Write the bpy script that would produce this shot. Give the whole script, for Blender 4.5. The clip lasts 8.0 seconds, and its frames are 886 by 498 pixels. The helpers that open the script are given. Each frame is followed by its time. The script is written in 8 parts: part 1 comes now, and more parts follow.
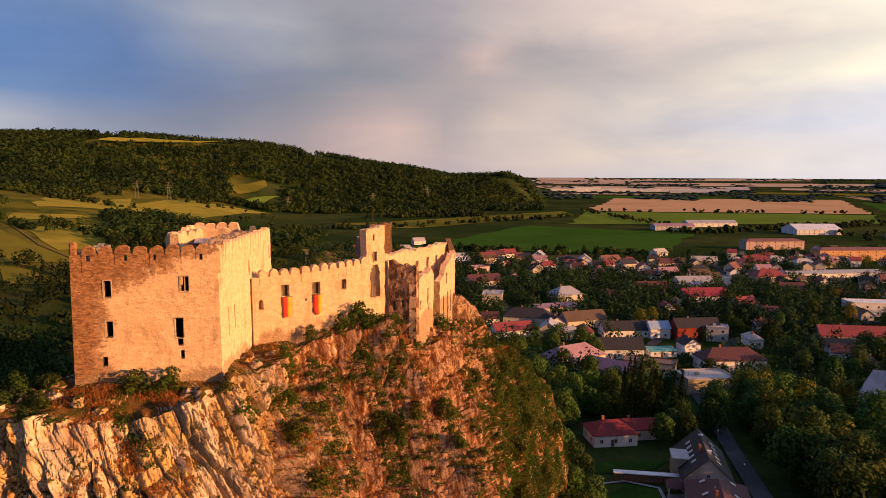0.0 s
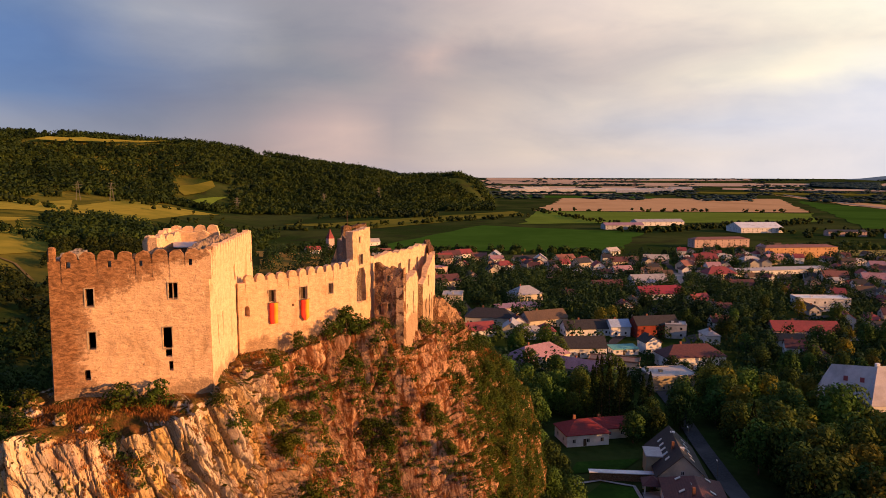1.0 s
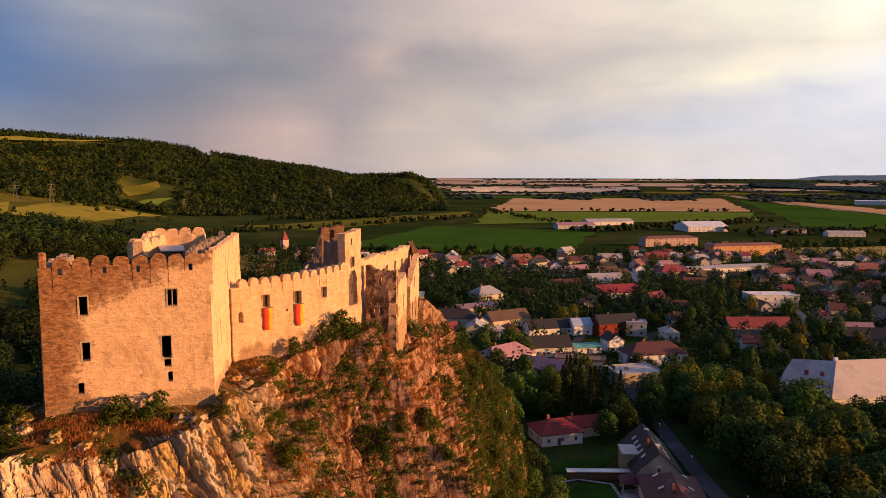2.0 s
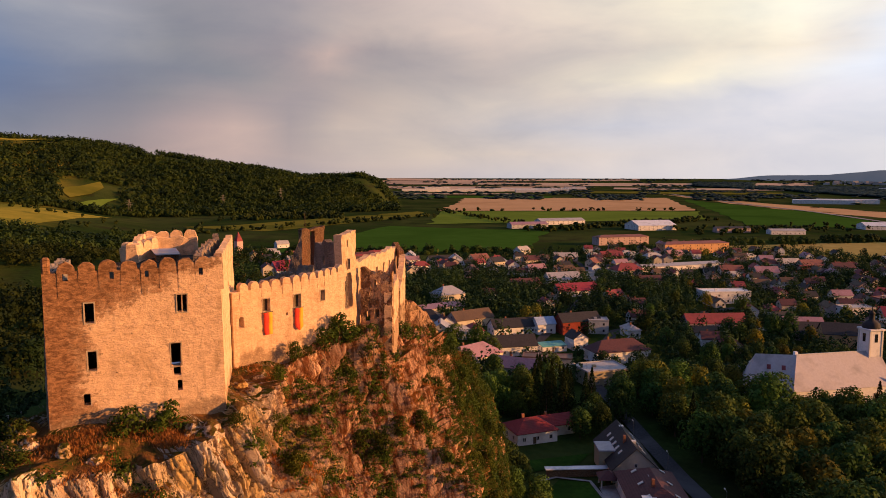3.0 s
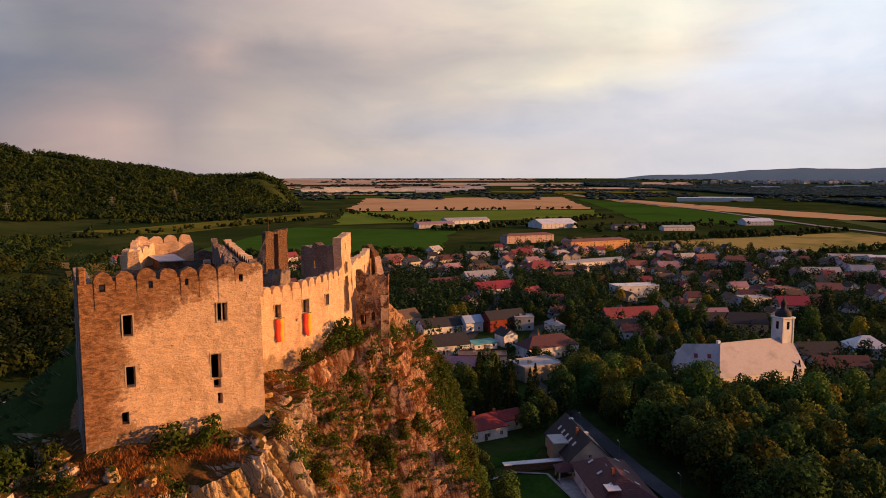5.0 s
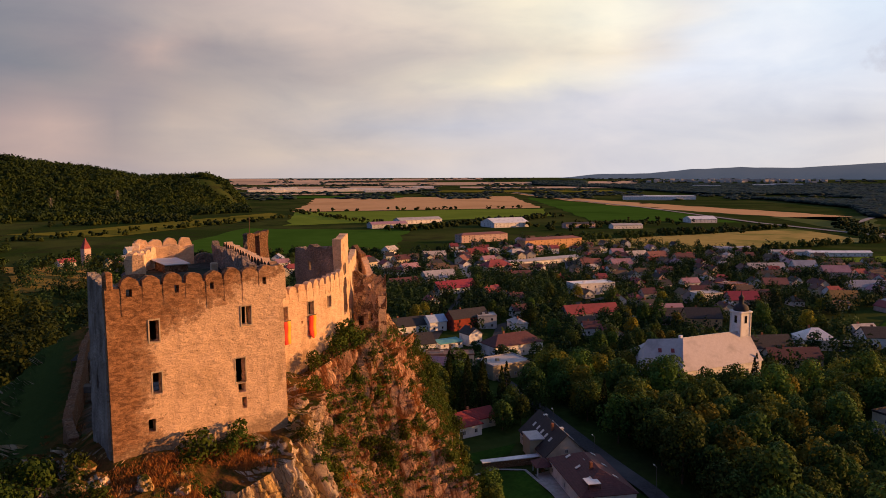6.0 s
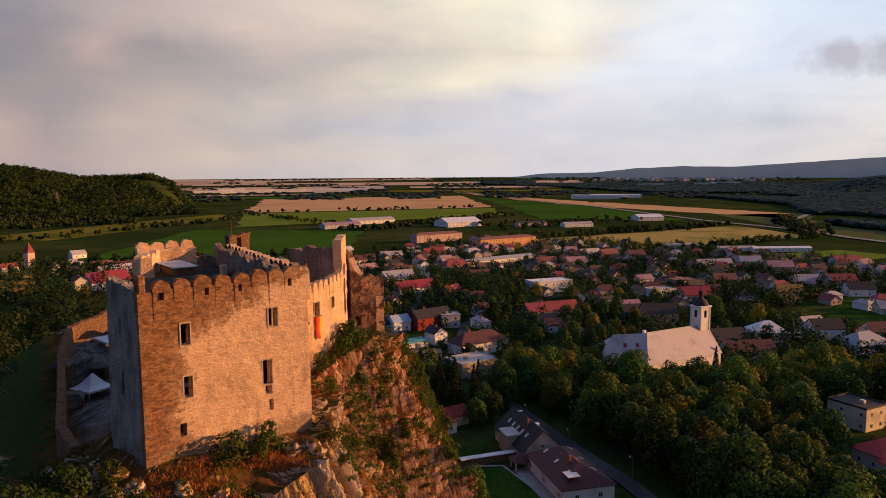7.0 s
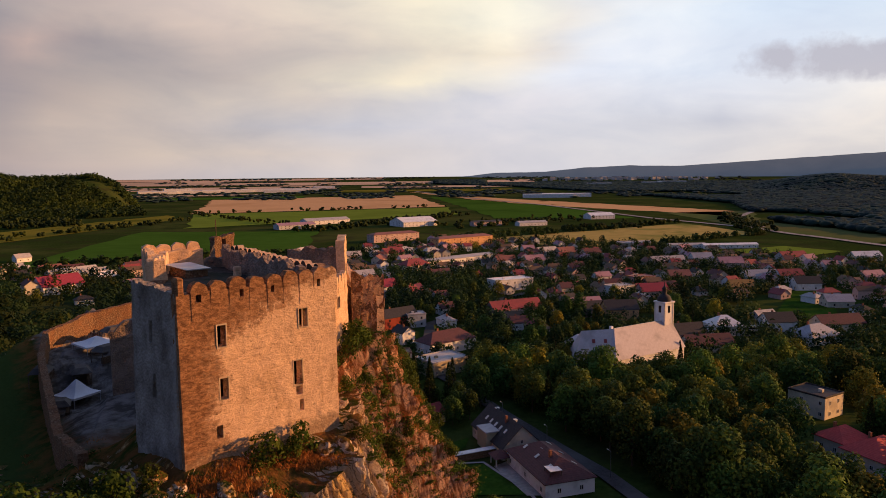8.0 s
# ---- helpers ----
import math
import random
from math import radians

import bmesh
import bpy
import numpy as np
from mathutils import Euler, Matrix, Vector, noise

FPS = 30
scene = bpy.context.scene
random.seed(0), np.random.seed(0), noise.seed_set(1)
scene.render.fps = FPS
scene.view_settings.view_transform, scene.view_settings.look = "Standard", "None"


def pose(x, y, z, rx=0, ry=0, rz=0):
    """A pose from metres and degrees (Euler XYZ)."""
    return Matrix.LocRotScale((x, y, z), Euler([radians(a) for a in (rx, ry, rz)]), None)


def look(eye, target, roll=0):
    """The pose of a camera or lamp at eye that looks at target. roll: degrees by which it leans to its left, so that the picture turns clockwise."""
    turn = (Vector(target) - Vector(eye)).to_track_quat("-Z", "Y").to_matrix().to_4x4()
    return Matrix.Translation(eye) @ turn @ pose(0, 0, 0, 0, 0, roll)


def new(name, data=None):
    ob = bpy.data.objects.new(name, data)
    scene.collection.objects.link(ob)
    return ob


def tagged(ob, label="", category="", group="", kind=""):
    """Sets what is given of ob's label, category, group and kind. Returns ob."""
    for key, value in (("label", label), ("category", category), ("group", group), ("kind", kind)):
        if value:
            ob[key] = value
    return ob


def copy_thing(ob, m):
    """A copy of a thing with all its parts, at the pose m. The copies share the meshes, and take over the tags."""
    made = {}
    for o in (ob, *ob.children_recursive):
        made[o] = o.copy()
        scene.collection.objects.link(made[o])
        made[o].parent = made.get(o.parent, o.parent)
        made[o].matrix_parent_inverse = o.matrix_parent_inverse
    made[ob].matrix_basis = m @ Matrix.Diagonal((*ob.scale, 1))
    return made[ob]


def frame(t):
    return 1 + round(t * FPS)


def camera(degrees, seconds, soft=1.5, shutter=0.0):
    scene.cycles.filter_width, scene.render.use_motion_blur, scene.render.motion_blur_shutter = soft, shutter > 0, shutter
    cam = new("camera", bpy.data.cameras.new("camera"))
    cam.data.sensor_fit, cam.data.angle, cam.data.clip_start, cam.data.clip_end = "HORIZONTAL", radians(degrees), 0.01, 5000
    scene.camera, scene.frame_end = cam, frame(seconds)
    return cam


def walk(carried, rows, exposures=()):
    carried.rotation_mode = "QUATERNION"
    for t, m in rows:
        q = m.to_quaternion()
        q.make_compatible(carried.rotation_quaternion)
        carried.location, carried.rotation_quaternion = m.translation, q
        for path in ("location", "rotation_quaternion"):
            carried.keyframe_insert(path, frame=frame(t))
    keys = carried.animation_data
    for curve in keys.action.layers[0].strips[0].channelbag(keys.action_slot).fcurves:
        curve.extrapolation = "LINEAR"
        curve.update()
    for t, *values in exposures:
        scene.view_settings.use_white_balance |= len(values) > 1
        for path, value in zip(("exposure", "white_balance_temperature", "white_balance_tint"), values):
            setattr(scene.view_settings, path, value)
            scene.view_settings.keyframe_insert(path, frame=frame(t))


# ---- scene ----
cam = camera(64.0, 8.0, soft=0.9)
# seconds, x, y, z, yaw, pitch, roll
ROWS = [
    (0.0, 0.768, -1.351, 80.293, -12.529, -5.985, -0.200),
    (0.5, -1.857, 0.728, 80.271, -14.652, -5.962, -0.154),
    (1.0, -4.572, 2.742, 80.271, -16.632, -5.954, -0.137),
    (1.5, -7.470, 4.857, 80.238, -18.674, -5.934, -0.137),
    (3.0, -16.801, 10.370, 80.308, -24.794, -5.907, -0.100),
    (3.5, -20.108, 12.138, 80.363, -26.821, -5.912, -0.114),
    (4.5, -26.784, 15.878, 80.388, -31.034, -5.885, -0.010),
    (6.0, -36.548, 21.447, 80.647, -37.290, -5.936, 0.184),
    (6.5, -39.772, 23.363, 80.670, -39.472, -5.943, 0.326),
    (7.0, -43.010, 25.169, 80.783, -41.451, -5.971, 0.410),
    (7.5, -46.185, 27.178, 80.874, -43.424, -6.011, 0.474),
    (8.0, -49.286, 29.397, 80.947, -45.435, -6.040, 0.547),
]
walk(cam, [(t, pose(x, y, z, 90 + pitch, roll, yaw)) for t, x, y, z, yaw, pitch, roll in ROWS],
     exposures=[(0.0, 0.69), (2.0, 0.58), (4.5, 0.45), (8.0, 0.44)])

# ---------------------------------------------------------------- light
SUN_AZ, SUN_EL = 127.0, 11.5          # clockwise from +y, above the horizon, degrees


def link(nt, a, b):
    nt.links.new(a, b)


def node(nt, kind, **props):
    n = nt.nodes.new(kind)
    for k, v in props.items():
        if k == "operation":
            n.operation = v
        elif k == "blend_type":
            n.blend_type = v
        elif k == "data_type":
            n.data_type = v
    return n


def math_node(nt, op, a, b=None, clamp=False):
    n = node(nt, "ShaderNodeMath", operation=op)
    n.use_clamp = clamp
    for i, v in enumerate((a, b)):
        if v is None:
            continue
        if isinstance(v, (int, float)):
            n.inputs[i].default_value = v
        else:
            link(nt, v, n.inputs[i])
    return n.outputs[0]


def ramp(nt, fac, stops, smooth=False):
    n = nt.nodes.new("ShaderNodeValToRGB")
    if smooth:
        n.color_ramp.interpolation = "EASE"
    els = n.color_ramp.elements
    while len(els) < len(stops):
        els.new(0.5)
    for e, (p, c) in zip(els, stops):
        e.position = p
        e.color = (*c, 1) if len(c) == 3 else c
    link(nt, fac, n.inputs[0])
    return n.outputs[0]


def mix(nt, fac, a, b, blend="MIX"):
    n = nt.nodes.new("ShaderNodeMix")
    n.data_type, n.blend_type = "RGBA", blend
    n.clamp_factor = True
    for sock, v in ((n.inputs[0], fac), (n.inputs[6], a), (n.inputs[7], b)):
        if isinstance(v, (int, float)):
            sock.default_value = v
        elif isinstance(v, tuple):
            sock.default_value = (*v, 1)
        else:
            link(nt, v, sock)
    return n.outputs[2]


def noise_tex(nt, vec, scale, detail=4, rough=0.55, distort=0.0, stretch=None, turn=None):
    if stretch or turn:
        m = nt.nodes.new("ShaderNodeMapping")
        if stretch:
            m.inputs["Scale"].default_value = stretch
        if turn:
            m.inputs["Rotation"].default_value = [radians(a) for a in turn]
        link(nt, vec, m.inputs[0])
        vec = m.outputs[0]
    n = nt.nodes.new("ShaderNodeTexNoise")
    n.inputs["Scale"].default_value = scale
    n.inputs["Detail"].default_value = detail
    n.inputs["Roughness"].default_value = rough
    n.inputs["Distortion"].default_value = distort
    link(nt, vec, n.inputs["Vector"])
    return n.outputs["Fac"]


def slanted(nt, vec, turn, stretch):
    """Coordinates turned first, then stretched, for bedding that leans."""
    m = nt.nodes.new("ShaderNodeMapping")
    m.vector_type = "TEXTURE"
    m.inputs["Rotation"].default_value = [radians(-a) for a in turn]
    m.inputs["Scale"].default_value = [1 / s for s in stretch]
    link(nt, vec, m.inputs[0])
    return m.outputs[0]


def lin(r, g, b, k=1.0):
    return tuple(k * (v / 255 / 12.92 if v <= 10 else ((v / 255 + 0.055) / 1.055) ** 2.4) for v in (r, g, b))


def build_world():
    world = bpy.data.worlds.new("sky")
    scene.world = world
    world.use_nodes = True
    nt = world.node_tree
    nt.nodes.clear()
    tc = nt.nodes.new("ShaderNodeTexCoord")
    sep = nt.nodes.new("ShaderNodeSeparateXYZ")
    link(nt, tc.outputs["Generated"], sep.inputs[0])
    x, y, z = sep.outputs
    gen = tc.outputs["Generated"]
    n1 = noise_tex(nt, gen, 3.2, 5, 0.5, 0.5, stretch=(1.0, 1.0, 2.6), turn=(0, 6, 0))
    n2 = noise_tex(nt, gen, 7.0, 5, 0.5, 0.4, stretch=(1.0, 1.0, 2.4))
    az = math_node(nt, "ARCTAN2", x, y)
    el = math_node(nt, "ARCSINE", z)
    high = math_node(nt, "MULTIPLY", el, 6.0, True)
    az = math_node(nt, "ADD", az, math_node(nt, "MULTIPLY", high, math_node(nt, "MULTIPLY", math_node(nt, "SUBTRACT", n1, 0.5), 0.13)))
    el = math_node(nt, "ADD", el, math_node(nt, "MULTIPLY", high, math_node(nt, "MULTIPLY", math_node(nt, "SUBTRACT", n2, 0.5), 0.055)))
    u = math_node(nt, "DIVIDE", math_node(nt, "ADD", az, math.pi), 2 * math.pi)
    far_left = [(-180, (122, 130, 152)), (-60, (112, 128, 164))]
    far_right = [(125, (236, 190, 138)), (165, (150, 146, 156)), (180, (122, 130, 152))]

    def band(stops):
        return ramp(nt, u, [((a + 180) / 360, lin(*c)) for a, c in far_left + stops + far_right])
    # colours of the cloud cover, level by level from the horizon up: (height in radians, colours by compass)
    levels = [
        (0.0, band([(-20, (168, 170, 186)), (-8, (164, 158, 168)), (2, (190, 168, 170)), (12, (192, 177, 179)), (20, (208, 192, 190)), (30, (212, 203, 206)), (40, (218, 211, 214)), (55, (216, 214, 222)), (70, (224, 218, 218)), (80, (232, 224, 216))])),
        (0.03, band([(-20, (150, 160, 186)), (-8, (146, 146, 164)), (1, (170, 152, 156)), (6, (202, 176, 172)), (9, (206, 180, 176)), (13, (183, 168, 170)), (18, (206, 190, 186)), (24, (216, 200, 192)), (31, (220, 205, 198)), (40, (220, 211, 211)), (50, (214, 211, 219)), (62, (218, 217, 224)), (72, (228, 221, 220)), (80, (230, 223, 219))])),
        (0.065, band([(-20, (186, 184, 196)), (-15, (142, 148, 172)), (-6, (128, 132, 154)), (1, (152, 143, 153)), (5, (188, 164, 165)), (9, (210, 182, 176)), (13, (174, 161, 165)), (17, (214, 194, 185)), (24, (212, 196, 190)), (30, (200, 193, 197)), (38, (213, 210, 218)), (47, (214, 212, 222)), (58, (214, 214, 224)), (66, (212, 211, 220)), (72, (232, 227, 228)), (80, (234, 226, 222))])),
        (0.1, band([(-20, (106, 136, 184)), (-12, (100, 124, 170)), (-4, (120, 124, 150)), (3, (142, 138, 149)), (8, (172, 156, 160)), (13, (168, 156, 162)), (18, (192, 176, 173)), (28, (216, 202, 194)), (35, (226, 212, 203)), (40, (222, 214, 212)), (46, (216, 214, 222)), (52, (222, 220, 230)), (60, (230, 231, 240)), (68, (236, 236, 243)), (80, (240, 234, 230))])),
        (0.13, band([(-20, (90, 122, 178)), (-11, (94, 121, 170)), (-3, (122, 130, 158)), (3, (136, 137, 152)), (9, (148, 145, 153)), (14, (176, 161, 163)), (20, (182, 170, 170)), (29, (206, 191, 185)), (36, (238, 224, 206)), (44, (248, 237, 215)), (49, (240, 234, 226)), (54, (230, 234, 247)), (64, (230, 236, 248)), (72, (226, 230, 242)), (80, (224, 226, 236))])),
        (0.165, band([(-20, (92, 125, 180)), (-12, (98, 126, 176)), (-4, (142, 147, 168)), (0, (150, 152, 168)), (6, (148, 146, 154)), (11, (162, 152, 158)), (15.5, (208, 182, 175)), (19, (181, 168, 168)), (29, (205, 190, 185)), (38, (222, 208, 197)), (45, (242, 228, 208)), (50, (242, 230, 211)), (53, (226, 219, 215)), (57, (232, 237, 249)), (70, (224, 232, 246)), (80, (214, 224, 240))])),
        (0.2, band([(-20, (104, 132, 182)), (-12, (112, 134, 174)), (-5, (162, 164, 177)), (1, (170, 168, 178)), (6, (152, 149, 157)), (12, (168, 159, 164)), (18, (206, 188, 182)), (29, (228, 208, 197)), (38, (237, 222, 206)), (46, (253, 242, 218)), (51, (254, 248, 230)), (55, (238, 232, 226)), (60, (234, 240, 249)), (68, (222, 234, 250)), (80, (206, 222, 242))])),
        (0.25, band([(-20, (120, 138, 172)), (-12, (132, 142, 167)), (-4, (152, 153, 166)), (4, (152, 149, 158)), (12, (172, 163, 168)), (19, (202, 184, 180)), (29, (232, 214, 205)), (38, (248, 235, 214)), (45, (254, 244, 220)), (51, (254, 248, 230)), (56, (234, 236, 242)), (62, (222, 226, 236)), (70, (228, 238, 250)), (80, (218, 232, 250))])),
    ]
    clouds = levels[0][1]
    for (e0, _), (e1, colour) in zip(levels, levels[1:]):
        f = math_node(nt, "DIVIDE", math_node(nt, "SUBTRACT", el, e0), e1 - e0, True)
        clouds = mix(nt, f, clouds, colour)
    # soft streaks and billows
    puff = noise_tex(nt, gen, 4.6, 7, 0.55, 0.5, stretch=(1.0, 1.0, 3.4), turn=(8, -6, 0))
    shade = ramp(nt, math_node(nt, "ADD", math_node(nt, "MULTIPLY", puff, 0.65), math_node(nt, "MULTIPLY", n2, 0.35)),
                 [(0.36, (0.86, 0.88, 0.93)), (0.5, (0.985, 0.985, 0.99)), (0.64, (1.10, 1.07, 1.03))])
    clouds = mix(nt, 1.0, clouds, shade, "MULTIPLY")
    # a flat-based grey cloud in the clear sky to the east
    da = math_node(nt, "DIVIDE", math_node(nt, "SUBTRACT", az, radians(77)), radians(10))
    de = math_node(nt, "DIVIDE", math_node(nt, "SUBTRACT", el, radians(7.9)), radians(1.7))
    body = math_node(nt, "SUBTRACT", 1.0, math_node(nt, "ADD", math_node(nt, "MULTIPLY", da, da), math_node(nt, "MULTIPLY", de, de)))
    body = math_node(nt, "ADD", body, math_node(nt, "MULTIPLY", math_node(nt, "SUBTRACT", noise_tex(nt, tc.outputs["Generated"], 14.0, 6, 0.6), 0.5), 3.2))
    clouds = mix(nt, ramp(nt, body, [(0.0, (0, 0, 0)), (0.7, (0.85, 0.85, 0.85))]), clouds, lin(186, 182, 194))
    east = ramp(nt, u, [((20 + 180) / 360, (0.96, 0.96, 0.96)), ((50 + 180) / 360, (1.12, 1.12, 1.12)), ((130 + 180) / 360, (1.12, 1.12, 1.12)), (1.0, (0.96, 0.96, 0.96))])
    clouds = mix(nt, 1.0, clouds, east, "MULTIPLY")
    dim = ramp(nt, math_node(nt, "DIVIDE", el, 1.5, True), [(0.2, (1, 1, 1)), (0.5, (0.36, 0.50, 0.86))])
    clouds = mix(nt, 1.0, clouds, dim, "MULTIPLY")
    bg1 = nt.nodes.new("ShaderNodeBackground")
    link(nt, clouds, bg1.inputs[0])
    bg1.inputs[1].default_value = 0.72
    sky = nt.nodes.new("ShaderNodeTexSky")
    sky.sky_type, sky.sun_disc = "NISHITA", False
    sky.sun_elevation, sky.sun_rotation = radians(SUN_EL), radians(SUN_AZ)
    bg2 = nt.nodes.new("ShaderNodeBackground")
    link(nt, sky.outputs[0], bg2.inputs[0])
    bg2.inputs[1].default_value = 0.05
    add = nt.nodes.new("ShaderNodeMixShader")
    add.inputs[0].default_value = 0.12
    link(nt, bg1.outputs[0], add.inputs[1])
    link(nt, bg2.outputs[0], add.inputs[2])
    out = nt.nodes.new("ShaderNodeOutputWorld")
    link(nt, add.outputs[0], out.inputs[0])


build_world()
sun_data = bpy.data.lights.new("sun", "SUN")
sun_data.energy, sun_data.angle, sun_data.color = 4.6, radians(0.6), (1.0, 0.445, 0.152)
sun = new("sun", sun_data)
_a, _e = radians(SUN_AZ), radians(SUN_EL)
sun.matrix_world = look((0, 0, 300), Vector((0, 0, 300)) - Vector((math.sin(_a) * math.cos(_e), math.cos(_a) * math.cos(_e), math.sin(_e))))


# ---------------------------------------------------------------- materials
def material(name, rough=0.9, metal=0.0, spec=0.3):
    m = bpy.data.materials.new(name)
    m.use_nodes = True
    nt = m.node_tree
    b = nt.nodes["Principled BSDF"]
    b.inputs["Roughness"].default_value = rough
    b.inputs["Metallic"].default_value = metal
    b.inputs["Specular IOR Level"].default_value = 0.0 if rough >= 0.9 else spec
    geo = nt.nodes.new("ShaderNodeNewGeometry")
    return m, nt, b, geo


def bump(nt, b, height, strength, dist):
    n = nt.nodes.new("ShaderNodeBump")
    n.inputs["Strength"].default_value = strength
    n.inputs["Distance"].default_value = dist
    link(nt, height, n.inputs["Height"])
    link(nt, n.outputs[0], b.inputs["Normal"])


def surface(name, c1, c2, c3=None, scale=1.0, big=0.1, rough=0.9, bumps=0.3, dist=0.05, metal=0.0, stretch=None, vary=0.0):
    """A rough surface: fine grain between two colours, large stains towards a third."""
    m, nt, b, geo = material(name, rough, metal)
    pos = geo.outputs["Position"]
    n1 = noise_tex(nt, pos, scale, 5, 0.6, stretch=stretch)
    col = mix(nt, ramp(nt, n1, [(0.35, (0, 0, 0)), (0.65, (1, 1, 1))]), c1, c2)
    if c3:
        n2 = noise_tex(nt, pos, big, 4, 0.6, 0.4)
        col = mix(nt, ramp(nt, n2, [(0.48, (0, 0, 0)), (0.66, (1, 1, 1))]), col, c3)
    if vary:
        oi = nt.nodes.new("ShaderNodeObjectInfo")
        hsv = nt.nodes.new("ShaderNodeHueSaturation")
        link(nt, col, hsv.inputs["Color"])
        link(nt, math_node(nt, "ADD", math_node(nt, "MULTIPLY", oi.outputs["Random"], vary), 1 - vary / 2), hsv.inputs["Value"])
        link(nt, math_node(nt, "ADD", math_node(nt, "MULTIPLY", oi.outputs["Random"], 0.03), 0.485), hsv.inputs["Hue"])
        col = hsv.outputs[0]
    link(nt, col, b.inputs["Base Color"])
    bump(nt, b, n1, bumps, dist)
    return m


def castle_wall_material():
    m, nt, b, geo = material("castle_plaster", 0.92, 0, 0.2)
    b.inputs["Diffuse Roughness"].default_value = 0.8
    pos = geo.outputs["Position"]
    sep = nt.nodes.new("ShaderNodeSeparateXYZ")
    link(nt, pos, sep.inputs[0])
    x, y, z = sep.outputs
    fine = noise_tex(nt, pos, 3.4, 6, 0.65)
    course = noise_tex(nt, pos, 1.3, 7, 0.66, 0.4, stretch=(0.75, 0.75, 1.35))
    dash = noise_tex(nt, pos, 2.3, 6, 0.66, 0.5, stretch=(0.75, 0.75, 1.6))
    patch = noise_tex(nt, pos, 0.22, 5, 0.6, 0.5)
    streak = noise_tex(nt, pos, 0.9, 4, 0.6, 0.2, stretch=(1.3, 1.3, 0.14))
    col = mix(nt, ramp(nt, course, [(0.36, (0, 0, 0)), (0.6, (1, 1, 1))]), (0.67, 0.46, 0.295), (0.84, 0.62, 0.415))
    col = mix(nt, ramp(nt, fine, [(0.5, (0, 0, 0)), (0.8, (0.6, 0.6, 0.6))]), col, (0.84, 0.62, 0.41))
    # old brown plaster left on the upper and western parts of the palace front, with a ragged slanting lower edge
    edge = math_node(nt, "SUBTRACT", z, math_node(nt, "ADD", math_node(nt, "MULTIPLY", math_node(nt, "ADD", x, 17.0), 0.42), 66.6))
    left = math_node(nt, "MULTIPLY", math_node(nt, "SUBTRACT", -19.0, x), 1.3)
    weather = math_node(nt, "MAXIMUM", edge, left)
    weather = math_node(nt, "ADD", weather, math_node(nt, "MULTIPLY", math_node(nt, "SUBTRACT", patch, 0.5), 10.0))
    weather = math_node(nt, "ADD", weather, math_node(nt, "MULTIPLY", math_node(nt, "SUBTRACT", course, 0.5), 8.0))
    weather = math_node(nt, "ADD", weather, math_node(nt, "MULTIPLY", math_node(nt, "SUBTRACT", fine, 0.5), 4.0))
    near = math_node(nt, "LESS_THAN", y, 90.0)
    wmask = math_node(nt, "MULTIPLY", ramp(nt, math_node(nt, "ADD", math_node(nt, "MULTIPLY", weather, 0.2), 0.3), [(0.37, (0, 0, 0)), (0.52, (0.66, 0.66, 0.66)), (0.9, (0.94, 0.94, 0.94))]), near)
    brown = mix(nt, ramp(nt, dash, [(0.4, (0, 0, 0)), (0.62, (1, 1, 1))]), (0.17, 0.078, 0.038), (0.44, 0.23, 0.115))
    col = mix(nt, wmask, col, brown)
    # patches where the plaster has gone and the coursed stone shows
    gone = math_node(nt, "ADD", patch, math_node(nt, "MULTIPLY", math_node(nt, "SUBTRACT", dash, 0.5), 0.25))
    col = mix(nt, ramp(nt, gone, [(0.58, (0, 0, 0)), (0.68, (0.6, 0.6, 0.6))]), col, mix(nt, ramp(nt, dash, [(0.42, (0, 0, 0)), (0.55, (1, 1, 1))]), (0.26, 0.15, 0.08), (0.56, 0.36, 0.20)))
    col = mix(nt, ramp(nt, streak, [(0.57, (0, 0, 0)), (0.78, (0.5, 0.5, 0.5))]), col, (0.34, 0.185, 0.09))
    # bare rubble showing near the foot
    foot = math_node(nt, "ADD", math_node(nt, "SUBTRACT", 57.6, z), math_node(nt, "MULTIPLY", math_node(nt, "SUBTRACT", patch, 0.5), 8.0))
    stone = nt.nodes.new("ShaderNodeTexVoronoi")
    stone.inputs["Scale"].default_value = 3.2
    link(nt, pos, stone.inputs["Vector"])
    bare = mix(nt, ramp(nt, stone.outputs["Distance"], [(0.1, (0, 0, 0)), (0.5, (1, 1, 1))]), (0.55, 0.41, 0.27), (0.30, 0.20, 0.125))
    col = mix(nt, ramp(nt, foot, [(0.2, (0, 0, 0)), (1.4, (0.7, 0.7, 0.7))]), col, bare)
    # short dark joints and scars along the courses
    col = mix(nt, ramp(nt, dash, [(0.30, (0.75, 0.75, 0.75)), (0.38, (0, 0, 0))]), col, (0.24, 0.13, 0.065))
    link(nt, col, b.inputs["Base Color"])
    h = math_node(nt, "ADD", math_node(nt, "MULTIPLY", course, 1.0), math_node(nt, "ADD", math_node(nt, "MULTIPLY", fine, 0.35), math_node(nt, "MULTIPLY", dash, 0.7)))
    bump(nt, b, h, 1.0, 0.2)
    return m


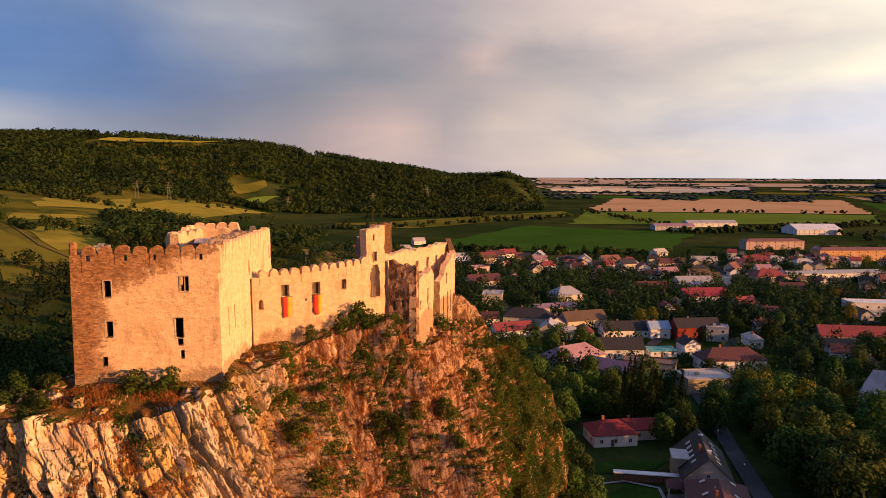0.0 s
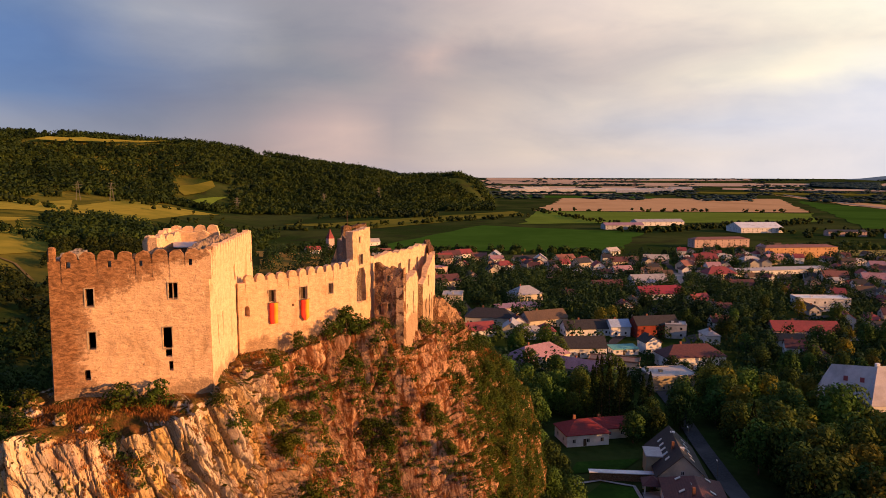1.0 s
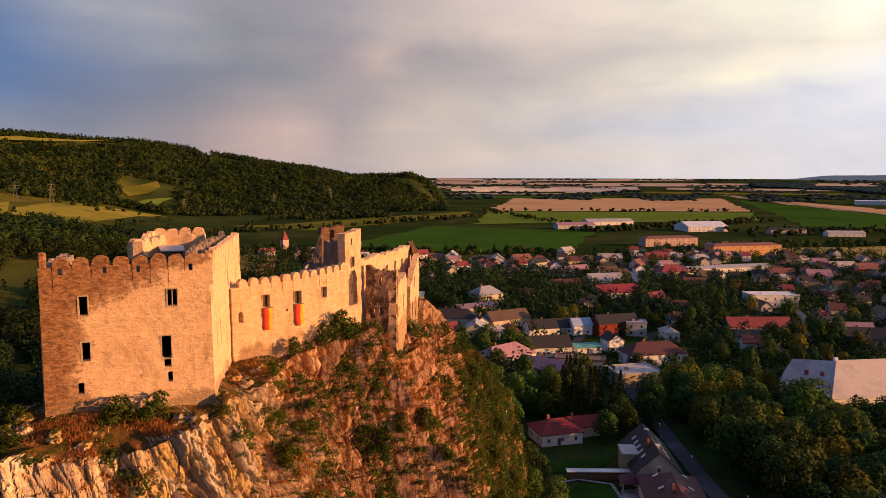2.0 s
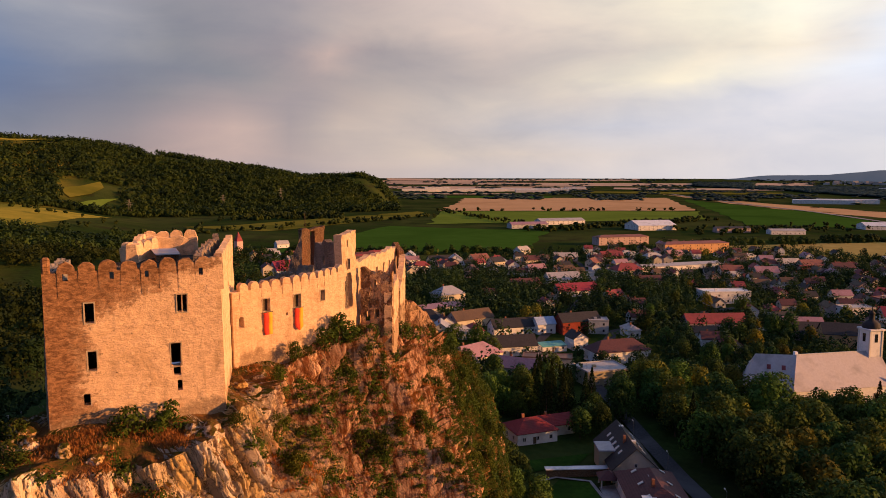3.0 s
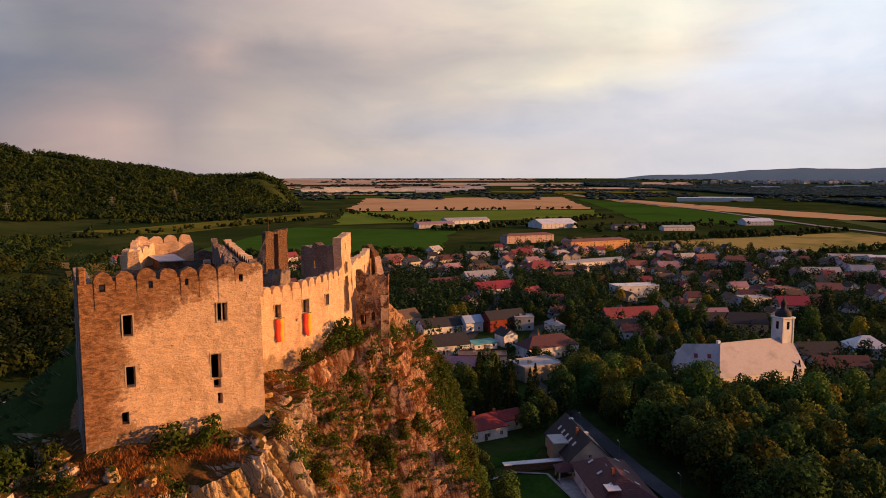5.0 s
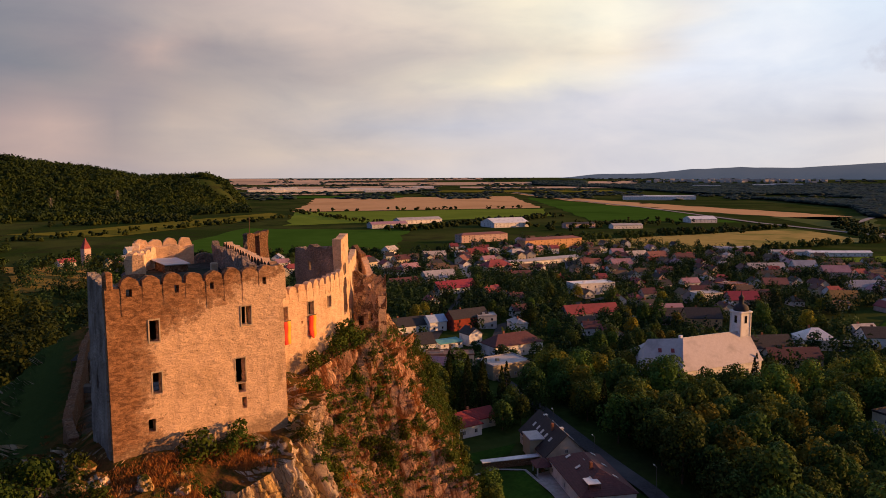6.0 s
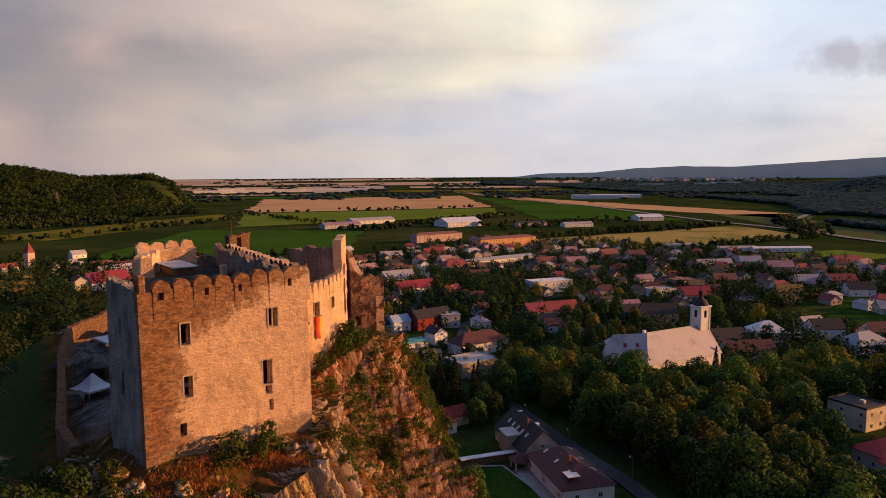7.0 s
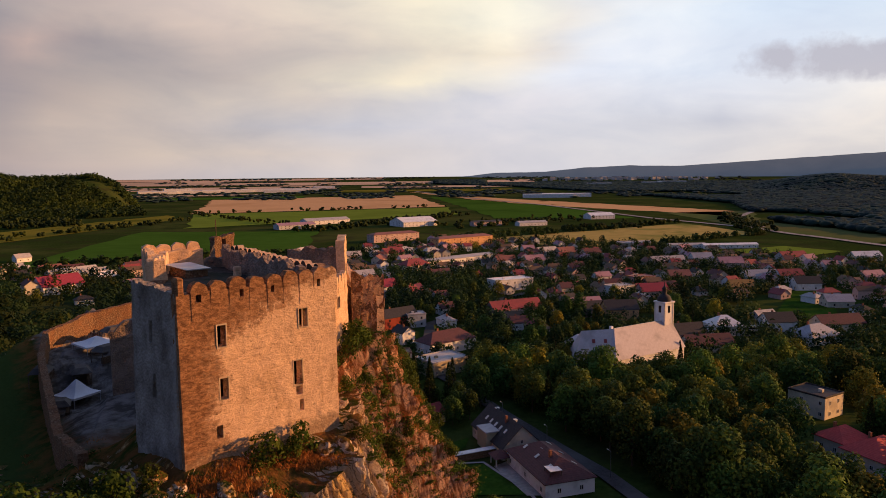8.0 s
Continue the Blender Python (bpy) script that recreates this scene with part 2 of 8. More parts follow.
def rubble_material(name="rubble_masonry", grey=0.0, plaster=0.0):
    m, nt, b, geo = material(name, 0.95, 0, 0.2)
    b.inputs["Diffuse Roughness"].default_value = 0.8
    pos = geo.outputs["Position"]
    v = nt.nodes.new("ShaderNodeTexVoronoi")
    v.inputs["Scale"].default_value = 3.4
    link(nt, pos, v.inputs["Vector"])
    n = noise_tex(nt, pos, 0.35, 5, 0.6)
    fine = noise_tex(nt, pos, 3.0, 5, 0.65)
    col = mix(nt, ramp(nt, v.outputs["Distance"], [(0.1, (0, 0, 0)), (0.55, (1, 1, 1))]), (0.36, 0.235, 0.145), (0.17, 0.10, 0.062))
    col = mix(nt, ramp(nt, n, [(0.45, (0, 0, 0)), (0.6, (0.8, 0.8, 0.8))]), col, (0.25, 0.125, 0.068))
    col = mix(nt, ramp(nt, fine, [(0.5, (0, 0, 0)), (0.8, (0.5, 0.5, 0.5))]), col, (0.52, 0.38, 0.25))
    if plaster:      # what is left of the pale render
        left = math_node(nt, "ADD", noise_tex(nt, pos, 0.42, 6, 0.68, 0.6), math_node(nt, "MULTIPLY", math_node(nt, "SUBTRACT", fine, 0.5), 0.12))
        col = mix(nt, ramp(nt, left, [(0.62 - plaster * 0.3, (0, 0, 0)), (0.66 - plaster * 0.3, (0.9, 0.9, 0.9))]), col, mix(nt, fine, (0.52, 0.32, 0.19), (0.72, 0.49, 0.31)))
    # greyer mix for walls out of the sun, shade put into the colour
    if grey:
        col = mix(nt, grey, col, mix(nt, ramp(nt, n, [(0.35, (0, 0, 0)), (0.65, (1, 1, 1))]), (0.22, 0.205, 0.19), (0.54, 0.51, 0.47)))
    link(nt, col, b.inputs["Base Color"])
    bump(nt, b, math_node(nt, "ADD", math_node(nt, "MULTIPLY", v.outputs["Distance"], -1.0), fine), 0.9, 0.2)
    return m


def rock_material():
    m, nt, b, geo = material("limestone_rock", 0.9, 0, 0.25)
    b.inputs["Diffuse Roughness"].default_value = 0.8
    pos = geo.outputs["Position"]
    sep = nt.nodes.new("ShaderNodeSeparateXYZ")
    link(nt, geo.outputs["Normal"], sep.inputs[0])
    up = sep.outputs[2]
    bed = slanted(nt, pos, (0, 26, 0), (1.0, 1.0, 0.26))
    slab = noise_tex(nt, bed, 0.75, 8, 0.7, 0.5)
    rough_n = noise_tex(nt, slanted(nt, pos, (0, 9, 0), (1.0, 1.0, 0.26)), 1.15, 8, 0.66, 0.5)
    plate = nt.nodes.new("ShaderNodeTexVoronoi")
    plate.inputs["Scale"].default_value = 0.55
    plate.inputs["Randomness"].default_value = 1.0
    link(nt, bed, plate.inputs["Vector"])
    hue = nt.nodes.new("ShaderNodeSeparateColor")
    link(nt, plate.outputs["Color"], hue.inputs[0])
    spx = nt.nodes.new("ShaderNodeSeparateXYZ")
    link(nt, pos, spx.inputs[0])
    broken = math_node(nt, "DIVIDE", math_node(nt, "ADD", spx.outputs[0], 4.0), 14.0, True)
    fine = noise_tex(nt, pos, 2.2, 7, 0.7)
    tint = noise_tex(nt, pos, 0.13, 4, 0.6, 0.3)
    col = ramp(nt, slab, [(0.26, (0.10, 0.062, 0.038)), (0.34, (0.38, 0.26, 0.165)), (0.44, (0.66, 0.49, 0.33)), (0.58, (0.84, 0.70, 0.53))])
    # plates of yellow, grey and white stone
    col = mix(nt, ramp(nt, hue.outputs[0], [(0.5, (0, 0, 0)), (0.7, (0.85, 0.85, 0.85))]), col, (0.70, 0.47, 0.17))
    col = mix(nt, ramp(nt, hue.outputs[1], [(0.6, (0, 0, 0)), (0.9, (0.6, 0.6, 0.6))]), col, (0.30, 0.28, 0.27))
    rust = math_node(nt, "ADD", math_node(nt, "MULTIPLY", broken, 0.42), tint)
    col = mix(nt, ramp(nt, rust, [(0.5, (0, 0, 0)), (0.8, (0.92, 0.92, 0.92))]), col, mix(nt, ramp(nt, rough_n, [(0.43, (0, 0, 0)), (0.50, (0.45, 0.45, 0.45)), (0.57, (1, 1, 1))]), mix(nt, tint, (0.14, 0.040, 0.014), (0.32, 0.092, 0.028)), (0.83, 0.52, 0.325)))
    col = mix(nt, ramp(nt, fine, [(0.57, (0, 0, 0)), (0.72, (0.6, 0.6, 0.6))]), col, (0.15, 0.08, 0.045))
    # dark open joints between the plates
    for scale, wide, bedding in ((0.42, 0.028, bed), (1.1, 0.034, bed)):
        joint = nt.nodes.new("ShaderNodeTexVoronoi")
        joint.feature = "DISTANCE_TO_EDGE"
        joint.inputs["Scale"].default_value = scale
        warp = nt.nodes.new("ShaderNodeVectorMath")
        warp.operation = "ADD"
        wn = nt.nodes.new("ShaderNodeTexNoise")
        wn.inputs["Scale"].default_value = 0.9
        wn.inputs["Detail"].default_value = 5
        link(nt, pos, wn.inputs["Vector"])
        link(nt, bedding, warp.inputs[0])
        link(nt, wn.outputs["Color"], warp.inputs[1])
        link(nt, warp.outputs[0], joint.inputs["Vector"])
        col = mix(nt, ramp(nt, joint.outputs["Distance"], [(wide * 0.25, (0.6, 0.6, 0.6)), (wide * 0.8, (0, 0, 0))]), col, (0.055, 0.034, 0.022))
    # dry grass and turf on the ledges
    turf_n = noise_tex(nt, pos, 0.28, 6, 0.65, 0.2)
    sp = nt.nodes.new("ShaderNodeSeparateXYZ")
    link(nt, pos, sp.inputs[0])
    flank = math_node(nt, "DIVIDE", math_node(nt, "SUBTRACT", math_node(nt, "DIVIDE", sp.outputs[0], sp.outputs[1]), 0.255), 0.09, True)
    turf = math_node(nt, "ADD", math_node(nt, "ADD", math_node(nt, "MULTIPLY", up, 1.1), math_node(nt, "MULTIPLY", turf_n, 1.5)), math_node(nt, "MULTIPLY", flank, 0.72))
    green = mix(nt, ramp(nt, math_node(nt, "ADD", noise_tex(nt, pos, 0.35, 6, 0.7), math_node(nt, "MULTIPLY", flank, 0.08)), [(0.42, (0, 0, 0)), (0.6, (1, 1, 1))]), (0.22, 0.10, 0.034), (0.050, 0.065, 0.014))
    col = mix(nt, ramp(nt, math_node(nt, "MULTIPLY", turf, 0.5), [(0.0, (0, 0, 0)), (0.64, (0, 0, 0)), (0.74, (1, 1, 1))]), col, green)
    # meadow turf on the gentle western and northern slopes
    line = math_node(nt, "SUBTRACT", math_node(nt, "MULTIPLY", math_node(nt, "DIVIDE", math_node(nt, "SUBTRACT", sp.outputs[1], 112.0), 8.0, True), 9.0), 31.0)
    line = math_node(nt, "ADD", line, math_node(nt, "MULTIPLY", math_node(nt, "MAXIMUM", math_node(nt, "SUBTRACT", sp.outputs[1], 120.0), 0.0), 0.22))
    west = math_node(nt, "DIVIDE", math_node(nt, "SUBTRACT", line, sp.outputs[0]), 4.0)
    grass = mix(nt, fine, (0.038, 0.068, 0.020), (0.075, 0.110, 0.030))
    cover = math_node(nt, "ADD", math_node(nt, "MULTIPLY", west, 0.8), math_node(nt, "MULTIPLY", math_node(nt, "SUBTRACT", turf_n, 0.5), 2.0), True)
    col = mix(nt, math_node(nt, "MULTIPLY", cover, math_node(nt, "MULTIPLY", up, 4.0, True), True), col, grass)
    # trodden earth of the lower courtyard
    yard = math_node(nt, "MULTIPLY", math_node(nt, "DIVIDE", math_node(nt, "SUBTRACT", sp.outputs[1], 126.0), 12.0, True), math_node(nt, "DIVIDE", math_node(nt, "SUBTRACT", 30.0, sp.outputs[0]), 8.0, True))
    yard = math_node(nt, "MULTIPLY", yard, math_node(nt, "DIVIDE", math_node(nt, "SUBTRACT", sp.outputs[0], line), 3.0, True))
    earth = mix(nt, ramp(nt, turf_n, [(0.42, (0, 0, 0)), (0.6, (1, 1, 1))]), (0.10, 0.09, 0.08), (0.28, 0.26, 0.24))
    col = mix(nt, math_node(nt, "MULTIPLY", yard, math_node(nt, "MULTIPLY", up, 1.7, True), True), col, earth)
    link(nt, col, b.inputs["Base Color"])
    bump(nt, b, math_node(nt, "ADD", slab, math_node(nt, "MULTIPLY", fine, 0.6)), 1.0, 0.55)
    return m


def leaf_material(name, dark, light, vary=0.5):
    m, nt, b, geo = material(name, 0.7, 0, 0.06)
    oi = nt.nodes.new("ShaderNodeObjectInfo")
    r = math_node(nt, "FRACT", math_node(nt, "ADD", geo.outputs["Random Per Island"], math_node(nt, "MULTIPLY", oi.outputs["Random"], 7.0)))
    col = mix(nt, r, dark, light)
    hsv = nt.nodes.new("ShaderNodeHueSaturation")
    link(nt, col, hsv.inputs["Color"])
    link(nt, math_node(nt, "ADD", math_node(nt, "MULTIPLY", oi.outputs["Random"], vary), 1 - vary / 2), hsv.inputs["Value"])
    link(nt, math_node(nt, "ADD", math_node(nt, "MULTIPLY", oi.outputs["Random"], 0.05), 0.47), hsv.inputs["Hue"])
    big = noise_tex(nt, geo.outputs["Position"], 0.011, 4, 0.6)
    col = mix(nt, 1.0, hsv.outputs[0], ramp(nt, big, [(0.36, (0.58, 0.64, 0.72)), (0.48, (1, 1, 1)), (0.62, (1.5, 1.35, 1.05))]), "MULTIPLY")
    kind = noise_tex(nt, geo.outputs["Position"], 0.035, 3, 0.6)
    col = mix(nt, 1.0, col, ramp(nt, kind, [(0.35, (0.62, 0.66, 0.72)), (0.5, (1, 1, 1)), (0.62, (1.15, 1.12, 0.95)), (0.72, (1.45, 1.15, 0.85))]), "MULTIPLY")
    link(nt, col, b.inputs["Base Color"])
    thin = nt.nodes.new("ShaderNodeBsdfTranslucent")
    link(nt, col, thin.inputs[0])
    both = nt.nodes.new("ShaderNodeMixShader")
    both.inputs[0].default_value = 0.22
    link(nt, b.outputs[0], both.inputs[1])
    link(nt, thin.outputs[0], both.inputs[2])
    link(nt, both.outputs[0], nt.nodes["Material Output"].inputs[0])
    return m


def ground_material():
    m, nt, b, geo = material("meadow_ground", 0.95, 0, 0.1)
    pos = geo.outputs["Position"]
    n1 = noise_tex(nt, pos, 0.35, 6, 0.65)
    n2 = noise_tex(nt, pos, 0.006, 5, 0.6, 0.5)
    n3 = noise_tex(nt, pos, 0.03, 5, 0.6, 0.3)
    col = mix(nt, ramp(nt, n1, [(0.35, (0, 0, 0)), (0.65, (1, 1, 1))]), (0.018, 0.036, 0.008), (0.036, 0.06, 0.014))
    col = mix(nt, ramp(nt, n2, [(0.45, (0, 0, 0)), (0.6, (0.8, 0.8, 0.8))]), col, (0.062, 0.078, 0.022))
    col = mix(nt, ramp(nt, n3, [(0.5, (0, 0, 0)), (0.68, (0.7, 0.7, 0.7))]), col, (0.03, 0.03, 0.015))
    sp = nt.nodes.new("ShaderNodeSeparateXYZ")
    link(nt, pos, sp.inputs[0])
    dry = math_node(nt, "MULTIPLY", math_node(nt, "DIVIDE", math_node(nt, "SUBTRACT", -70.0, sp.outputs[0]), 60.0, True), math_node(nt, "DIVIDE", math_node(nt, "SUBTRACT", sp.outputs[1], 420.0), 120.0, True))
    dry = math_node(nt, "MULTIPLY", dry, ramp(nt, n3, [(0.36, (0.25, 0.25, 0.25)), (0.56, (1, 1, 1))]))
    col = mix(nt, dry, col, mix(nt, n2, (0.11, 0.12, 0.018), (0.22, 0.18, 0.028)))
    link(nt, col, b.inputs["Base Color"])
    bump(nt, b, n1, 0.5, 0.3)
    return m


PLASTER = castle_wall_material()
RUBBLE = rubble_material()
PATCHY_RUBBLE = rubble_material("half_plastered_rubble", 0.0, 0.45)
# grey copies of the rubble with the shade of unlit walls in their colour
GREY_SHADE_STONE = rubble_material("grey_shaded_rubble", 0.4)
GREY_SHADE_PLASTER = rubble_material("grey_shaded_plaster", 0.7)
ROCK = rock_material()
GROUND = ground_material()
LEAF = leaf_material("leaves", (0.030, 0.060, 0.016), (0.090, 0.162, 0.036))
LEAF_GARDEN = leaf_material("garden_leaves", (0.015, 0.038, 0.015), (0.036, 0.074, 0.027))
LEAF_GOLD = leaf_material("yellowing_leaves", (0.13, 0.145, 0.022), (0.21, 0.215, 0.034))
LEAF_FIR = leaf_material("needles", (0.012, 0.025, 0.008), (0.026, 0.045, 0.014))
LEAF_BUSH = leaf_material("bush_leaves", (0.016, 0.034, 0.008), (0.058, 0.088, 0.017))
# bluish leaves: the haze of distance put into the colour
HAZY_WOOD = leaf_material("hazy_wood_leaves", (0.022, 0.044, 0.046), (0.030, 0.055, 0.056), 0.15)
FOREST = leaf_material("forest_leaves", (0.024, 0.046, 0.012), (0.036, 0.064, 0.016))
BARK = surface("bark", (0.07, 0.05, 0.035), (0.14, 0.10, 0.07), scale=6)
# terrace earth; also puts the shade of inner faces into their colour
EARTH_SHADE = surface("terrace_earth_and_shade", (0.055, 0.05, 0.04), (0.11, 0.095, 0.08), (0.045, 0.05, 0.03), 1.2, 0.3)
GREY_ROOF = surface("grey_sheet_roof", (0.46, 0.48, 0.52), (0.54, 0.56, 0.60), (0.38, 0.40, 0.43), 0.6, 0.2, 0.42, 0.1, metal=0.4)
ASPHALT = surface("asphalt", (0.05, 0.05, 0.052), (0.075, 0.075, 0.078), (0.10, 0.10, 0.10), 1.5, 0.05, 0.9, 0.2, 0.02)
GRAVEL = surface("pale_paving", (0.28, 0.27, 0.26), (0.38, 0.37, 0.35), (0.22, 0.21, 0.2), 1.0, 0.1, 0.9, 0.2, 0.02)
LAWN = surface("lawn", (0.024, 0.062, 0.009), (0.038, 0.088, 0.013), (0.02, 0.045, 0.009), 0.8, 0.08, 0.95, 0.4, 0.05)


# ---------------------------------------------------------------- building helpers
def thing(name, label, category, at=(0, 0, 0), turn=0.0, group="", kind=""):
    ob = new(name)
    ob.matrix_world = pose(*at, 0, 0, turn)
    return tagged(ob, label, category, group, kind)


def soft_normals(me, normals):
    """Shade leaf sprays by the rounded crown that they make up."""
    me.polygons.foreach_set("use_smooth", np.ones(len(me.polygons), dtype=bool))
    me.normals_split_custom_set_from_vertices(normals)


def mesh_from(name, verts, faces, mat, smooth=False):
    me = bpy.data.meshes.new(name)
    me.from_pydata(verts, [], faces)
    me.materials.append(mat)
    if smooth:
        me.polygons.foreach_set("use_smooth", [True] * len(me.polygons))
    me.update()
    return me


def part(name, bm, mat, parent, label="", smooth=False):
    me = bpy.data.meshes.new(name)
    bm.to_mesh(me)
    bm.free()
    me.materials.append(mat)
    if smooth:
        me.polygons.foreach_set("use_smooth", [True] * len(me.polygons))
    return part_mesh(name, me, parent, label)


def part_mesh(name, me, parent, label="", m=None):
    ob = new(name, me)
    ob.parent = parent
    if m is not None:
        ob.matrix_local = m
    if label:
        ob["label"] = label
    return ob


def box(bm, x0, x1, y0, y1, z0, z1, m=None):
    vs = [bm.verts.new((x, y, z)) for x in (x0, x1) for y in (y0, y1) for z in (z0, z1)]
    if m is not None:
        for v in vs:
            v.co = m @ v.co
    for f in ((0, 1, 3, 2), (4, 6, 7, 5), (0, 4, 5, 1), (2, 3, 7, 6), (0, 2, 6, 4), (1, 5, 7, 3)):
        bm.faces.new([vs[i] for i in f])
    return vs


def box_bm(*a, bevel=0.0):
    bm = bmesh.new()
    box(bm, *a)
    if bevel:
        bmesh.ops.bevel(bm, geom=bm.edges[:], offset=bevel, segments=1, affect="EDGES")
    return bm


def ring_bm(pts, z0, z1, shrink=1.0):
    """A prism over a plan polygon, its top shrunk towards the middle."""
    bm = bmesh.new()
    cx, cy = sum(p[0] for p in pts) / len(pts), sum(p[1] for p in pts) / len(pts)
    lo = [bm.verts.new((x, y, z0)) for x, y in pts]
    hi = [bm.verts.new((cx + (x - cx) * shrink, cy + (y - cy) * shrink, z1)) for x, y in pts]
    n = len(pts)
    for i in range(n):
        bm.faces.new((lo[i], lo[(i + 1) % n], hi[(i + 1) % n], hi[i]))
    bm.faces.new(hi)
    bm.faces.new(lo[::-1])
    return bm


def sm(a, b, x):
    t = np.clip((x - a) / (b - a), 0, 1)
    return t * t * (3 - 2 * t)


# ---------------------------------------------------------------- terrain
RIDGE_AZ = [-60, -30, -19, -12, -6, -2.2, 2.5, 6, 9.6, 13.3, 17.8, 19.2, 20.6]
RIDGE_TAN = [0.04, 0.045, 0.0445, 0.048, 0.041, 0.039, 0.0265, 0.0150, 0.0075, -0.0050, -0.0020, -0.012, -0.042]
EAST_AZ = [60, 63, 66.9, 68.1, 70.7, 72.2, 73.6, 75.3, 76.6, 80, 95]
EAST_TAN = [-0.03, -0.026, -0.0235, -0.021, -0.0125, -0.0085, -0.0065, -0.009, -0.0105, -0.006, 0.002]
RIDGE_R, EAST_R = 2000.0, 3300.0


def height(x, y):
    x, y = np.asarray(x, float), np.asarray(y, float)
    az, r = np.degrees(np.arctan2(x, y)), np.hypot(x, y)
    t = np.clip((r - 2300) / 2550, 0, 1)
    plain = np.where(r < 2300, 0, 80 + r * (-80 / 2300 + (80 / 2300 - 0.0035) * t ** 0.85))
    near = 2.5 * sm(330, 150, r)
    rise = np.clip(30 - x, 0, 420) * 0.13
    left = sm(14, -8, az) * sm(200, 620, r) * (rise + 5 + 5 * np.sin(x / 90.0 + y / 210.0) * np.cos(y / 130.0))
    ridge = 80 + np.interp(az, RIDGE_AZ, RIDGE_TAN, left=0.03, right=-0.04) * RIDGE_R
    foot = np.interp(az, [-40, -12, 0, 14, 20], [1000, 1250, 1400, 1560, 1800])
    s = sm(foot, RIDGE_R, r)
    wav = 5 * np.sin(az * 1.3) * np.sin(r / 120.0 + az) * s * (1 - s) * 2
    hill = np.where(az < 20.6, ridge * s + wav, 0)
    east = np.where((az > 58) & (az < 120), (80 + np.interp(az, EAST_AZ, EAST_TAN) * EAST_R) * sm(2600, EAST_R, r), 0)
    knoll = 13 * np.exp(-((x - 30) ** 2 + (y - 560) ** 2) / (2 * 85.0 ** 2))
    return np.maximum(np.maximum(plain, hill), east) + near + left * (1 - s) + knoll


def build_ground():
    az = np.unique(np.concatenate([np.arange(-180, -62, 4.0), np.arange(-62, 130, 0.5), np.arange(130, 181, 4.0)]))[:-1]
    r = np.concatenate([[2.0], np.geomspace(25, 4900, 150)])
    A, Rr = np.meshgrid(np.radians(az), r)
    X, Y = Rr * np.sin(A), Rr * np.cos(A)
    Z = height(X, Y)
    n, k = len(r), len(az)
    verts = np.stack([X.ravel(), Y.ravel(), Z.ravel()], 1).tolist()
    faces = [(i * k + j, i * k + (j + 1) % k, (i + 1) * k + (j + 1) % k, (i + 1) * k + j) for i in range(n - 1) for j in range(k)]
    faces.append(tuple(range(k))[::-1])
    ob = new("ground", mesh_from("ground", verts, [f[::-1] for f in faces], GROUND, True))
    tagged(ob, "wide green valley floor with meadows rising into hills", "ground", kind="structure")


build_ground()


def drape(name, pts, mat, label, lift=0.4, step=40.0, category="field"):
    """A field or road: a plan polygon (four corners) laid on the ground."""
    a, b, c, d = [Vector(p) for p in pts]
    nu = max(2, min(60, int(max((b - a).length, (c - d).length) / step)))
    nv = max(2, min(60, int(max((d - a).length, (c - b).length) / step)))
    verts = []
    for i in range(nu + 1):
        for j in range(nv + 1):
            u, v = i / nu, j / nv
            p = (a * (1 - u) + b * u) * (1 - v) + (d * (1 - u) + c * u) * v
            if step > 12:
                w = Vector((p.x * 0.018, p.y * 0.018, 4.0))
                p = p + Vector((noise.noise(w), noise.noise(w + Vector((0, 0, 9))))) * min(18.0, 0.012 * p.length)
            verts.append((p.x, p.y, float(height(p.x, p.y)) + lift))
    faces = [(i * (nv + 1) + j, (i + 1) * (nv + 1) + j, (i + 1) * (nv + 1) + j + 1, i * (nv + 1) + j + 1) for i in range(nu) for j in range(nv)]
    ob = new(name, mesh_from(name, verts, faces, mat, True))
    return tagged(ob, label, category, kind="structure")


# ---------------------------------------------------------------- the crag
TOP = [(-27, 116, 46), (-30, 103, 51), (-32, 90, 54), (-31, 79, 54.6), (-23, 76.5, 54.6), (-15.8, 78.5, 53.6), (-9.5, 81.5, 54.2),
       (-4.6, 86.5, 55.6), (-1.0, 93, 55), (3, 100, 56), (9, 103.6, 57), (15, 108, 57), (20.5, 109.5, 53.5), (25, 115, 51.5),
       (31, 124.5, 52), (38.5, 130, 48.5), (46.5, 139.5, 43), (47, 155, 42), (44, 185, 41), (32, 214, 46), (4, 214, 46), (-14, 192, 43), (-24, 158, 39), (-26, 134, 41)]
MID = [(-44, 118), (-45, 104), (-43, 89), (-35, 72), (-24, 69), (-13, 70), (-4, 73),
       (3, 79), (8, 87), (12, 93), (17.5, 97), (23, 101), (28, 103), (34, 109), (45, 121), (51, 130), (61, 146), (64, 160), (61, 190), (46, 224), (2, 228), (-28, 200), (-38, 160), (-42, 136)]
LOW = [(-66, 122), (-66, 104), (-62, 84), (-42, 62), (-24, 58), (-8, 58), (4, 62),
       (13, 70), (21, 80), (27, 86), (33, 91), (39, 95), (44, 98), (51, 106), (62, 120), (68, 133), (74, 150), (78, 166), (78, 195), (60, 240), (0, 246), (-46, 212), (-60, 164), (-64, 138)]


for _i in range(9, 20):      # the eastern flank drops steeply
    MID[_i] = (MID[_i][0] - 2.0, MID[_i][1] + 1.5)
    LOW[_i] = (LOW[_i][0] - 6.5, LOW[_i][1] + 4.5)


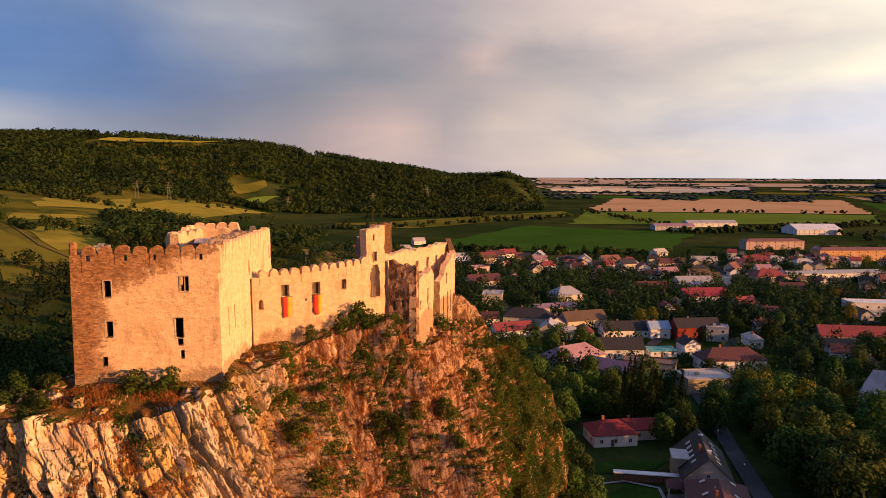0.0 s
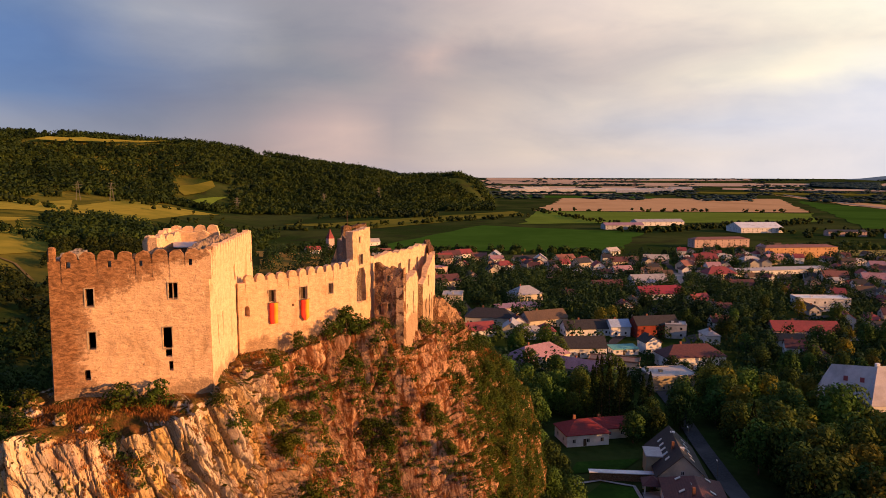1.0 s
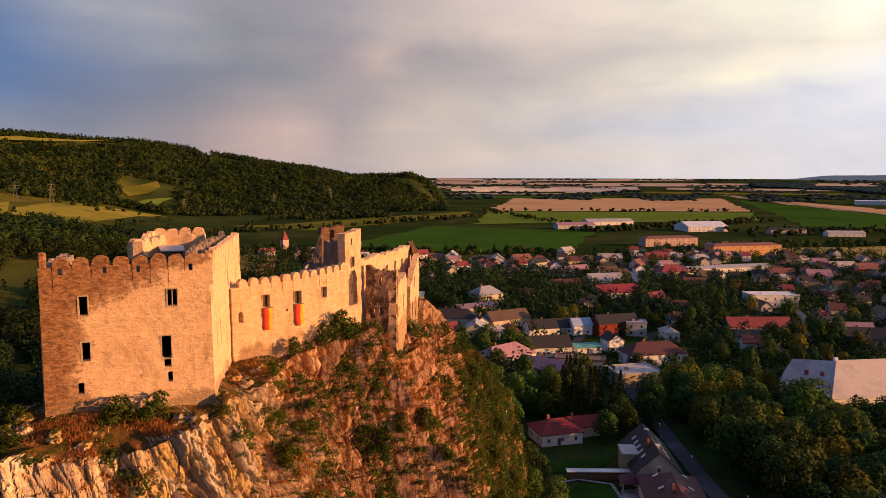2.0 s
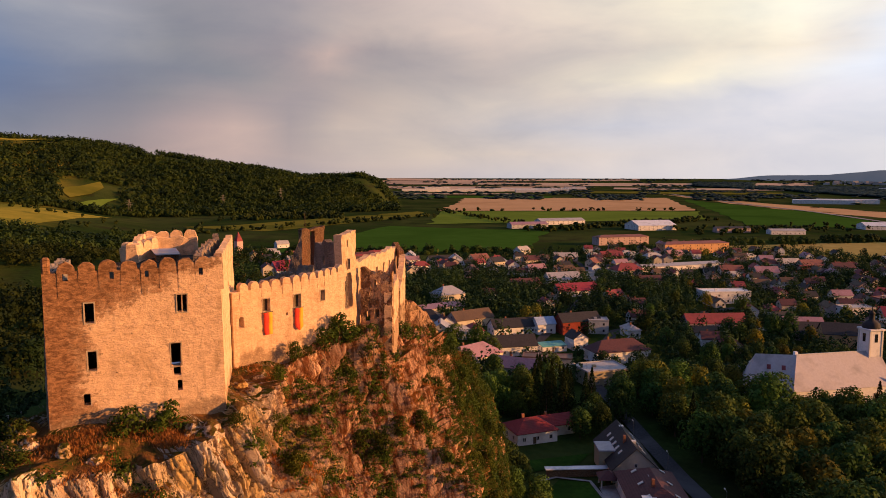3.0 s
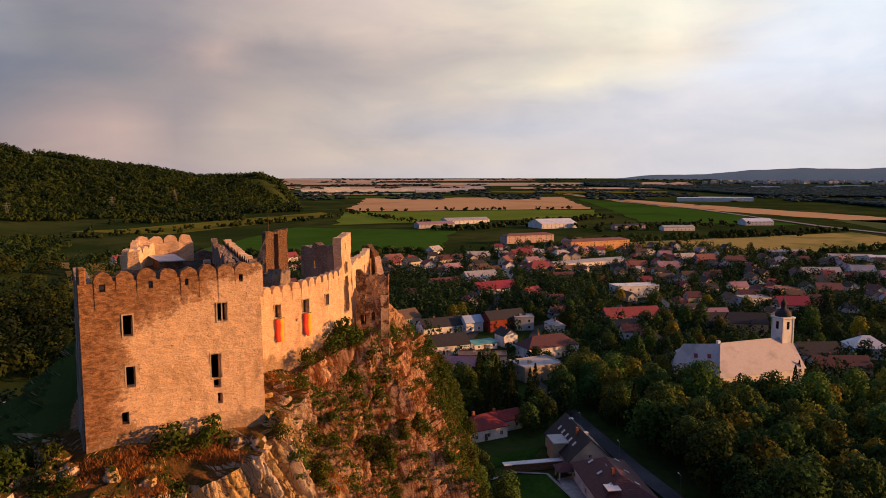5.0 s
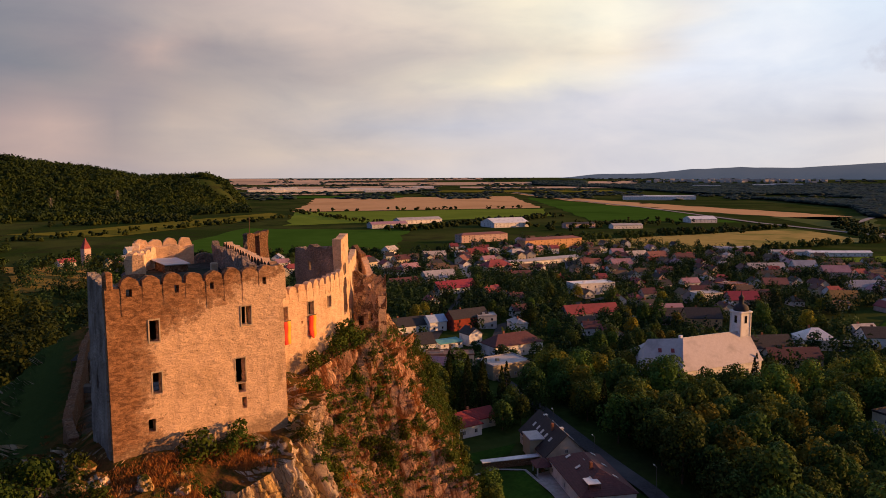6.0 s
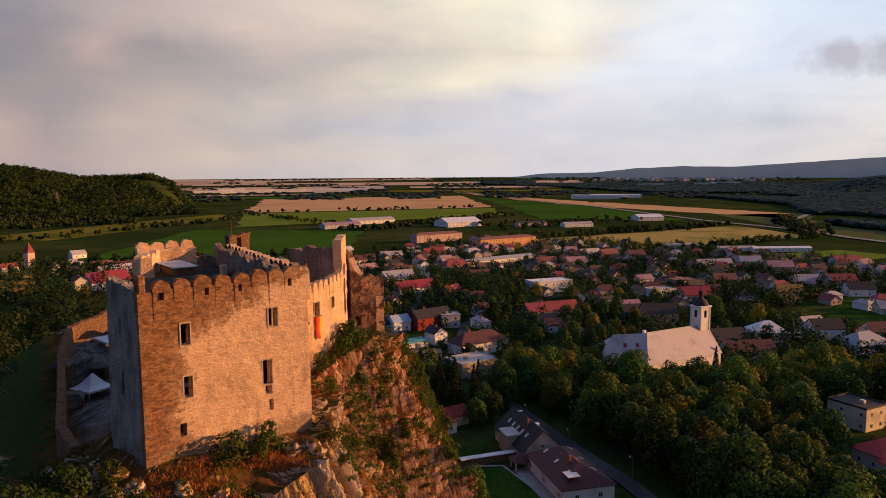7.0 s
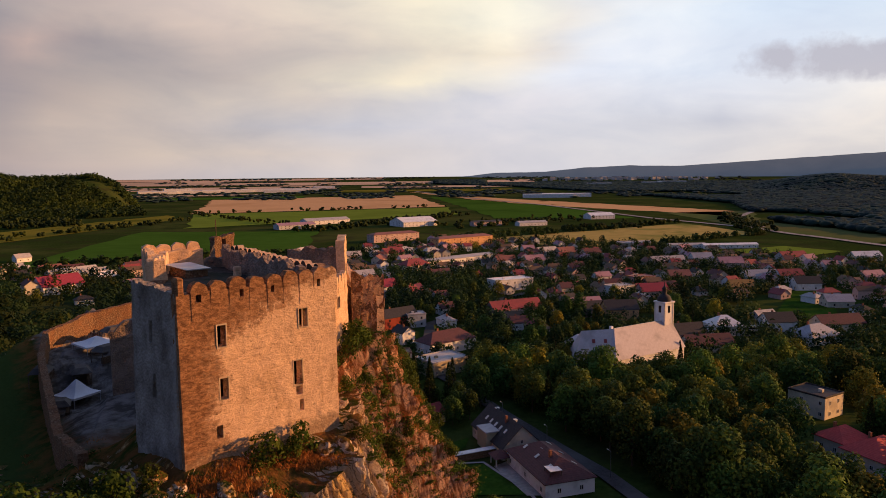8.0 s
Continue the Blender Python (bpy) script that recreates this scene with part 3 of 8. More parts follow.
def loop_spline(pts, n):
    """A closed smooth curve through the points, sampled more closely along the front."""
    p = np.array(pts, float)
    k = len(p)
    a, b = 2.0, 17.2
    front = int(n * 0.84)
    t = np.concatenate([np.linspace(0, a, (n - front) // 3, endpoint=False), np.linspace(a, b, front, endpoint=False),
                        np.linspace(b, k, n - front - (n - front) // 3, endpoint=False)])
    i = t.astype(int)
    f = (t - i)[:, None]
    a, b, c, d = p[(i - 1) % k], p[i % k], p[(i + 1) % k], p[(i + 2) % k]
    return 0.5 * ((2 * b) + (c - a) * f + (2 * a - 5 * b + 4 * c - d) * f ** 2 + (3 * b - a - 3 * c + d) * f ** 3)


def ridged(p, octaves):
    s, a = 0.0, 1.0
    for _ in range(octaves):
        s += a * (1 - 2 * abs(noise.noise(p)))
        p = p * 2.03
        a *= 0.5
    return s


SPINE = [(-17, 92), (-8, 104), (4, 113), (18, 122), (24, 136), (20, 165), (8, 192)]
INNER = [(-20, 88, 56.2), (-9, 90, 57), (-14, 100, 56.5), (0, 106, 57), (8, 112, 57), (18, 120, 56), (26, 130, 53), (33, 133, 51), (20, 150, 48), (5, 140, 46), (-12, 130, 44), (0, 186, 45), (8, 196, 46), (22, 175, 46), (-8, 165, 40)]


def crag_top(x, y):
    """Height of the crag's sloping top."""
    c = np.array(TOP + INNER, float)
    w = ((c[:, 0] - x) ** 2 + (c[:, 1] - y) ** 2 + 0.5) ** -1.6
    return float((w * c[:, 2]).sum() / w.sum())


def slab(p, seed, lean, sharp, swing=2.4):
    """Leaning plates of rock: a tilted face on each cell and a crack between cells."""
    d, q = noise.voronoi(p)
    c = q[0]
    h = noise.noise(c * 3.7 + Vector((seed, 0, 0)))
    g = noise.noise(c * 2.9 + Vector((0, seed, 0))) * swing - lean
    k = noise.noise(c * 3.1 + Vector((0, 0, seed))) * 0.9
    crack = min(1.0, (d[1] - d[0]) * sharp)
    return h + g * (p.x - c.x) + g * 0.4 * (p.y - c.y) + k * (p.z - c.z), crack


def relief(x, y, z):
    """Large ribs and clefts of the front: the cleft east of the palace with its fin, and those below the curtain wall."""
    if y > 118:
        return 0.0
    d = 54 - z
    u = x + 0.2 - d * 0.2
    r = -5.5 * math.exp(-(u / 1.5) ** 2) + 3.6 * math.exp(-((u - 3.4) / 2.0) ** 2)
    r -= 0.8 * math.exp(-((x + 13 - d * 0.3) / 1.2) ** 2)
    r -= 3.0 * math.exp(-((x - 10.5 - d * 0.42) / 2.0) ** 2)
    r += 2.6 * math.exp(-((x - 16.5 - d * 0.34) / 2.4) ** 2)
    r -= 2.2 * math.exp(-((x - 22.0 - d * 0.3) / 1.6) ** 2)
    r += 2.4 * math.exp(-((x - 27.0 - d * 0.26) / 2.4) ** 2)
    r -= 2.4 * math.exp(-((x - 32.5 - d * 0.3) / 1.8) ** 2)
    return r * min(1.0, max(0.0, d / 6.0 + 0.3)) * min(1.0, (118 - y) / 8.0)


def build_crag():
    nu, nv, nt = 1500, 210, 26
    top, mid, low = loop_spline(TOP, nu), loop_spline(MID, nu), loop_spline(LOW, nu)
    spine = [Vector(p) for p in SPINE]
    verts = []
    for j in range(-nt, nv):
        v = max(0.0, j / (nv - 1))
        for i in range(nu):
            tx, ty, tz = top[i]
            out = Vector((low[i][0] - tx, low[i][1] - ty, 12)).normalized()
            if j < 0:
                p = Vector((tx, ty))
                best = None
                for a, b in zip(spine, spine[1:]):
                    f = max(0, min(1, (p - a).dot(b - a) / (b - a).length_squared))
                    c = a.lerp(b, f)
                    if best is None or (c - p).length < (best - p).length:
                        best = c
                f = -j / nt
                x, y = p.lerp(best, f)
                k = min(1.0, f / 0.3)
                z = tz * (1 - k) + crag_top(x, y) * k
                out = out.lerp(Vector((0, 0, 1)), min(1.0, f * 4))
            elif v < 0.5:
                f = v / 0.5
                x, y, z = tx + (mid[i][0] - tx) * f ** 1.2, ty + (mid[i][1] - ty) * f ** 1.2, tz + (30 - tz) * f
            else:
                f = (v - 0.5) / 0.5
                x, y, z = mid[i][0] + (low[i][0] - mid[i][0]) * f, mid[i][1] + (low[i][1] - mid[i][1]) * f, 30 + (-2 - 30) * f
            fade = max(0.0, 1 - v * 3.2) if j >= 0 else max(0.0, 1 + j / nt * 3.2)
            if fade and ty < 110:
                rim = noise.noise(Vector((tx * 0.22, ty * 0.22, 3))) + 0.6 * noise.noise(Vector((tx * 0.7, ty * 0.7, 8)))
                z += fade * 1.5 * rim
                x, y = x + out.x * fade * 2.2 * rim, y + out.y * fade * 2.2 * rim
            q = Vector((x, y, z))
            e = min(1.0, max(0.0, (x + 4) / 14.0))      # slabs to the west, broken ground to the east
            a = radians(26 - 17 * e)
            s = Vector((math.cos(a) * x + math.sin(a) * z, y, math.cos(a) * z - math.sin(a) * x))
            if j < 0:
                amp = max(0.12 if x < -6 else 0.45, 1 - (-j / nt) * 6)
            else:
                amp = 1.0
            b1, c1 = slab(Vector((s.x * 0.16, s.y * 0.16, s.z * 0.045)), 3, 0.6, 9.0, 1.6 + e)
            b2, c2 = slab(Vector((s.x * (0.5 + 0.1 * e), s.y * 0.5, s.z * (0.11 + 0.02 * e))), 7, 0.6, 6.0, 1.5 + e)
            big = noise.noise(q * 0.05) * 3.2
            crag = noise.noise(Vector((q.x * 0.085 + 9, q.y * 0.085, q.z * 0.03)))
            furrow = noise.noise(Vector((s.x * 0.13, s.y * 0.13, s.z * 0.028 + 5)))
            gully = -(0.5 + 3.5 * e) * max(0.0, crag - 0.22) / 0.4 - 3.4 * e * max(0.0, furrow - 0.16) / 0.4
            gully = gully * 0.6 + relief(x, y, z)
            if j < 0:
                big, gully = 0, 0
            else:
                big, gully = big * min(1, v * 7), gully * min(1, v * 7)
            b3, c3 = slab(Vector((s.x * 1.3, s.y * 1.3, s.z * (0.36 - 0.12 * e))), 5, 0.4, 4.0, 1.8 + 0.6 * e)
            b4, c4 = slab(Vector((s.x * 0.3, s.y * 0.3, s.z * 0.10)), 11, 0.2, 7.0, 1.6)
            flank = min(1.0, max(0.0, (x / max(1.0, y) - 0.27) / 0.08))      # the turfed eastern flank is smoother
            amp *= 1 - 0.55 * flank
            d = big + gully + amp * e * (b4 * 2.6 + (c4 - 1) * 1.1)
            d += amp * (b1 * (1.7 + 0.2 * e) + (c1 - 1) * (0.7 + 0.5 * e) + b2 * (1.0 + 1.1 * e) + (c2 - 1) * (0.38 + 0.9 * e) + b3 * (0.42 + 0.6 * e) + (c3 - 1) * (0.22 + 0.5 * e))
            d += 0.3 * amp * ridged(q * 0.9, 3) * 0.45
            verts.append(tuple(q + out * d))
    rows = nv + nt
    faces = [(j * nu + i, (j + 1) * nu + i, (j + 1) * nu + (i + 1) % nu, j * nu + (i + 1) % nu) for j in range(rows - 1) for i in range(nu)]
    crag = tagged(new("crag"), "steep orange-lit limestone crag with turf ledges below the ruin", "rock")
    k = nt * nu
    front = [f for n, f in enumerate(faces) if n >= k and 80 < n % nu < 1340]
    rear = [f for n, f in enumerate(faces) if n >= k and not 80 < n % nu < 1340]
    for name, fs in (("ledge_top", faces[:k]), ("rock_face", front), ("rear_slope", rear)):
        used = sorted({v for f in fs for v in f})
        back = {v: n for n, v in enumerate(used)}
        part_mesh(name, mesh_from(name, [verts[v] for v in used], [tuple(back[v] for v in f) for f in fs], ROCK), crag)
    return np.array(verts).reshape(rows, nu, 3)


CRAG = build_crag()


# ---------------------------------------------------------------- masonry
def wall_mesh(name, pts, thick, zb, zt, mat, holes=(), step=0.9, rough=0.05, rag=0.0, batter=0.0, arches=(), inner=None):
    """A wall along a plan polyline, its outer face on the line and its thickness to the left of it; openings go through.
    holes: (s0, s1, z0, z1) along the line; arches likewise, with a rounded head above z1."""
    P = [Vector(p) for p in pts]
    cum = [0.0]
    for a, b in zip(P, P[1:]):
        cum.append(cum[-1] + (b - a).length)
    L = cum[-1]
    nrm = []
    for i in range(len(P)):
        ds = [(P[k + 1] - P[k]).normalized() for k in (i - 1, i) if 0 <= k < len(P) - 1]
        n = Vector((0, 0))
        for d in ds:
            n += Vector((-d.y, d.x))
        n.normalize()
        n /= max(0.3, n.dot(Vector((-ds[0].y, ds[0].x))))
        nrm.append(n)
    holes = list(holes)
    for s0, s1, z0, z1 in arches:
        w = s1 - s0
        holes += [(s0, s1, z0, z1), (s0 + 0.10 * w, s1 - 0.10 * w, z1, z1 + 0.22 * w), (s0 + 0.24 * w, s1 - 0.24 * w, z1 + 0.22 * w, z1 + 0.36 * w)]

    def at(vals, s):
        return float(np.interp(s, cum, vals)) if isinstance(vals, (list, tuple)) else (vals(s) if callable(vals) else vals)

    def top(s):
        z = at(zt, s)
        if rag:
            z += rag * (noise.noise(Vector((s * 0.7, z * 0.01, P[0].x))) + 0.6 * noise.noise(Vector((s * 2.1, 3, P[0].y))))
        return z
    zlo = min(zb) if isinstance(zb, (list, tuple)) else zb
    zhi = max(top(s) for s in np.linspace(0, L, 60)) + 0.01

    def cuts(a, b, extra, st):
        base = [a, b] + [e for e in extra if a < e < b]
        base = sorted(set(round(e, 4) for e in base))
        out = []
        for p, q in zip(base, base[1:]):
            n = max(1, int(round((q - p) / st)))
            out += [p + (q - p) * k / n for k in range(n)]
        return out + [base[-1]]
    S = cuts(0, L, [h[0] for h in holes] + [h[1] for h in holes] + cum, step)
    Z = cuts(zlo, zhi, [h[2] for h in holes] + [h[3] for h in holes], step)
    tops = [top(s) for s in S]
    nz = len(Z)

    def solid(i, k):
        if not (0 <= i < len(S) - 1 and 0 <= k < nz - 1):
            return False
        if Z[k] >= max(tops[i], tops[i + 1]) - 1e-4:
            return False
        s, z = (S[i] + S[i + 1]) / 2, (Z[k] + Z[k + 1]) / 2
        return not any(h[0] < s < h[1] and h[2] < z < h[3] for h in holes)
    verts, faces, idx = [], [], {}

    def vert(i, k, side):
        key = (i, k, side)
        if key not in idx:
            s = S[i]
            m = max(0, min(len(P) - 2, int(np.searchsorted(cum, s, "right")) - 1))
            f = (s - cum[m]) / max(1e-6, cum[m + 1] - cum[m])
            p = P[m].lerp(P[m + 1], f)
            n = nrm[m].lerp(nrm[m + 1], f)
            z = min(Z[k], tops[i])
            q = p + n * (thick if side else -batter * (zhi - z))
            j = noise.noise(Vector((q.x, q.y, z)) * 0.8) * rough * 2 + noise.noise(Vector((q.x, q.y, z)) * 2.3) * rough
            q = q + n.normalized() * j
            idx[key] = len(verts)
            verts.append((q.x, q.y, z + (j * 0.5 if z < tops[i] - 0.01 else noise.noise(Vector((q.x * 2, q.y * 2, 1))) * rough)))
        return idx[key]
    for i in range(len(S) - 1):
        for k in range(nz - 1):
            if not solid(i, k):
                continue
            faces.append((vert(i, k, 0), vert(i + 1, k, 0), vert(i + 1, k + 1, 0), vert(i, k + 1, 0)))
            faces.append((vert(i + 1, k, 1), vert(i, k, 1), vert(i, k + 1, 1), vert(i + 1, k + 1, 1)))
            if not solid(i - 1, k):
                faces.append((vert(i, k, 1), vert(i, k, 0), vert(i, k + 1, 0), vert(i, k + 1, 1)))
            if not solid(i + 1, k):
                faces.append((vert(i + 1, k, 0), vert(i + 1, k, 1), vert(i + 1, k + 1, 1), vert(i + 1, k + 1, 0)))
            if not solid(i, k + 1):
                faces.append((vert(i, k + 1, 0), vert(i + 1, k + 1, 0), vert(i + 1, k + 1, 1), vert(i, k + 1, 1)))
            if not solid(i, k - 1):
                faces.append((vert(i, k, 1), vert(i + 1, k, 1), vert(i + 1, k, 0), vert(i, k, 0)))
    me = mesh_from(name, verts, faces, mat)
    # inner faces take a second colour, dark in place of their shade
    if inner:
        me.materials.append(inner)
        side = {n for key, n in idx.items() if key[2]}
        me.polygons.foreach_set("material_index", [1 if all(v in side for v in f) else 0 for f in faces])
    return me


def merlon_mesh(width, z_low, z_spring, z_top, thick, mat, hole=None, seed=0, proud=0.06, inside=None):
    """A round-headed merlon with its pilaster below; its outer face stands proud of y = 0, its middle on x = 0.
    hole: (x0, x1, z0, z1), a loophole through it."""
    rnd = random.Random(seed)
    bm = bmesh.new()
    base = hole[3] if hole else z_low
    prof = [(-width / 2, base), (width / 2, base), (width / 2, z_spring)]
    n = 8
    for k in range(1, n):
        a = math.pi * k / n
        prof.append((width / 2 * math.cos(a), z_spring + (z_top - z_spring) * math.sin(a) ** 0.8))
    prof.append((-width / 2, z_spring))
    prof = [(x + rnd.uniform(-0.05, 0.05), z + rnd.uniform(-0.09, 0.05) * (z > base)) for x, z in prof]
    fr = [bm.verts.new((x, -proud + rnd.uniform(-0.02, 0.02), z)) for x, z in prof]
    bk = [bm.verts.new((x, thick, z)) for x, z in prof]
    bm.faces.new(fr)
    bm.faces.new(bk[::-1])
    for i in range(len(prof)):
        j = (i + 1) % len(prof)
        bm.faces.new((fr[j], fr[i], bk[i], bk[j]))
    if hole:
        for x0, x1, z0, z1 in ((-width / 2, hole[0], z_low, hole[3]), (hole[1], width / 2, z_low, hole[3]), (hole[0], hole[1], z_low, hole[2])):
            box(bm, x0, x1, -proud, thick, z0, z1)
    bmesh.ops.recalc_face_normals(bm, faces=bm.faces[:])
    me = bpy.data.meshes.new("merlon")
    bm.to_mesh(me)
    bm.free()
    me.materials.append(mat)
    # unplastered backs, their shade put into the dark colour unless inside is given
    me.materials.append(inside or EARTH_SHADE)
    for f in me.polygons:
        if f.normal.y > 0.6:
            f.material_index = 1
    return me


def along(a, b, s):
    """Pose at s metres from a towards b: x along the wall, y into it."""
    d = Vector((b[0] - a[0], b[1] - a[1]))
    ang = math.degrees(math.atan2(d.y, d.x))
    d.normalize()
    return pose(a[0] + d.x * s, a[1] + d.y * s, 0, 0, 0, ang)


def surround(parent, m, s0, s1, z0, z1, mullion=False, label="worn stone window surround"):
    """A stone frame round an opening; its mullion, if it has one, is a part of it."""
    w = 0.11
    bm = bmesh.new()
    for a in ((s0 - w, s0, z0 - w, z1 + w), (s1, s1 + w, z0 - w, z1 + w), (s0, s1, z1, z1 + w), (s0, s1, z0 - w, z0)):
        box(bm, a[0], a[1], -0.13, 0.3, a[2], a[3])
    fr = part("window_surround", bm, TRIM_STONE, parent, label)
    fr.matrix_local = m
    if mullion:
        c = (s0 + s1) / 2
        part("mullion", box_bm(c - 0.05, c + 0.05, 0.05, 0.2, z0, z1), TRIM_STONE, fr)
    return fr


TRIM_STONE = surface("trim_stone", (0.42, 0.34, 0.25), (0.54, 0.45, 0.34), (0.30, 0.22, 0.15), 2.0, 0.5, 0.9, 0.4, 0.03)
FL, FR, BR, BL, BM, LB = (-23.4, 86.3), (-7.2, 86.2), (-1.7, 115.4), (-13.3, 117.5), (-15.8, 108.3), (-22.6, 97.6)


DW = (-11.7, 113.5)


def build_palace():
    pal = thing("castle_palace", "roofless pale plastered palace block with round-headed merlons on the crag", "castle")
    ox = FL[0]
    win = [(-19.92, -19.1, 66.0, 67.95), (-19.84, -19.05, 61.25, 63.2), (-20.36, -19.75, 57.85, 59.05), (-11.5, -10.55, 66.45, 68.25),
           (-12.25, -11.3, 60.9, 63.3), (-11.72, -11.25, 58.3, 59.4)]
    loops = [(-21.7, -21.2, 70.2, 70.9), (-17.6, -17.2, 70.2, 70.9), (-14.4, -14.05, 70.2, 70.85), (-9.3, -8.9, 70.15, 70.9)]
    niche = [(-12.05, -11.35, 59.9, 60.9)] + [(x, x + 0.13, z, z + 0.13) for x, z in ((-21.9, 68.9), (-19.2, 68.95), (-16.2, 68.9), (-13.2, 69.0), (-9.9, 68.9), (-15.9, 64.6), (-17.4, 60.8), (-9.0, 65.0), (-14.4, 59.2))]
    H = [(a - ox, b - ox, c, d) for a, b, c, d in win + loops + niche]
    part_mesh("front_wall", wall_mesh("front_wall", [FL, FR], 0.95, 54.0, 71.05, PLASTER, H, 0.42, 0.03, 0.12, 0.012, inner=EARTH_SHADE), pal)
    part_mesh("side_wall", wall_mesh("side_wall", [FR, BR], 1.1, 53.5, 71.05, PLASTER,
                                     [(3.6, 4.0, 60.2, 63.8), (6.4, 6.9, 60.5, 63.6)], 0.45, 0.04, 0.12, 0.012, [(14.7, 15.7, 66.2, 67.9)], EARTH_SHADE), pal)
    MB = (-6.3, 116.2)
    part_mesh("back_wall", wall_mesh("back_wall", [BR, MB], 1.4, 54, [70.9, 70.0], GREY_SHADE_STONE, (), 0.6, 0.12, 0.9), pal)
    part_mesh("tall_back_wall", wall_mesh("tall_back_wall", [MB, BL], 1.4, 54, [71.6, 71.9], PLASTER, (), 0.6, 0.08, 0.5), pal)
    part_mesh("wall_walk", wall_mesh("wall_walk", [(-8.9, 88.6), (-7.2, 97.0), (-5.4, 106.0), (-3.6, 114.2)], 0.7, 68.9, [71.6, 71.9, 71.7, 71.7], GREY_SHADE_STONE, (), 0.5, 0.12, 0.7), pal)
    part_mesh("back_side_wall", wall_mesh("back_side_wall", [BL, BM], 1.4, 52, [71.8, 71.0], PLASTER, (), 0.7, 0.1, 1.1), pal)
    part_mesh("diagonal_wall", wall_mesh("diagonal_wall", [BM, DW], 0.9, 66, [71.1, 71.0], PLASTER, (), 0.7, 0.06, 0.3), pal)
    part_mesh("cross_wall", wall_mesh("cross_wall", [BM, LB], 1.4, 52, [69.4, 68.6], RUBBLE, (), 0.7, 0.1, 0.6), pal)
    part_mesh("shaded_side_wall", wall_mesh("shaded_side_wall", [LB, (FL[0], FL[1] + 0.4)], 1.1, 52.5, 71.1, GREY_SHADE_PLASTER,
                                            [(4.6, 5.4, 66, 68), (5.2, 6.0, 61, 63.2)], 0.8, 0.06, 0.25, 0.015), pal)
    part("terrace_floor", ring_bm([(FL[0] + 0.8, FL[1] + 0.8), (FR[0] - 0.7, FR[1] + 0.8), (BR[0] - 0.9, BR[1] - 0.9), (BL[0] + 0.9, BL[1] - 0.9), (BM[0] + 0.9, BM[1]), (LB[0] + 0.8, LB[1] - 0.6)], 68.8, 69.2), EARTH_SHADE, pal)
    for m in win[:5]:
        surround(pal, along(FL, FR, 0), m[0] - ox, m[1] - ox, m[2], m[3], mullion=m is win[3])
    rnd = random.Random(4)

    def crown(a, b, s_list, width, low, spring, head, thick=0.75, name="merlon", loops=(), mat=None, inside=None):
        for k, s in enumerate(s_list):
            hole = next(((h[0] - ox - s, h[1] - ox - s, h[2], h[3]) for h in loops if abs((h[0] + h[1]) / 2 - ox - s) < 0.6), None)
            me = merlon_mesh(width * rnd.uniform(0.93, 1.04), low + rnd.uniform(-0.5, 0.3), spring, head + rnd.uniform(-0.16, 0.1), thick, mat or PLASTER, hole, seed=k + int(a[0] * 7), inside=inside)
            part_mesh(name, me, pal, m=along(a, b, s))
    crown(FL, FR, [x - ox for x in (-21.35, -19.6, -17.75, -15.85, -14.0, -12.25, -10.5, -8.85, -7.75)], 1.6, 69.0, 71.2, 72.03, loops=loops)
    part("broken_merlon", box_bm(-23.4, -22.7, 86.2, 87.2, 70.9, 72.5, bevel=0.15), PLASTER, pal)
    Ls = (Vector(BR) - Vector(FR)).length
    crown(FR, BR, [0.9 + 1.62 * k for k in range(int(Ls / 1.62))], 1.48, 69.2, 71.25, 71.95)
    crown(MB, BL, [1.0, 2.8, 4.6, 6.3], 1.7, 70.2, 71.9, 72.65, inside=PLASTER)
    crown(BL, BM, [1.0, 2.9, 4.8], 1.7, 69.8, 71.5, 72.3, inside=PLASTER)
    crown(BM, DW, [0.9, 2.6, 4.3, 5.8], 1.5, 70.2, 71.2, 71.9, 0.8, inside=PLASTER)
    crown(LB, FL, [1.0, 2.7, 4.4, 6.1, 7.8, 9.5], 1.25, 68.8, 70.8, 71.35, mat=GREY_SHADE_PLASTER)
    # lean-to under a grey sheet roof against the inner wall
    bm = bmesh.new()
    q = [bm.verts.new(v) for v in ((-12.8, 112.6, 70.5), (-12.4, 107.6, 70.2), (-9.4, 107.3, 70.2), (-9.6, 112.2, 70.5))]
    q += [bm.verts.new(v.co + Vector((0.1, 0, -0.12))) for v in q]
    for f in ((0, 1, 2, 3), (7, 6, 5, 4), (0, 4, 5, 1), (1, 5, 6, 2), (2, 6, 7, 3), (3, 7, 4, 0)):
        bm.faces.new([q[i] for i in f])
    bmesh.ops.recalc_face_normals(bm, faces=bm.faces[:])
    sh = part("shelter_roof", bm, GREY_ROOF, pal, "grey sheet-metal lean-to roof")
    part("shelter_wall", box_bm(-12.3, -9.6, 107.8, 112.0, 69.2, 70.1), RUBBLE, sh)
    part("wall_stub", box_bm(-7.9, -7.1, 104.3, 105.0, 69.2, 70.4, bevel=0.1), PLASTER, pal)
    return pal


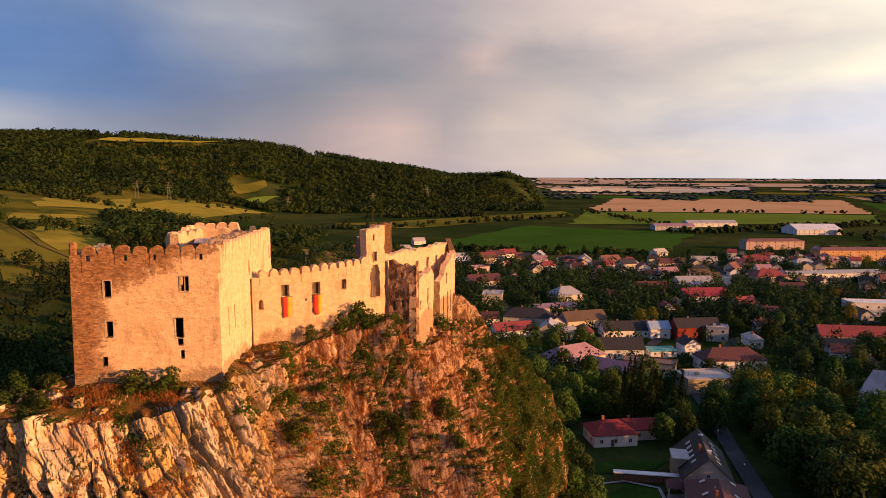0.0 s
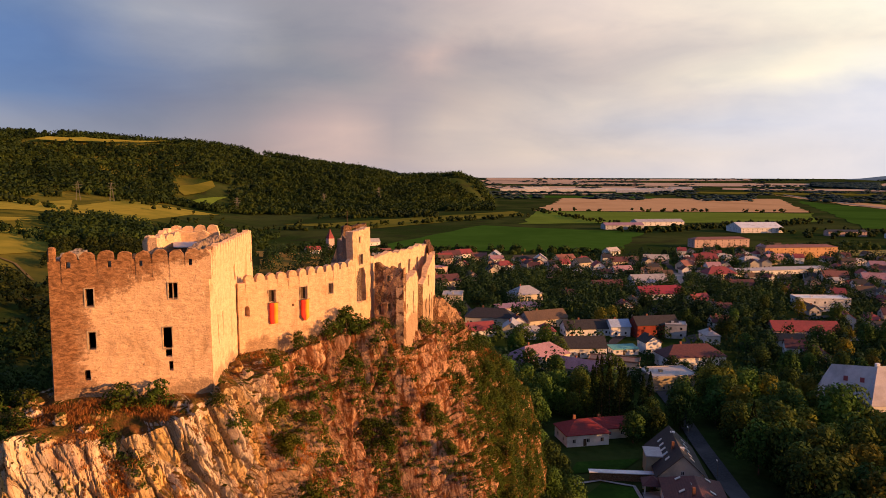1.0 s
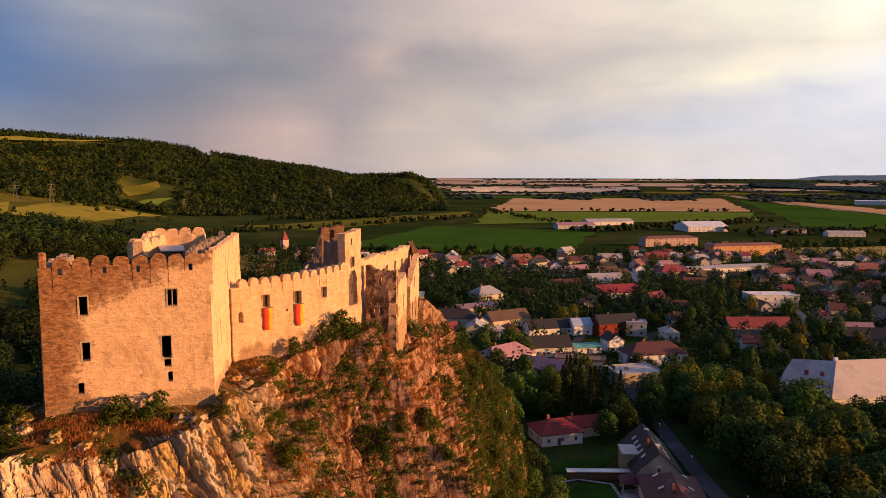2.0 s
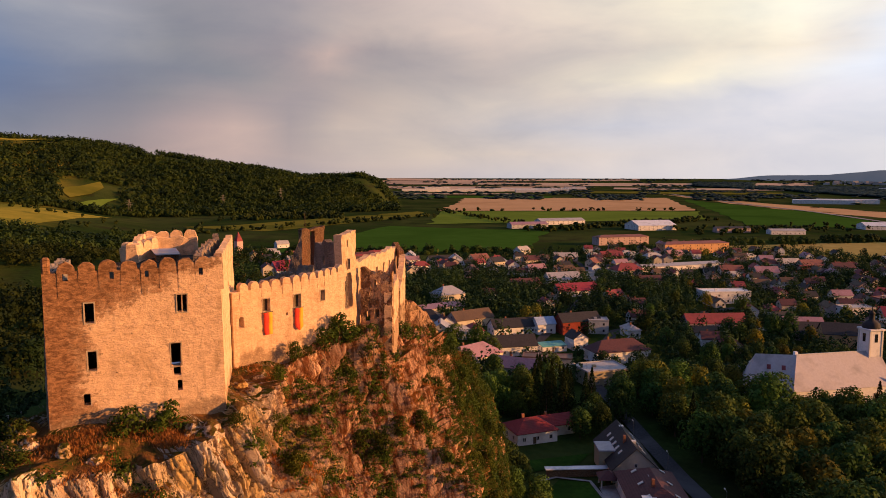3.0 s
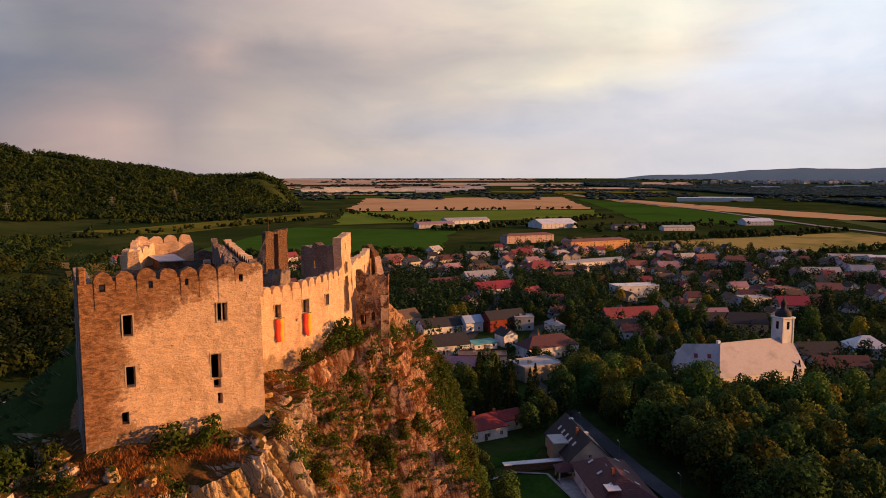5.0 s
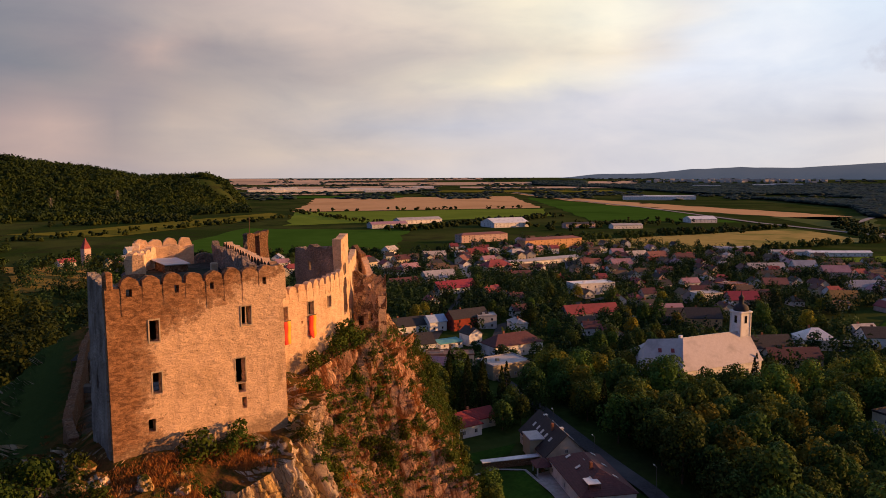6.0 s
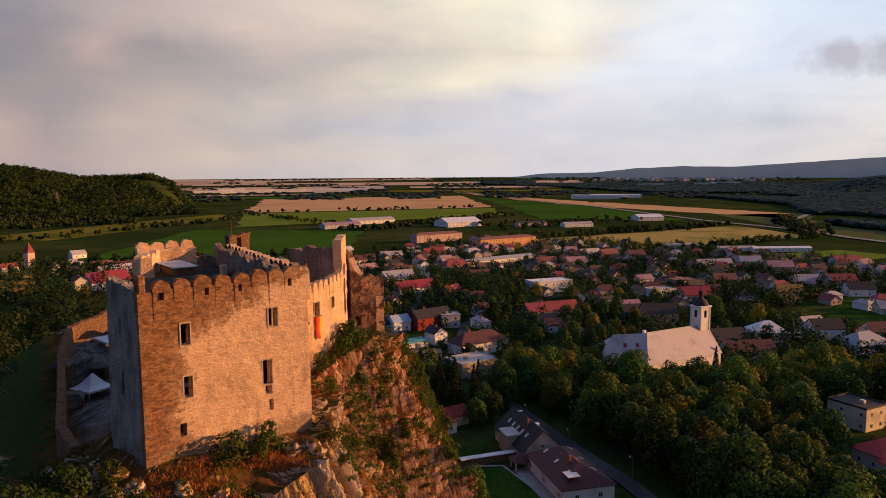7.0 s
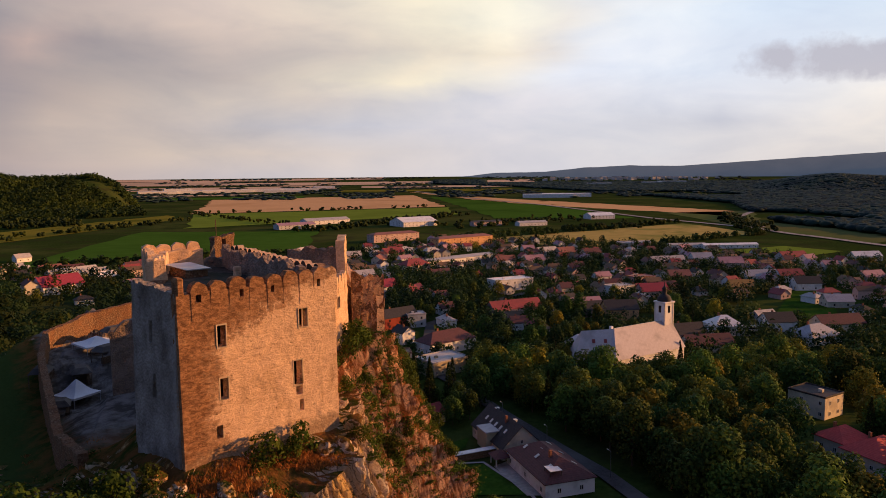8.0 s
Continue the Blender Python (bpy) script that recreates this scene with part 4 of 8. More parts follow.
def build_curtain():
    cw = thing("curtain_wall", "long pale plastered curtain wall with round merlons and three windows", "castle wall")
    pts = [(-4.0, 101.0), (0.3, 102.9), (4.7, 104.7), (9.0, 107.5), (13.5, 111.15)]
    P = [Vector(p) for p in pts]
    cum = [0.0]
    for a, b in zip(P, P[1:]):
        cum.append(cum[-1] + (b - a).length)
    holes = [(4.45, 5.5, 62.6, 64.3), (9.3, 10.4, 62.5, 64.3), (14.55, 15.4, 62.7, 64.2), (8.0, 8.35, 61.6, 62.0)]
    arches = [(0.9, 1.6, 61.0, 62.2)]
    part_mesh("wall_body", wall_mesh("wall_body", pts, 1.4, [53.5, 53.5, 53.5, 54, 54], [65.62, 65.72, 65.85, 66.0, 66.25], PLASTER, holes, 0.75, 0.05, 0.1, 0.015, arches), cw)
    rnd = random.Random(8)
    s = 1.7
    while s < cum[-1] - 0.5:
        k = max(i for i in range(len(cum)) if cum[i] <= s)
        me = merlon_mesh(1.3 * rnd.uniform(0.92, 1.05), 64.6, 65.9 + 0.03 * s, 66.6 + 0.03 * s + rnd.uniform(-0.1, 0.1), 0.7, PLASTER, seed=int(s * 10))
        part_mesh("merlon", me, cw, m=along(pts[k], pts[k + 1], s - cum[k]))
        s += 1.62
    for h in holes[:3]:
        k = max(i for i in range(len(cum)) if cum[i] <= h[0])
        surround(cw, along(pts[k], pts[k + 1], -cum[k]), *h)
        m = along(pts[k], pts[k + 1], -cum[k])
        # added panel, it puts the dark of the inside into the opening
        part("shutter", box_bm(h[0] + 0.02, h[1] - 0.02, 0.5, 0.6, h[2] + 0.02, h[3] - 0.02), BARK, cw, "dark panel in place of the shade inside the window").matrix_local = m
    return pts, cum


CURTAIN, CURTAIN_CUM = build_curtain()
build_palace()


def build_flags():
    red = surface("red_cloth", (0.55, 0.035, 0.02), (0.62, 0.05, 0.025), scale=2.0, rough=0.8, bumps=0.2)
    gold = surface("yellow_cloth", (0.75, 0.36, 0.03), (0.8, 0.42, 0.04), scale=2.0, rough=0.8, bumps=0.2)
    for k, (s, ztop, h) in enumerate(((4.4, 62.5, 2.9), (9.25, 62.45, 3.0))):
        i = max(j for j in range(len(CURTAIN_CUM)) if CURTAIN_CUM[j] <= s)
        fl = thing("hanging_banner", "long red and yellow cloth banner hanging below a castle window", "banner", group="banners on the curtain wall")
        fl.matrix_world = along(CURTAIN[i], CURTAIN[i + 1], s - CURTAIN_CUM[i])
        for name, x0, x1, mat, lab in (("red_stripe", 0.0, 0.68, red, "red cloth"), ("yellow_stripe", 0.68, 1.28, gold, "golden yellow cloth")):
            bm = bmesh.new()
            n = 12
            rows = []
            for r in range(n + 1):
                f = r / n
                z = ztop - h * f
                off = -0.28 - 0.07 * math.sin(f * 7 + k) - 0.12 * f
                cut = 0.5 * max(0, f - 0.82) / 0.18 * (1 if k else 0.2)
                a, b = x0 + (cut if x0 == 0 else 0), x1 - (cut if x0 > 0 else 0)
                rows.append([bm.verts.new((a, off, z)), bm.verts.new((b, off - 0.05, z)), bm.verts.new((b, off - 0.01, z)), bm.verts.new((a, off + 0.04, z))])
            for p, q in zip(rows, rows[1:]):
                for c in range(4):
                    bm.faces.new((p[c], p[(c + 1) % 4], q[(c + 1) % 4], q[c]))
            bmesh.ops.recalc_face_normals(bm, faces=bm.faces[:])
            part(name, bm, mat, fl, lab, True)
        part("pole", box_bm(-0.15, 1.45, -0.33, -0.25, ztop, ztop + 0.08), BARK, fl, "wooden cross pole")


build_flags()


def build_gate_tower():
    gt = thing("gate_tower", "tall ruined gate tower with two small windows, open behind", "castle tower")
    a, b = (13.3, 111.2), (16.8, 115.3)
    part_mesh("front_wall", wall_mesh("front_wall", [a, b], 1.2, 55, [71.5, 71.6], PLASTER, [(2.0, 2.8, 66.2, 67.8), (1.9, 2.4, 69.6, 70.6)], 0.5, 0.08, 0.5, 0, [(1.0, 3.9, 60.2, 64.6)]), gt)
    part_mesh("side_wall", wall_mesh("side_wall", [(12.9, 125.6), (13.8, 113.6)], 1.2, 55, [69.2, 70.2], GREY_SHADE_STONE, [(4, 4.8, 66, 67.4)], 0.7, 0.08, 0.7), gt)
    part_mesh("return_wall", wall_mesh("return_wall", [b, (16.4, 118.5)], 1.1, 55, [71.6, 67.0], RUBBLE, (), 0.7, 0.08, 0.5), gt)
    m = along(a, b, 0)
    surround(gt, m, 2.0, 2.8, 66.2, 67.8)


def build_chapel():
    ch = thing("ruined_chapel", "broken palace and chapel walls with empty windows at the cliff edge", "castle ruin")
    inner = [(16.9, 115.6), (22.5, 124.5), (28.5, 133.6), (34.2, 142.6)]
    part_mesh("inner_wall", wall_mesh("inner_wall", inner, 1.1, 50, [66.8, 66.6, 66.4, 66.2], PLASTER, [(13.4, 14.8, 61.6, 64.4), (18.8, 20.0, 61.6, 64.5), (23.6, 24.8, 61.6, 64.4), (6.4, 7.4, 61.6, 64.2)], 0.8, 0.07, 0.5), ch)
    part_mesh("end_wall", wall_mesh("end_wall", [(17.4, 115.0), (21.6, 112.3)], 1.2, 50, [66.0, 65.2], PATCHY_RUBBLE, [(2.2, 2.7, 63.2, 64.2), (0.7, 1.5, 57.6, 59.2), (2.3, 2.9, 58.2, 59.6)], 0.45, 0.12, 1.1), ch)
    outer = [(21.6, 112.3), (24.2, 117.2), (26.6, 122.4)]
    part_mesh("outer_wall", wall_mesh("outer_wall", outer, 1.2, 48.5, [62.6, 63.4, 63.0], PLASTER, [(2.0, 2.7, 57.5, 59.3), (6.6, 7.4, 56.8, 60.6)], 0.7, 0.08, 0.8), ch)
    pier = [(28.8, 127.2), (31.4, 132.2), (34.6, 139.4)]
    part_mesh("chapel_wall", wall_mesh("chapel_wall", pier, 1.1, 47, [60.2, 62.8, 64.8], PLASTER, [(2.4, 3.1, 51.5, 57.2), (5.4, 6.3, 51.0, 57.6), (4.4, 5.6, 59.2, 61.4)], 0.7, 0.08, 0.8, 0, [(8.6, 9.7, 53.0, 57.0)]), ch)
    part_mesh("recess_wall", wall_mesh("recess_wall", [(26.6, 122.4), (25.2, 124.6), (28.8, 127.2)], 1.0, 48, [60.5, 62.5, 60.0], RUBBLE, [(0.8, 1.7, 54, 58)], 0.8, 0.1, 1.0), ch)
    part_mesh("broken_wall_end", wall_mesh("broken_wall_end", [(34.4, 139.6), (34.3, 143.0)], 1.0, 47, [66.0, 66.8], RUBBLE, [(1.0, 2.2, 61, 64.5)], 0.7, 0.1, 0.8), ch)
    sp = thing("spur_wall", "ruined reddish rubble wall stepping down the rock spur", "castle ruin")
    part_mesh("wall_body", wall_mesh("wall_body", [(33.4, 137.4), (36.2, 137.9), (38.6, 138.3), (41.2, 138.9), (44.2, 139.9)], 1.6, [46, 44, 41, 37, 33], [56.0, 55.6, 53.4, 48.6, 42.5], PATCHY_RUBBLE, [(4.4, 5.4, 46.5, 49.5)], 0.6, 0.2, 1.2, 0.1), sp)


def build_lookout():
    lt = thing("lookout_tower", "ragged stump of a rubble tower rising behind the curtain wall", "castle tower")
    part_mesh("front_wall", wall_mesh("front_wall", [(19.6, 162.0), (25.2, 164.2)], 1.3, 42, [68.6, 69.0], RUBBLE, [(2.2, 3.4, 55, 68.2)], 0.8, 0.12, 0.5), lt)
    part_mesh("side_wall", wall_mesh("side_wall", [(25.2, 164.2), (24.0, 169.0)], 1.3, 42, [69.0, 66.0], RUBBLE, (), 0.8, 0.12, 0.7), lt)
    part_mesh("broken_side_wall", wall_mesh("broken_side_wall", [(15.6, 164.4), (17.6, 163.2), (19.6, 162.0)], 1.3, 42, [57.5, 62.0, 68.2], GREY_SHADE_STONE, (), 0.6, 0.14, 1.2), lt)
    part("mast", box_bm(20.6, 20.72, 163.2, 163.32, 66, 72.2), BARK, lt, "thin flag mast")
    lo = thing("inner_ward_wall", "dark ragged inner ward walls behind the curtain wall", "castle ruin")
    part_mesh("wall_body", wall_mesh("wall_body", [(-6, 150), (8, 146), (17, 150), (24, 160)], 1.2, 38, [56, 60.2, 61.6, 61.0], GREY_SHADE_STONE, [(8, 9, 52, 54.5)], 0.8, 0.14, 1.8), lo)


def build_courtyard():
    cy = thing("courtyard_wall", "low curved rubble wall enclosing the lower courtyard", "castle wall")
    pts = [(36, 206), (24, 205), (8, 201), (-4, 193), (-10, 176), (-15, 155), (-20.5, 132), (-22, 118)]
    part_mesh("wall_body", wall_mesh("wall_body", pts, 1.2, 34, [51.5, 51, 50, 48.6, 47.6, 46.6, 46.4, 48], RUBBLE, [(12, 12.6, 46, 47)], 1.1, 0.1, 0.5), cy)
    white = surface("white_canvas", (0.66, 0.67, 0.7), (0.74, 0.75, 0.78), scale=1.0, rough=0.8, bumps=0.1)
    for at, w, h, turn in (((-6.8, 165.4, 40.0), 2.8, 3.6, 20), ((3.5, 184.0, 44.6), 3.6, 2.4, 5)):
        t = thing("event_tent", "white pointed canvas canopy standing in the castle courtyard", "tent", at, turn, group="courtyard tents")
        bm = bmesh.new()
        n = 10
        prev = None
        for k in range(n + 1):
            f = k / n
            r = w * (1 - f) ** 1.0 * (1 - 0.18 * math.sin(math.pi * f)) + 0.05
            ring = [bm.verts.new((r * sx, r * sy, 1.9 + (h - 1.0) * f ** 1.25)) for sx, sy in ((-1, -1), (1, -1), (1, 1), (-1, 1))]
            if prev:
                for c in range(4):
                    bm.faces.new((prev[c], prev[(c + 1) % 4], ring[(c + 1) % 4], ring[c]))
            prev = ring
        part("canopy", bm, white, t)
        bm = bmesh.new()
        for sx, sy, ex, ey in ((-1, -1, 1, -1), (1, -1, 1, 1), (1, 1, -1, 1), (-1, 1, -1, -1)):
            x0, x1, y0, y1 = min(sx, ex) * w, max(sx, ex) * w, min(sy, ey) * w, max(sy, ey) * w
            box(bm, x0 - 0.02, x1 + 0.02, y0 - 0.02, y1 + 0.02, 1.55, 1.92)
        part("valance", bm, white, t)
        for sx in (-1, 1):
            for sy in (-1, 1):
                part("leg", box_bm(sx * w * 0.97 - 0.05, sx * w * 0.97 + 0.05, sy * w * 0.97 - 0.05, sy * w * 0.97 + 0.05, -0.6, 1.9), GREY_ROOF, t)


def build_stalls():
    canvas = surface("dark_canvas", (0.05, 0.045, 0.045), (0.08, 0.07, 0.065), (0.12, 0.11, 0.1), 1.0, 0.3, 0.85)
    for x, y, turn, L in ((-9.5, 176, 60, 5.0), (-3.5, 173, 75, 6.0), (2.5, 176, 20, 5.0), (-12.0, 158, 70, 4.0), (9.0, 188, 10, 6.0)):
        z = crag_top(x, y)
        st = thing("market_stall", "small dark canvas-roofed market stall in the castle courtyard", "stall", (x, y, z), turn, group="courtyard stalls")
        part("roof", ring_bm([(-L / 2, -1.8), (L / 2, -1.8), (L / 2, 1.8), (-L / 2, 1.8)], 2.1, 3.0, 0.55), canvas, st)
        part("counter", box_bm(-L / 2 + 0.4, L / 2 - 0.4, -1.5, -0.9, -0.3, 0.95), BARK, st)
        for sx in (-1, 1):
            for sy in (-1, 1):
                part("post", box_bm(sx * (L / 2 - 0.2) - 0.06, sx * (L / 2 - 0.2) + 0.06, sy * 1.6 - 0.06, sy * 1.6 + 0.06, -0.5, 2.1), BARK, st)


build_stalls()
build_gate_tower()
build_chapel()
build_lookout()
build_courtyard()


# ---------------------------------------------------------------- trees
def card(verts, faces, c, size, rnd, flat=0.0, out=None):
    """A small leaf spray: a bent four-sided leaf in a random direction."""
    n = Vector((rnd.gauss(0, 1), rnd.gauss(0, 1), rnd.gauss(0, 1) + flat))
    if out is not None:
        n = n * 0.42 + out
    n.normalize()
    a = n.orthogonal().normalized()
    a = Matrix.Rotation(rnd.uniform(0, 6.28), 3, n) @ a
    b = n.cross(a)
    s, w = size * rnd.uniform(0.7, 1.3), size * rnd.uniform(0.5, 0.85)
    k = len(verts)
    for q in (c - a * s * 0.5, c - b * w * 0.5 + n * size * 0.1, c + a * s * 0.5, c + b * w * 0.5 + n * size * 0.1):
        verts.append(tuple(q))
    faces.append((k, k + 1, k + 2, k + 3))
    return n


def blade(verts, faces, c, h, rnd):
    """A leaning blade of dry grass."""
    a = rnd.uniform(0, 6.283)
    w = Vector((math.cos(a), math.sin(a), 0)) * 0.055
    tip = c + Vector((rnd.gauss(0, 0.35) * h, rnd.gauss(0, 0.35) * h, h * rnd.uniform(0.6, 1.1)))
    k = len(verts)
    verts += [tuple(c - w), tuple(c + w), tuple(tip)]
    faces.append((k, k + 1, k + 2))


def crown_mesh(name, mat, h, r, base, cards, size, seed, lumps=16, squash=1.0):
    """A crown of leaf sprays gathered on uneven lumps, with gaps between them."""
    rnd = random.Random(seed)
    verts, faces, normals = [], [], []
    centres = []
    for k in range(lumps):
        t = (k + 0.5) / lumps
        zf = 0.12 + 0.86 * t
        rad = r * 0.72 * math.sin(math.pi * min(0.97, 0.2 + 0.78 * zf)) ** 0.7
        a = k * 2.4 + rnd.uniform(-0.5, 0.5)
        centres.append((Vector((math.cos(a) * rad * rnd.uniform(0.6, 1.05), math.sin(a) * rad * rnd.uniform(0.6, 1.05), base + (h - base) * zf * 0.92)), r * rnd.uniform(0.3, 0.5)))
    for k in range(cards):
        c, q = centres[k % lumps]
        d = Vector((rnd.gauss(0, 1), rnd.gauss(0, 1), rnd.gauss(0, 1) * squash + 0.25)).normalized()
        n = card(verts, faces, c + d * q * rnd.uniform(0.8, 1.08), size, rnd, 0.3, d)
        out = (c - Vector((0, 0, base + (h - base) * 0.35))).normalized()
        normals += [(d * 0.75 + out * 0.35 + n * 0.35).normalized()] * 4
    me = mesh_from(name, verts, faces, mat)
    soft_normals(me, normals)
    return me


def fir_mesh(mat, h, r, seed, cards=900, size=0.8):
    rnd = random.Random(seed)
    verts, faces = [], []
    for k in range(cards):
        f = rnd.random() ** 0.8
        tier = (f * 11) % 1.0
        rad = r * (1 - f) * (0.72 + 0.38 * (1 - tier)) + 0.1
        a = rnd.uniform(0, 6.283)
        q = rad * rnd.uniform(0.55, 1.0)
        card(verts, faces, Vector((math.cos(a) * q, math.sin(a) * q, h * (0.08 + 0.92 * f) - 0.16 * q)), size * (1 - 0.45 * f), rnd, 0.9)
    return mesh_from("crown", verts, faces, mat)


def trunk_mesh(h, r, seed, limbs=4):
    """A tapered trunk with limbs."""
    rnd = random.Random(seed)
    bm = bmesh.new()

    def tube(a, b, r0, r1, sides=6):
        d = (b - a).normalized()
        u = d.orthogonal().normalized()
        v = d.cross(u)
        lo = [bm.verts.new(a + (u * math.cos(t) + v * math.sin(t)) * r0) for t in [6.283 * i / sides for i in range(sides)]]
        hi = [bm.verts.new(b + (u * math.cos(t) + v * math.sin(t)) * r1) for t in [6.283 * i / sides for i in range(sides)]]
        for i in range(sides):
            bm.faces.new((lo[i], lo[(i + 1) % sides], hi[(i + 1) % sides], hi[i]))
        bm.faces.new(hi)
    tube(Vector((0, 0, -0.8)), Vector((0.1, 0, h * 0.45)), r, r * 0.65)
    tube(Vector((0.1, 0, h * 0.45)), Vector((0, 0.1, h * 0.85)), r * 0.65, r * 0.2)
    for k in range(limbs):
        a = k * 6.283 / max(1, limbs) + rnd.uniform(-0.4, 0.4)
        z = h * rnd.uniform(0.3, 0.5)
        tube(Vector((0.05, 0, z)), Vector((math.cos(a) * h * 0.24, math.sin(a) * h * 0.24, z + h * 0.24)), r * 0.45, r * 0.12, 5)
    me = bpy.data.meshes.new("trunk")
    bm.to_mesh(me)
    bm.free()
    me.materials.append(BARK)
    return me


def tree_kind(name, label, crown, trunk):
    t = thing(name, label, "tree")
    part_mesh("trunk", trunk, t)
    part_mesh("crown", crown, t)
    return t


KINDS = {
    "oak": [("broadleaf_tree", "tall broadleaf tree with a dense dark green crown", LEAF, 15, 6.4, 2.6, 1500, 1.0, 11),
            ("broadleaf_tree", "tall broadleaf tree with a dense dark green crown", LEAF, 17, 6.0, 3.0, 1600, 1.0, 12),
            ("broadleaf_tree", "spreading broadleaf tree with an uneven green crown", LEAF, 12, 5.8, 2.0, 1300, 0.95, 13),
            ("golden_tree", "broadleaf tree with yellowing late-summer leaves", LEAF_GOLD, 13, 5.4, 2.0, 1300, 0.95, 14)],
    "far": [("garden_tree", "rounded green garden tree between the houses", LEAF_GARDEN, 8.5, 3.6, 1.4, 560, 0.85, 21),
            ("garden_tree", "rounded green garden tree between the houses", LEAF_GARDEN, 10.5, 3.8, 1.6, 620, 0.85, 22),
            ("garden_tree", "broad green garden tree between the houses", LEAF_GARDEN, 7, 4.2, 1.0, 560, 0.85, 23),
            ("golden_garden_tree", "garden tree with yellow-brown late-summer leaves", LEAF_GOLD, 8.5, 3.4, 1.4, 560, 0.85, 24)],
    "bush": [("bush", "low scrubby green bush clinging to the rock", LEAF_BUSH, 2.6, 1.7, 0.0, 520, 0.33, 31),
             ("bush", "low scrubby green bush clinging to the rock", LEAF_BUSH, 3.4, 1.6, 0.2, 560, 0.33, 32),
             ("bush", "olive scrub bush clinging to the rock", LEAF_BUSH, 1.8, 1.9, 0.0, 480, 0.3, 33)],
}
PROTO = {}


def put_tree(kind, i, x, y, z=None, turn=0.0, scale=1.0):
    """A tree or bush of a kind; the first of each is the one that the others copy."""
    if z is None:
        z = float(height(x, y))
    m = pose(x, y, z, 0, 0, turn)
    key = (kind, i)
    if key not in PROTO:
        if kind == "fir":
            ob = tree_kind("fir_tree", "dark pointed fir tree", fir_mesh(LEAF_FIR, 15 - 3 * i, 3.0 - 0.4 * i, 41 + i), trunk_mesh(11, 0.25, 41, 0))
        elif kind == "willow":
            ob = tree_kind("weeping_willow", "weeping willow with drooping yellow-green leaves", crown_mesh("crown", LEAF_GOLD, 13, 6.5, 0.6, 2600, 0.8, 51, 22, 1.6), trunk_mesh(11, 0.45, 51))
        else:
            name, label, mat, h, r, base, cards, size, seed = KINDS[kind][i]
            ob = tree_kind(name, label, crown_mesh("crown", mat, h, r, base, cards, size, seed, 18 if kind == "oak" else 11), trunk_mesh(h * 0.8, 0.035 * h * 0.6, seed, 4))
        PROTO[key] = ob
        ob.scale = (scale,) * 3
        ob.matrix_world = m @ Matrix.Diagonal((scale, scale, scale, 1))
        return ob
    ob = copy_thing(PROTO[key], m)
    ob.scale = (scale,) * 3
    return ob


def blobs(name, label, spots, mat, category="woods", subs=1, seed=0):
    """Woods that nobody could count: (x, y, radius, height) of each rough crown, in one mesh."""
    rnd = np.random.RandomState(seed)
    t = (1 + 5 ** 0.5) / 2
    ico = np.array([(-1, t, 0), (1, t, 0), (-1, -t, 0), (1, -t, 0), (0, -1, t), (0, 1, t), (0, -1, -t), (0, 1, -t), (t, 0, -1), (t, 0, 1), (-t, 0, -1), (-t, 0, 1)]) / (1 + t * t) ** 0.5
    tri = np.array([(0, 11, 5), (0, 5, 1), (0, 1, 7), (0, 7, 10), (0, 10, 11), (1, 5, 9), (5, 11, 4), (11, 10, 2), (10, 7, 6), (7, 1, 8),
                    (3, 9, 4), (3, 4, 2), (3, 2, 6), (3, 6, 8), (3, 8, 9), (4, 9, 5), (2, 4, 11), (6, 2, 10), (8, 6, 7), (9, 8, 1)])
    sp = np.array(spots, float)
    n = len(sp)
    zb = height(sp[:, 0], sp[:, 1])
    X = np.repeat(sp[:, 0], subs)
    Y = np.repeat(sp[:, 1], subs)
    Rr = np.repeat(sp[:, 2], subs)
    Hh = np.repeat(sp[:, 3], subs)
    Zb = np.repeat(zb, subs)
    if subs > 1:
        a = rnd.uniform(0, 6.283, n * subs)
        q = Rr * rnd.uniform(0.2, 0.75, n * subs)
        up = rnd.uniform(0.25, 0.85, n * subs)
        X, Y, Zc = X + np.cos(a) * q, Y + np.sin(a) * q, Zb + Hh * up
        rad = Rr * rnd.uniform(0.35, 0.6, n * subs)
        radz = rad * rnd.uniform(0.7, 1.0, n * subs)
    else:
        Zc, rad, radz = Zb + Hh * 0.55, Rr, Hh * 0.5
    N = n * subs
    V = ico[None] * (1 + rnd.uniform(-0.28, 0.28, (N, 12, 1)))
    V = V * np.stack([rad, rad, radz], 1)[:, None, :]
    V = V + np.stack([X, Y, Zc], 1)[:, None, :]
    F = tri[None] + (np.arange(N) * 12)[:, None, None]
    me = bpy.data.meshes.new(name)
    me.vertices.add(N * 12)
    me.vertices.foreach_set("co", V.ravel())
    me.loops.add(N * 60)
    me.loops.foreach_set("vertex_index", F.ravel().astype(np.int32))
    me.polygons.add(N * 20)
    me.polygons.foreach_set("loop_start", np.arange(0, N * 60, 3, dtype=np.int32))
    me.update(calc_edges=True)
    me.polygons.foreach_set("use_smooth", np.ones(N * 20, dtype=bool))
    me.materials.append(mat)
    return tagged(new(name, me), label, category, kind="stuff")


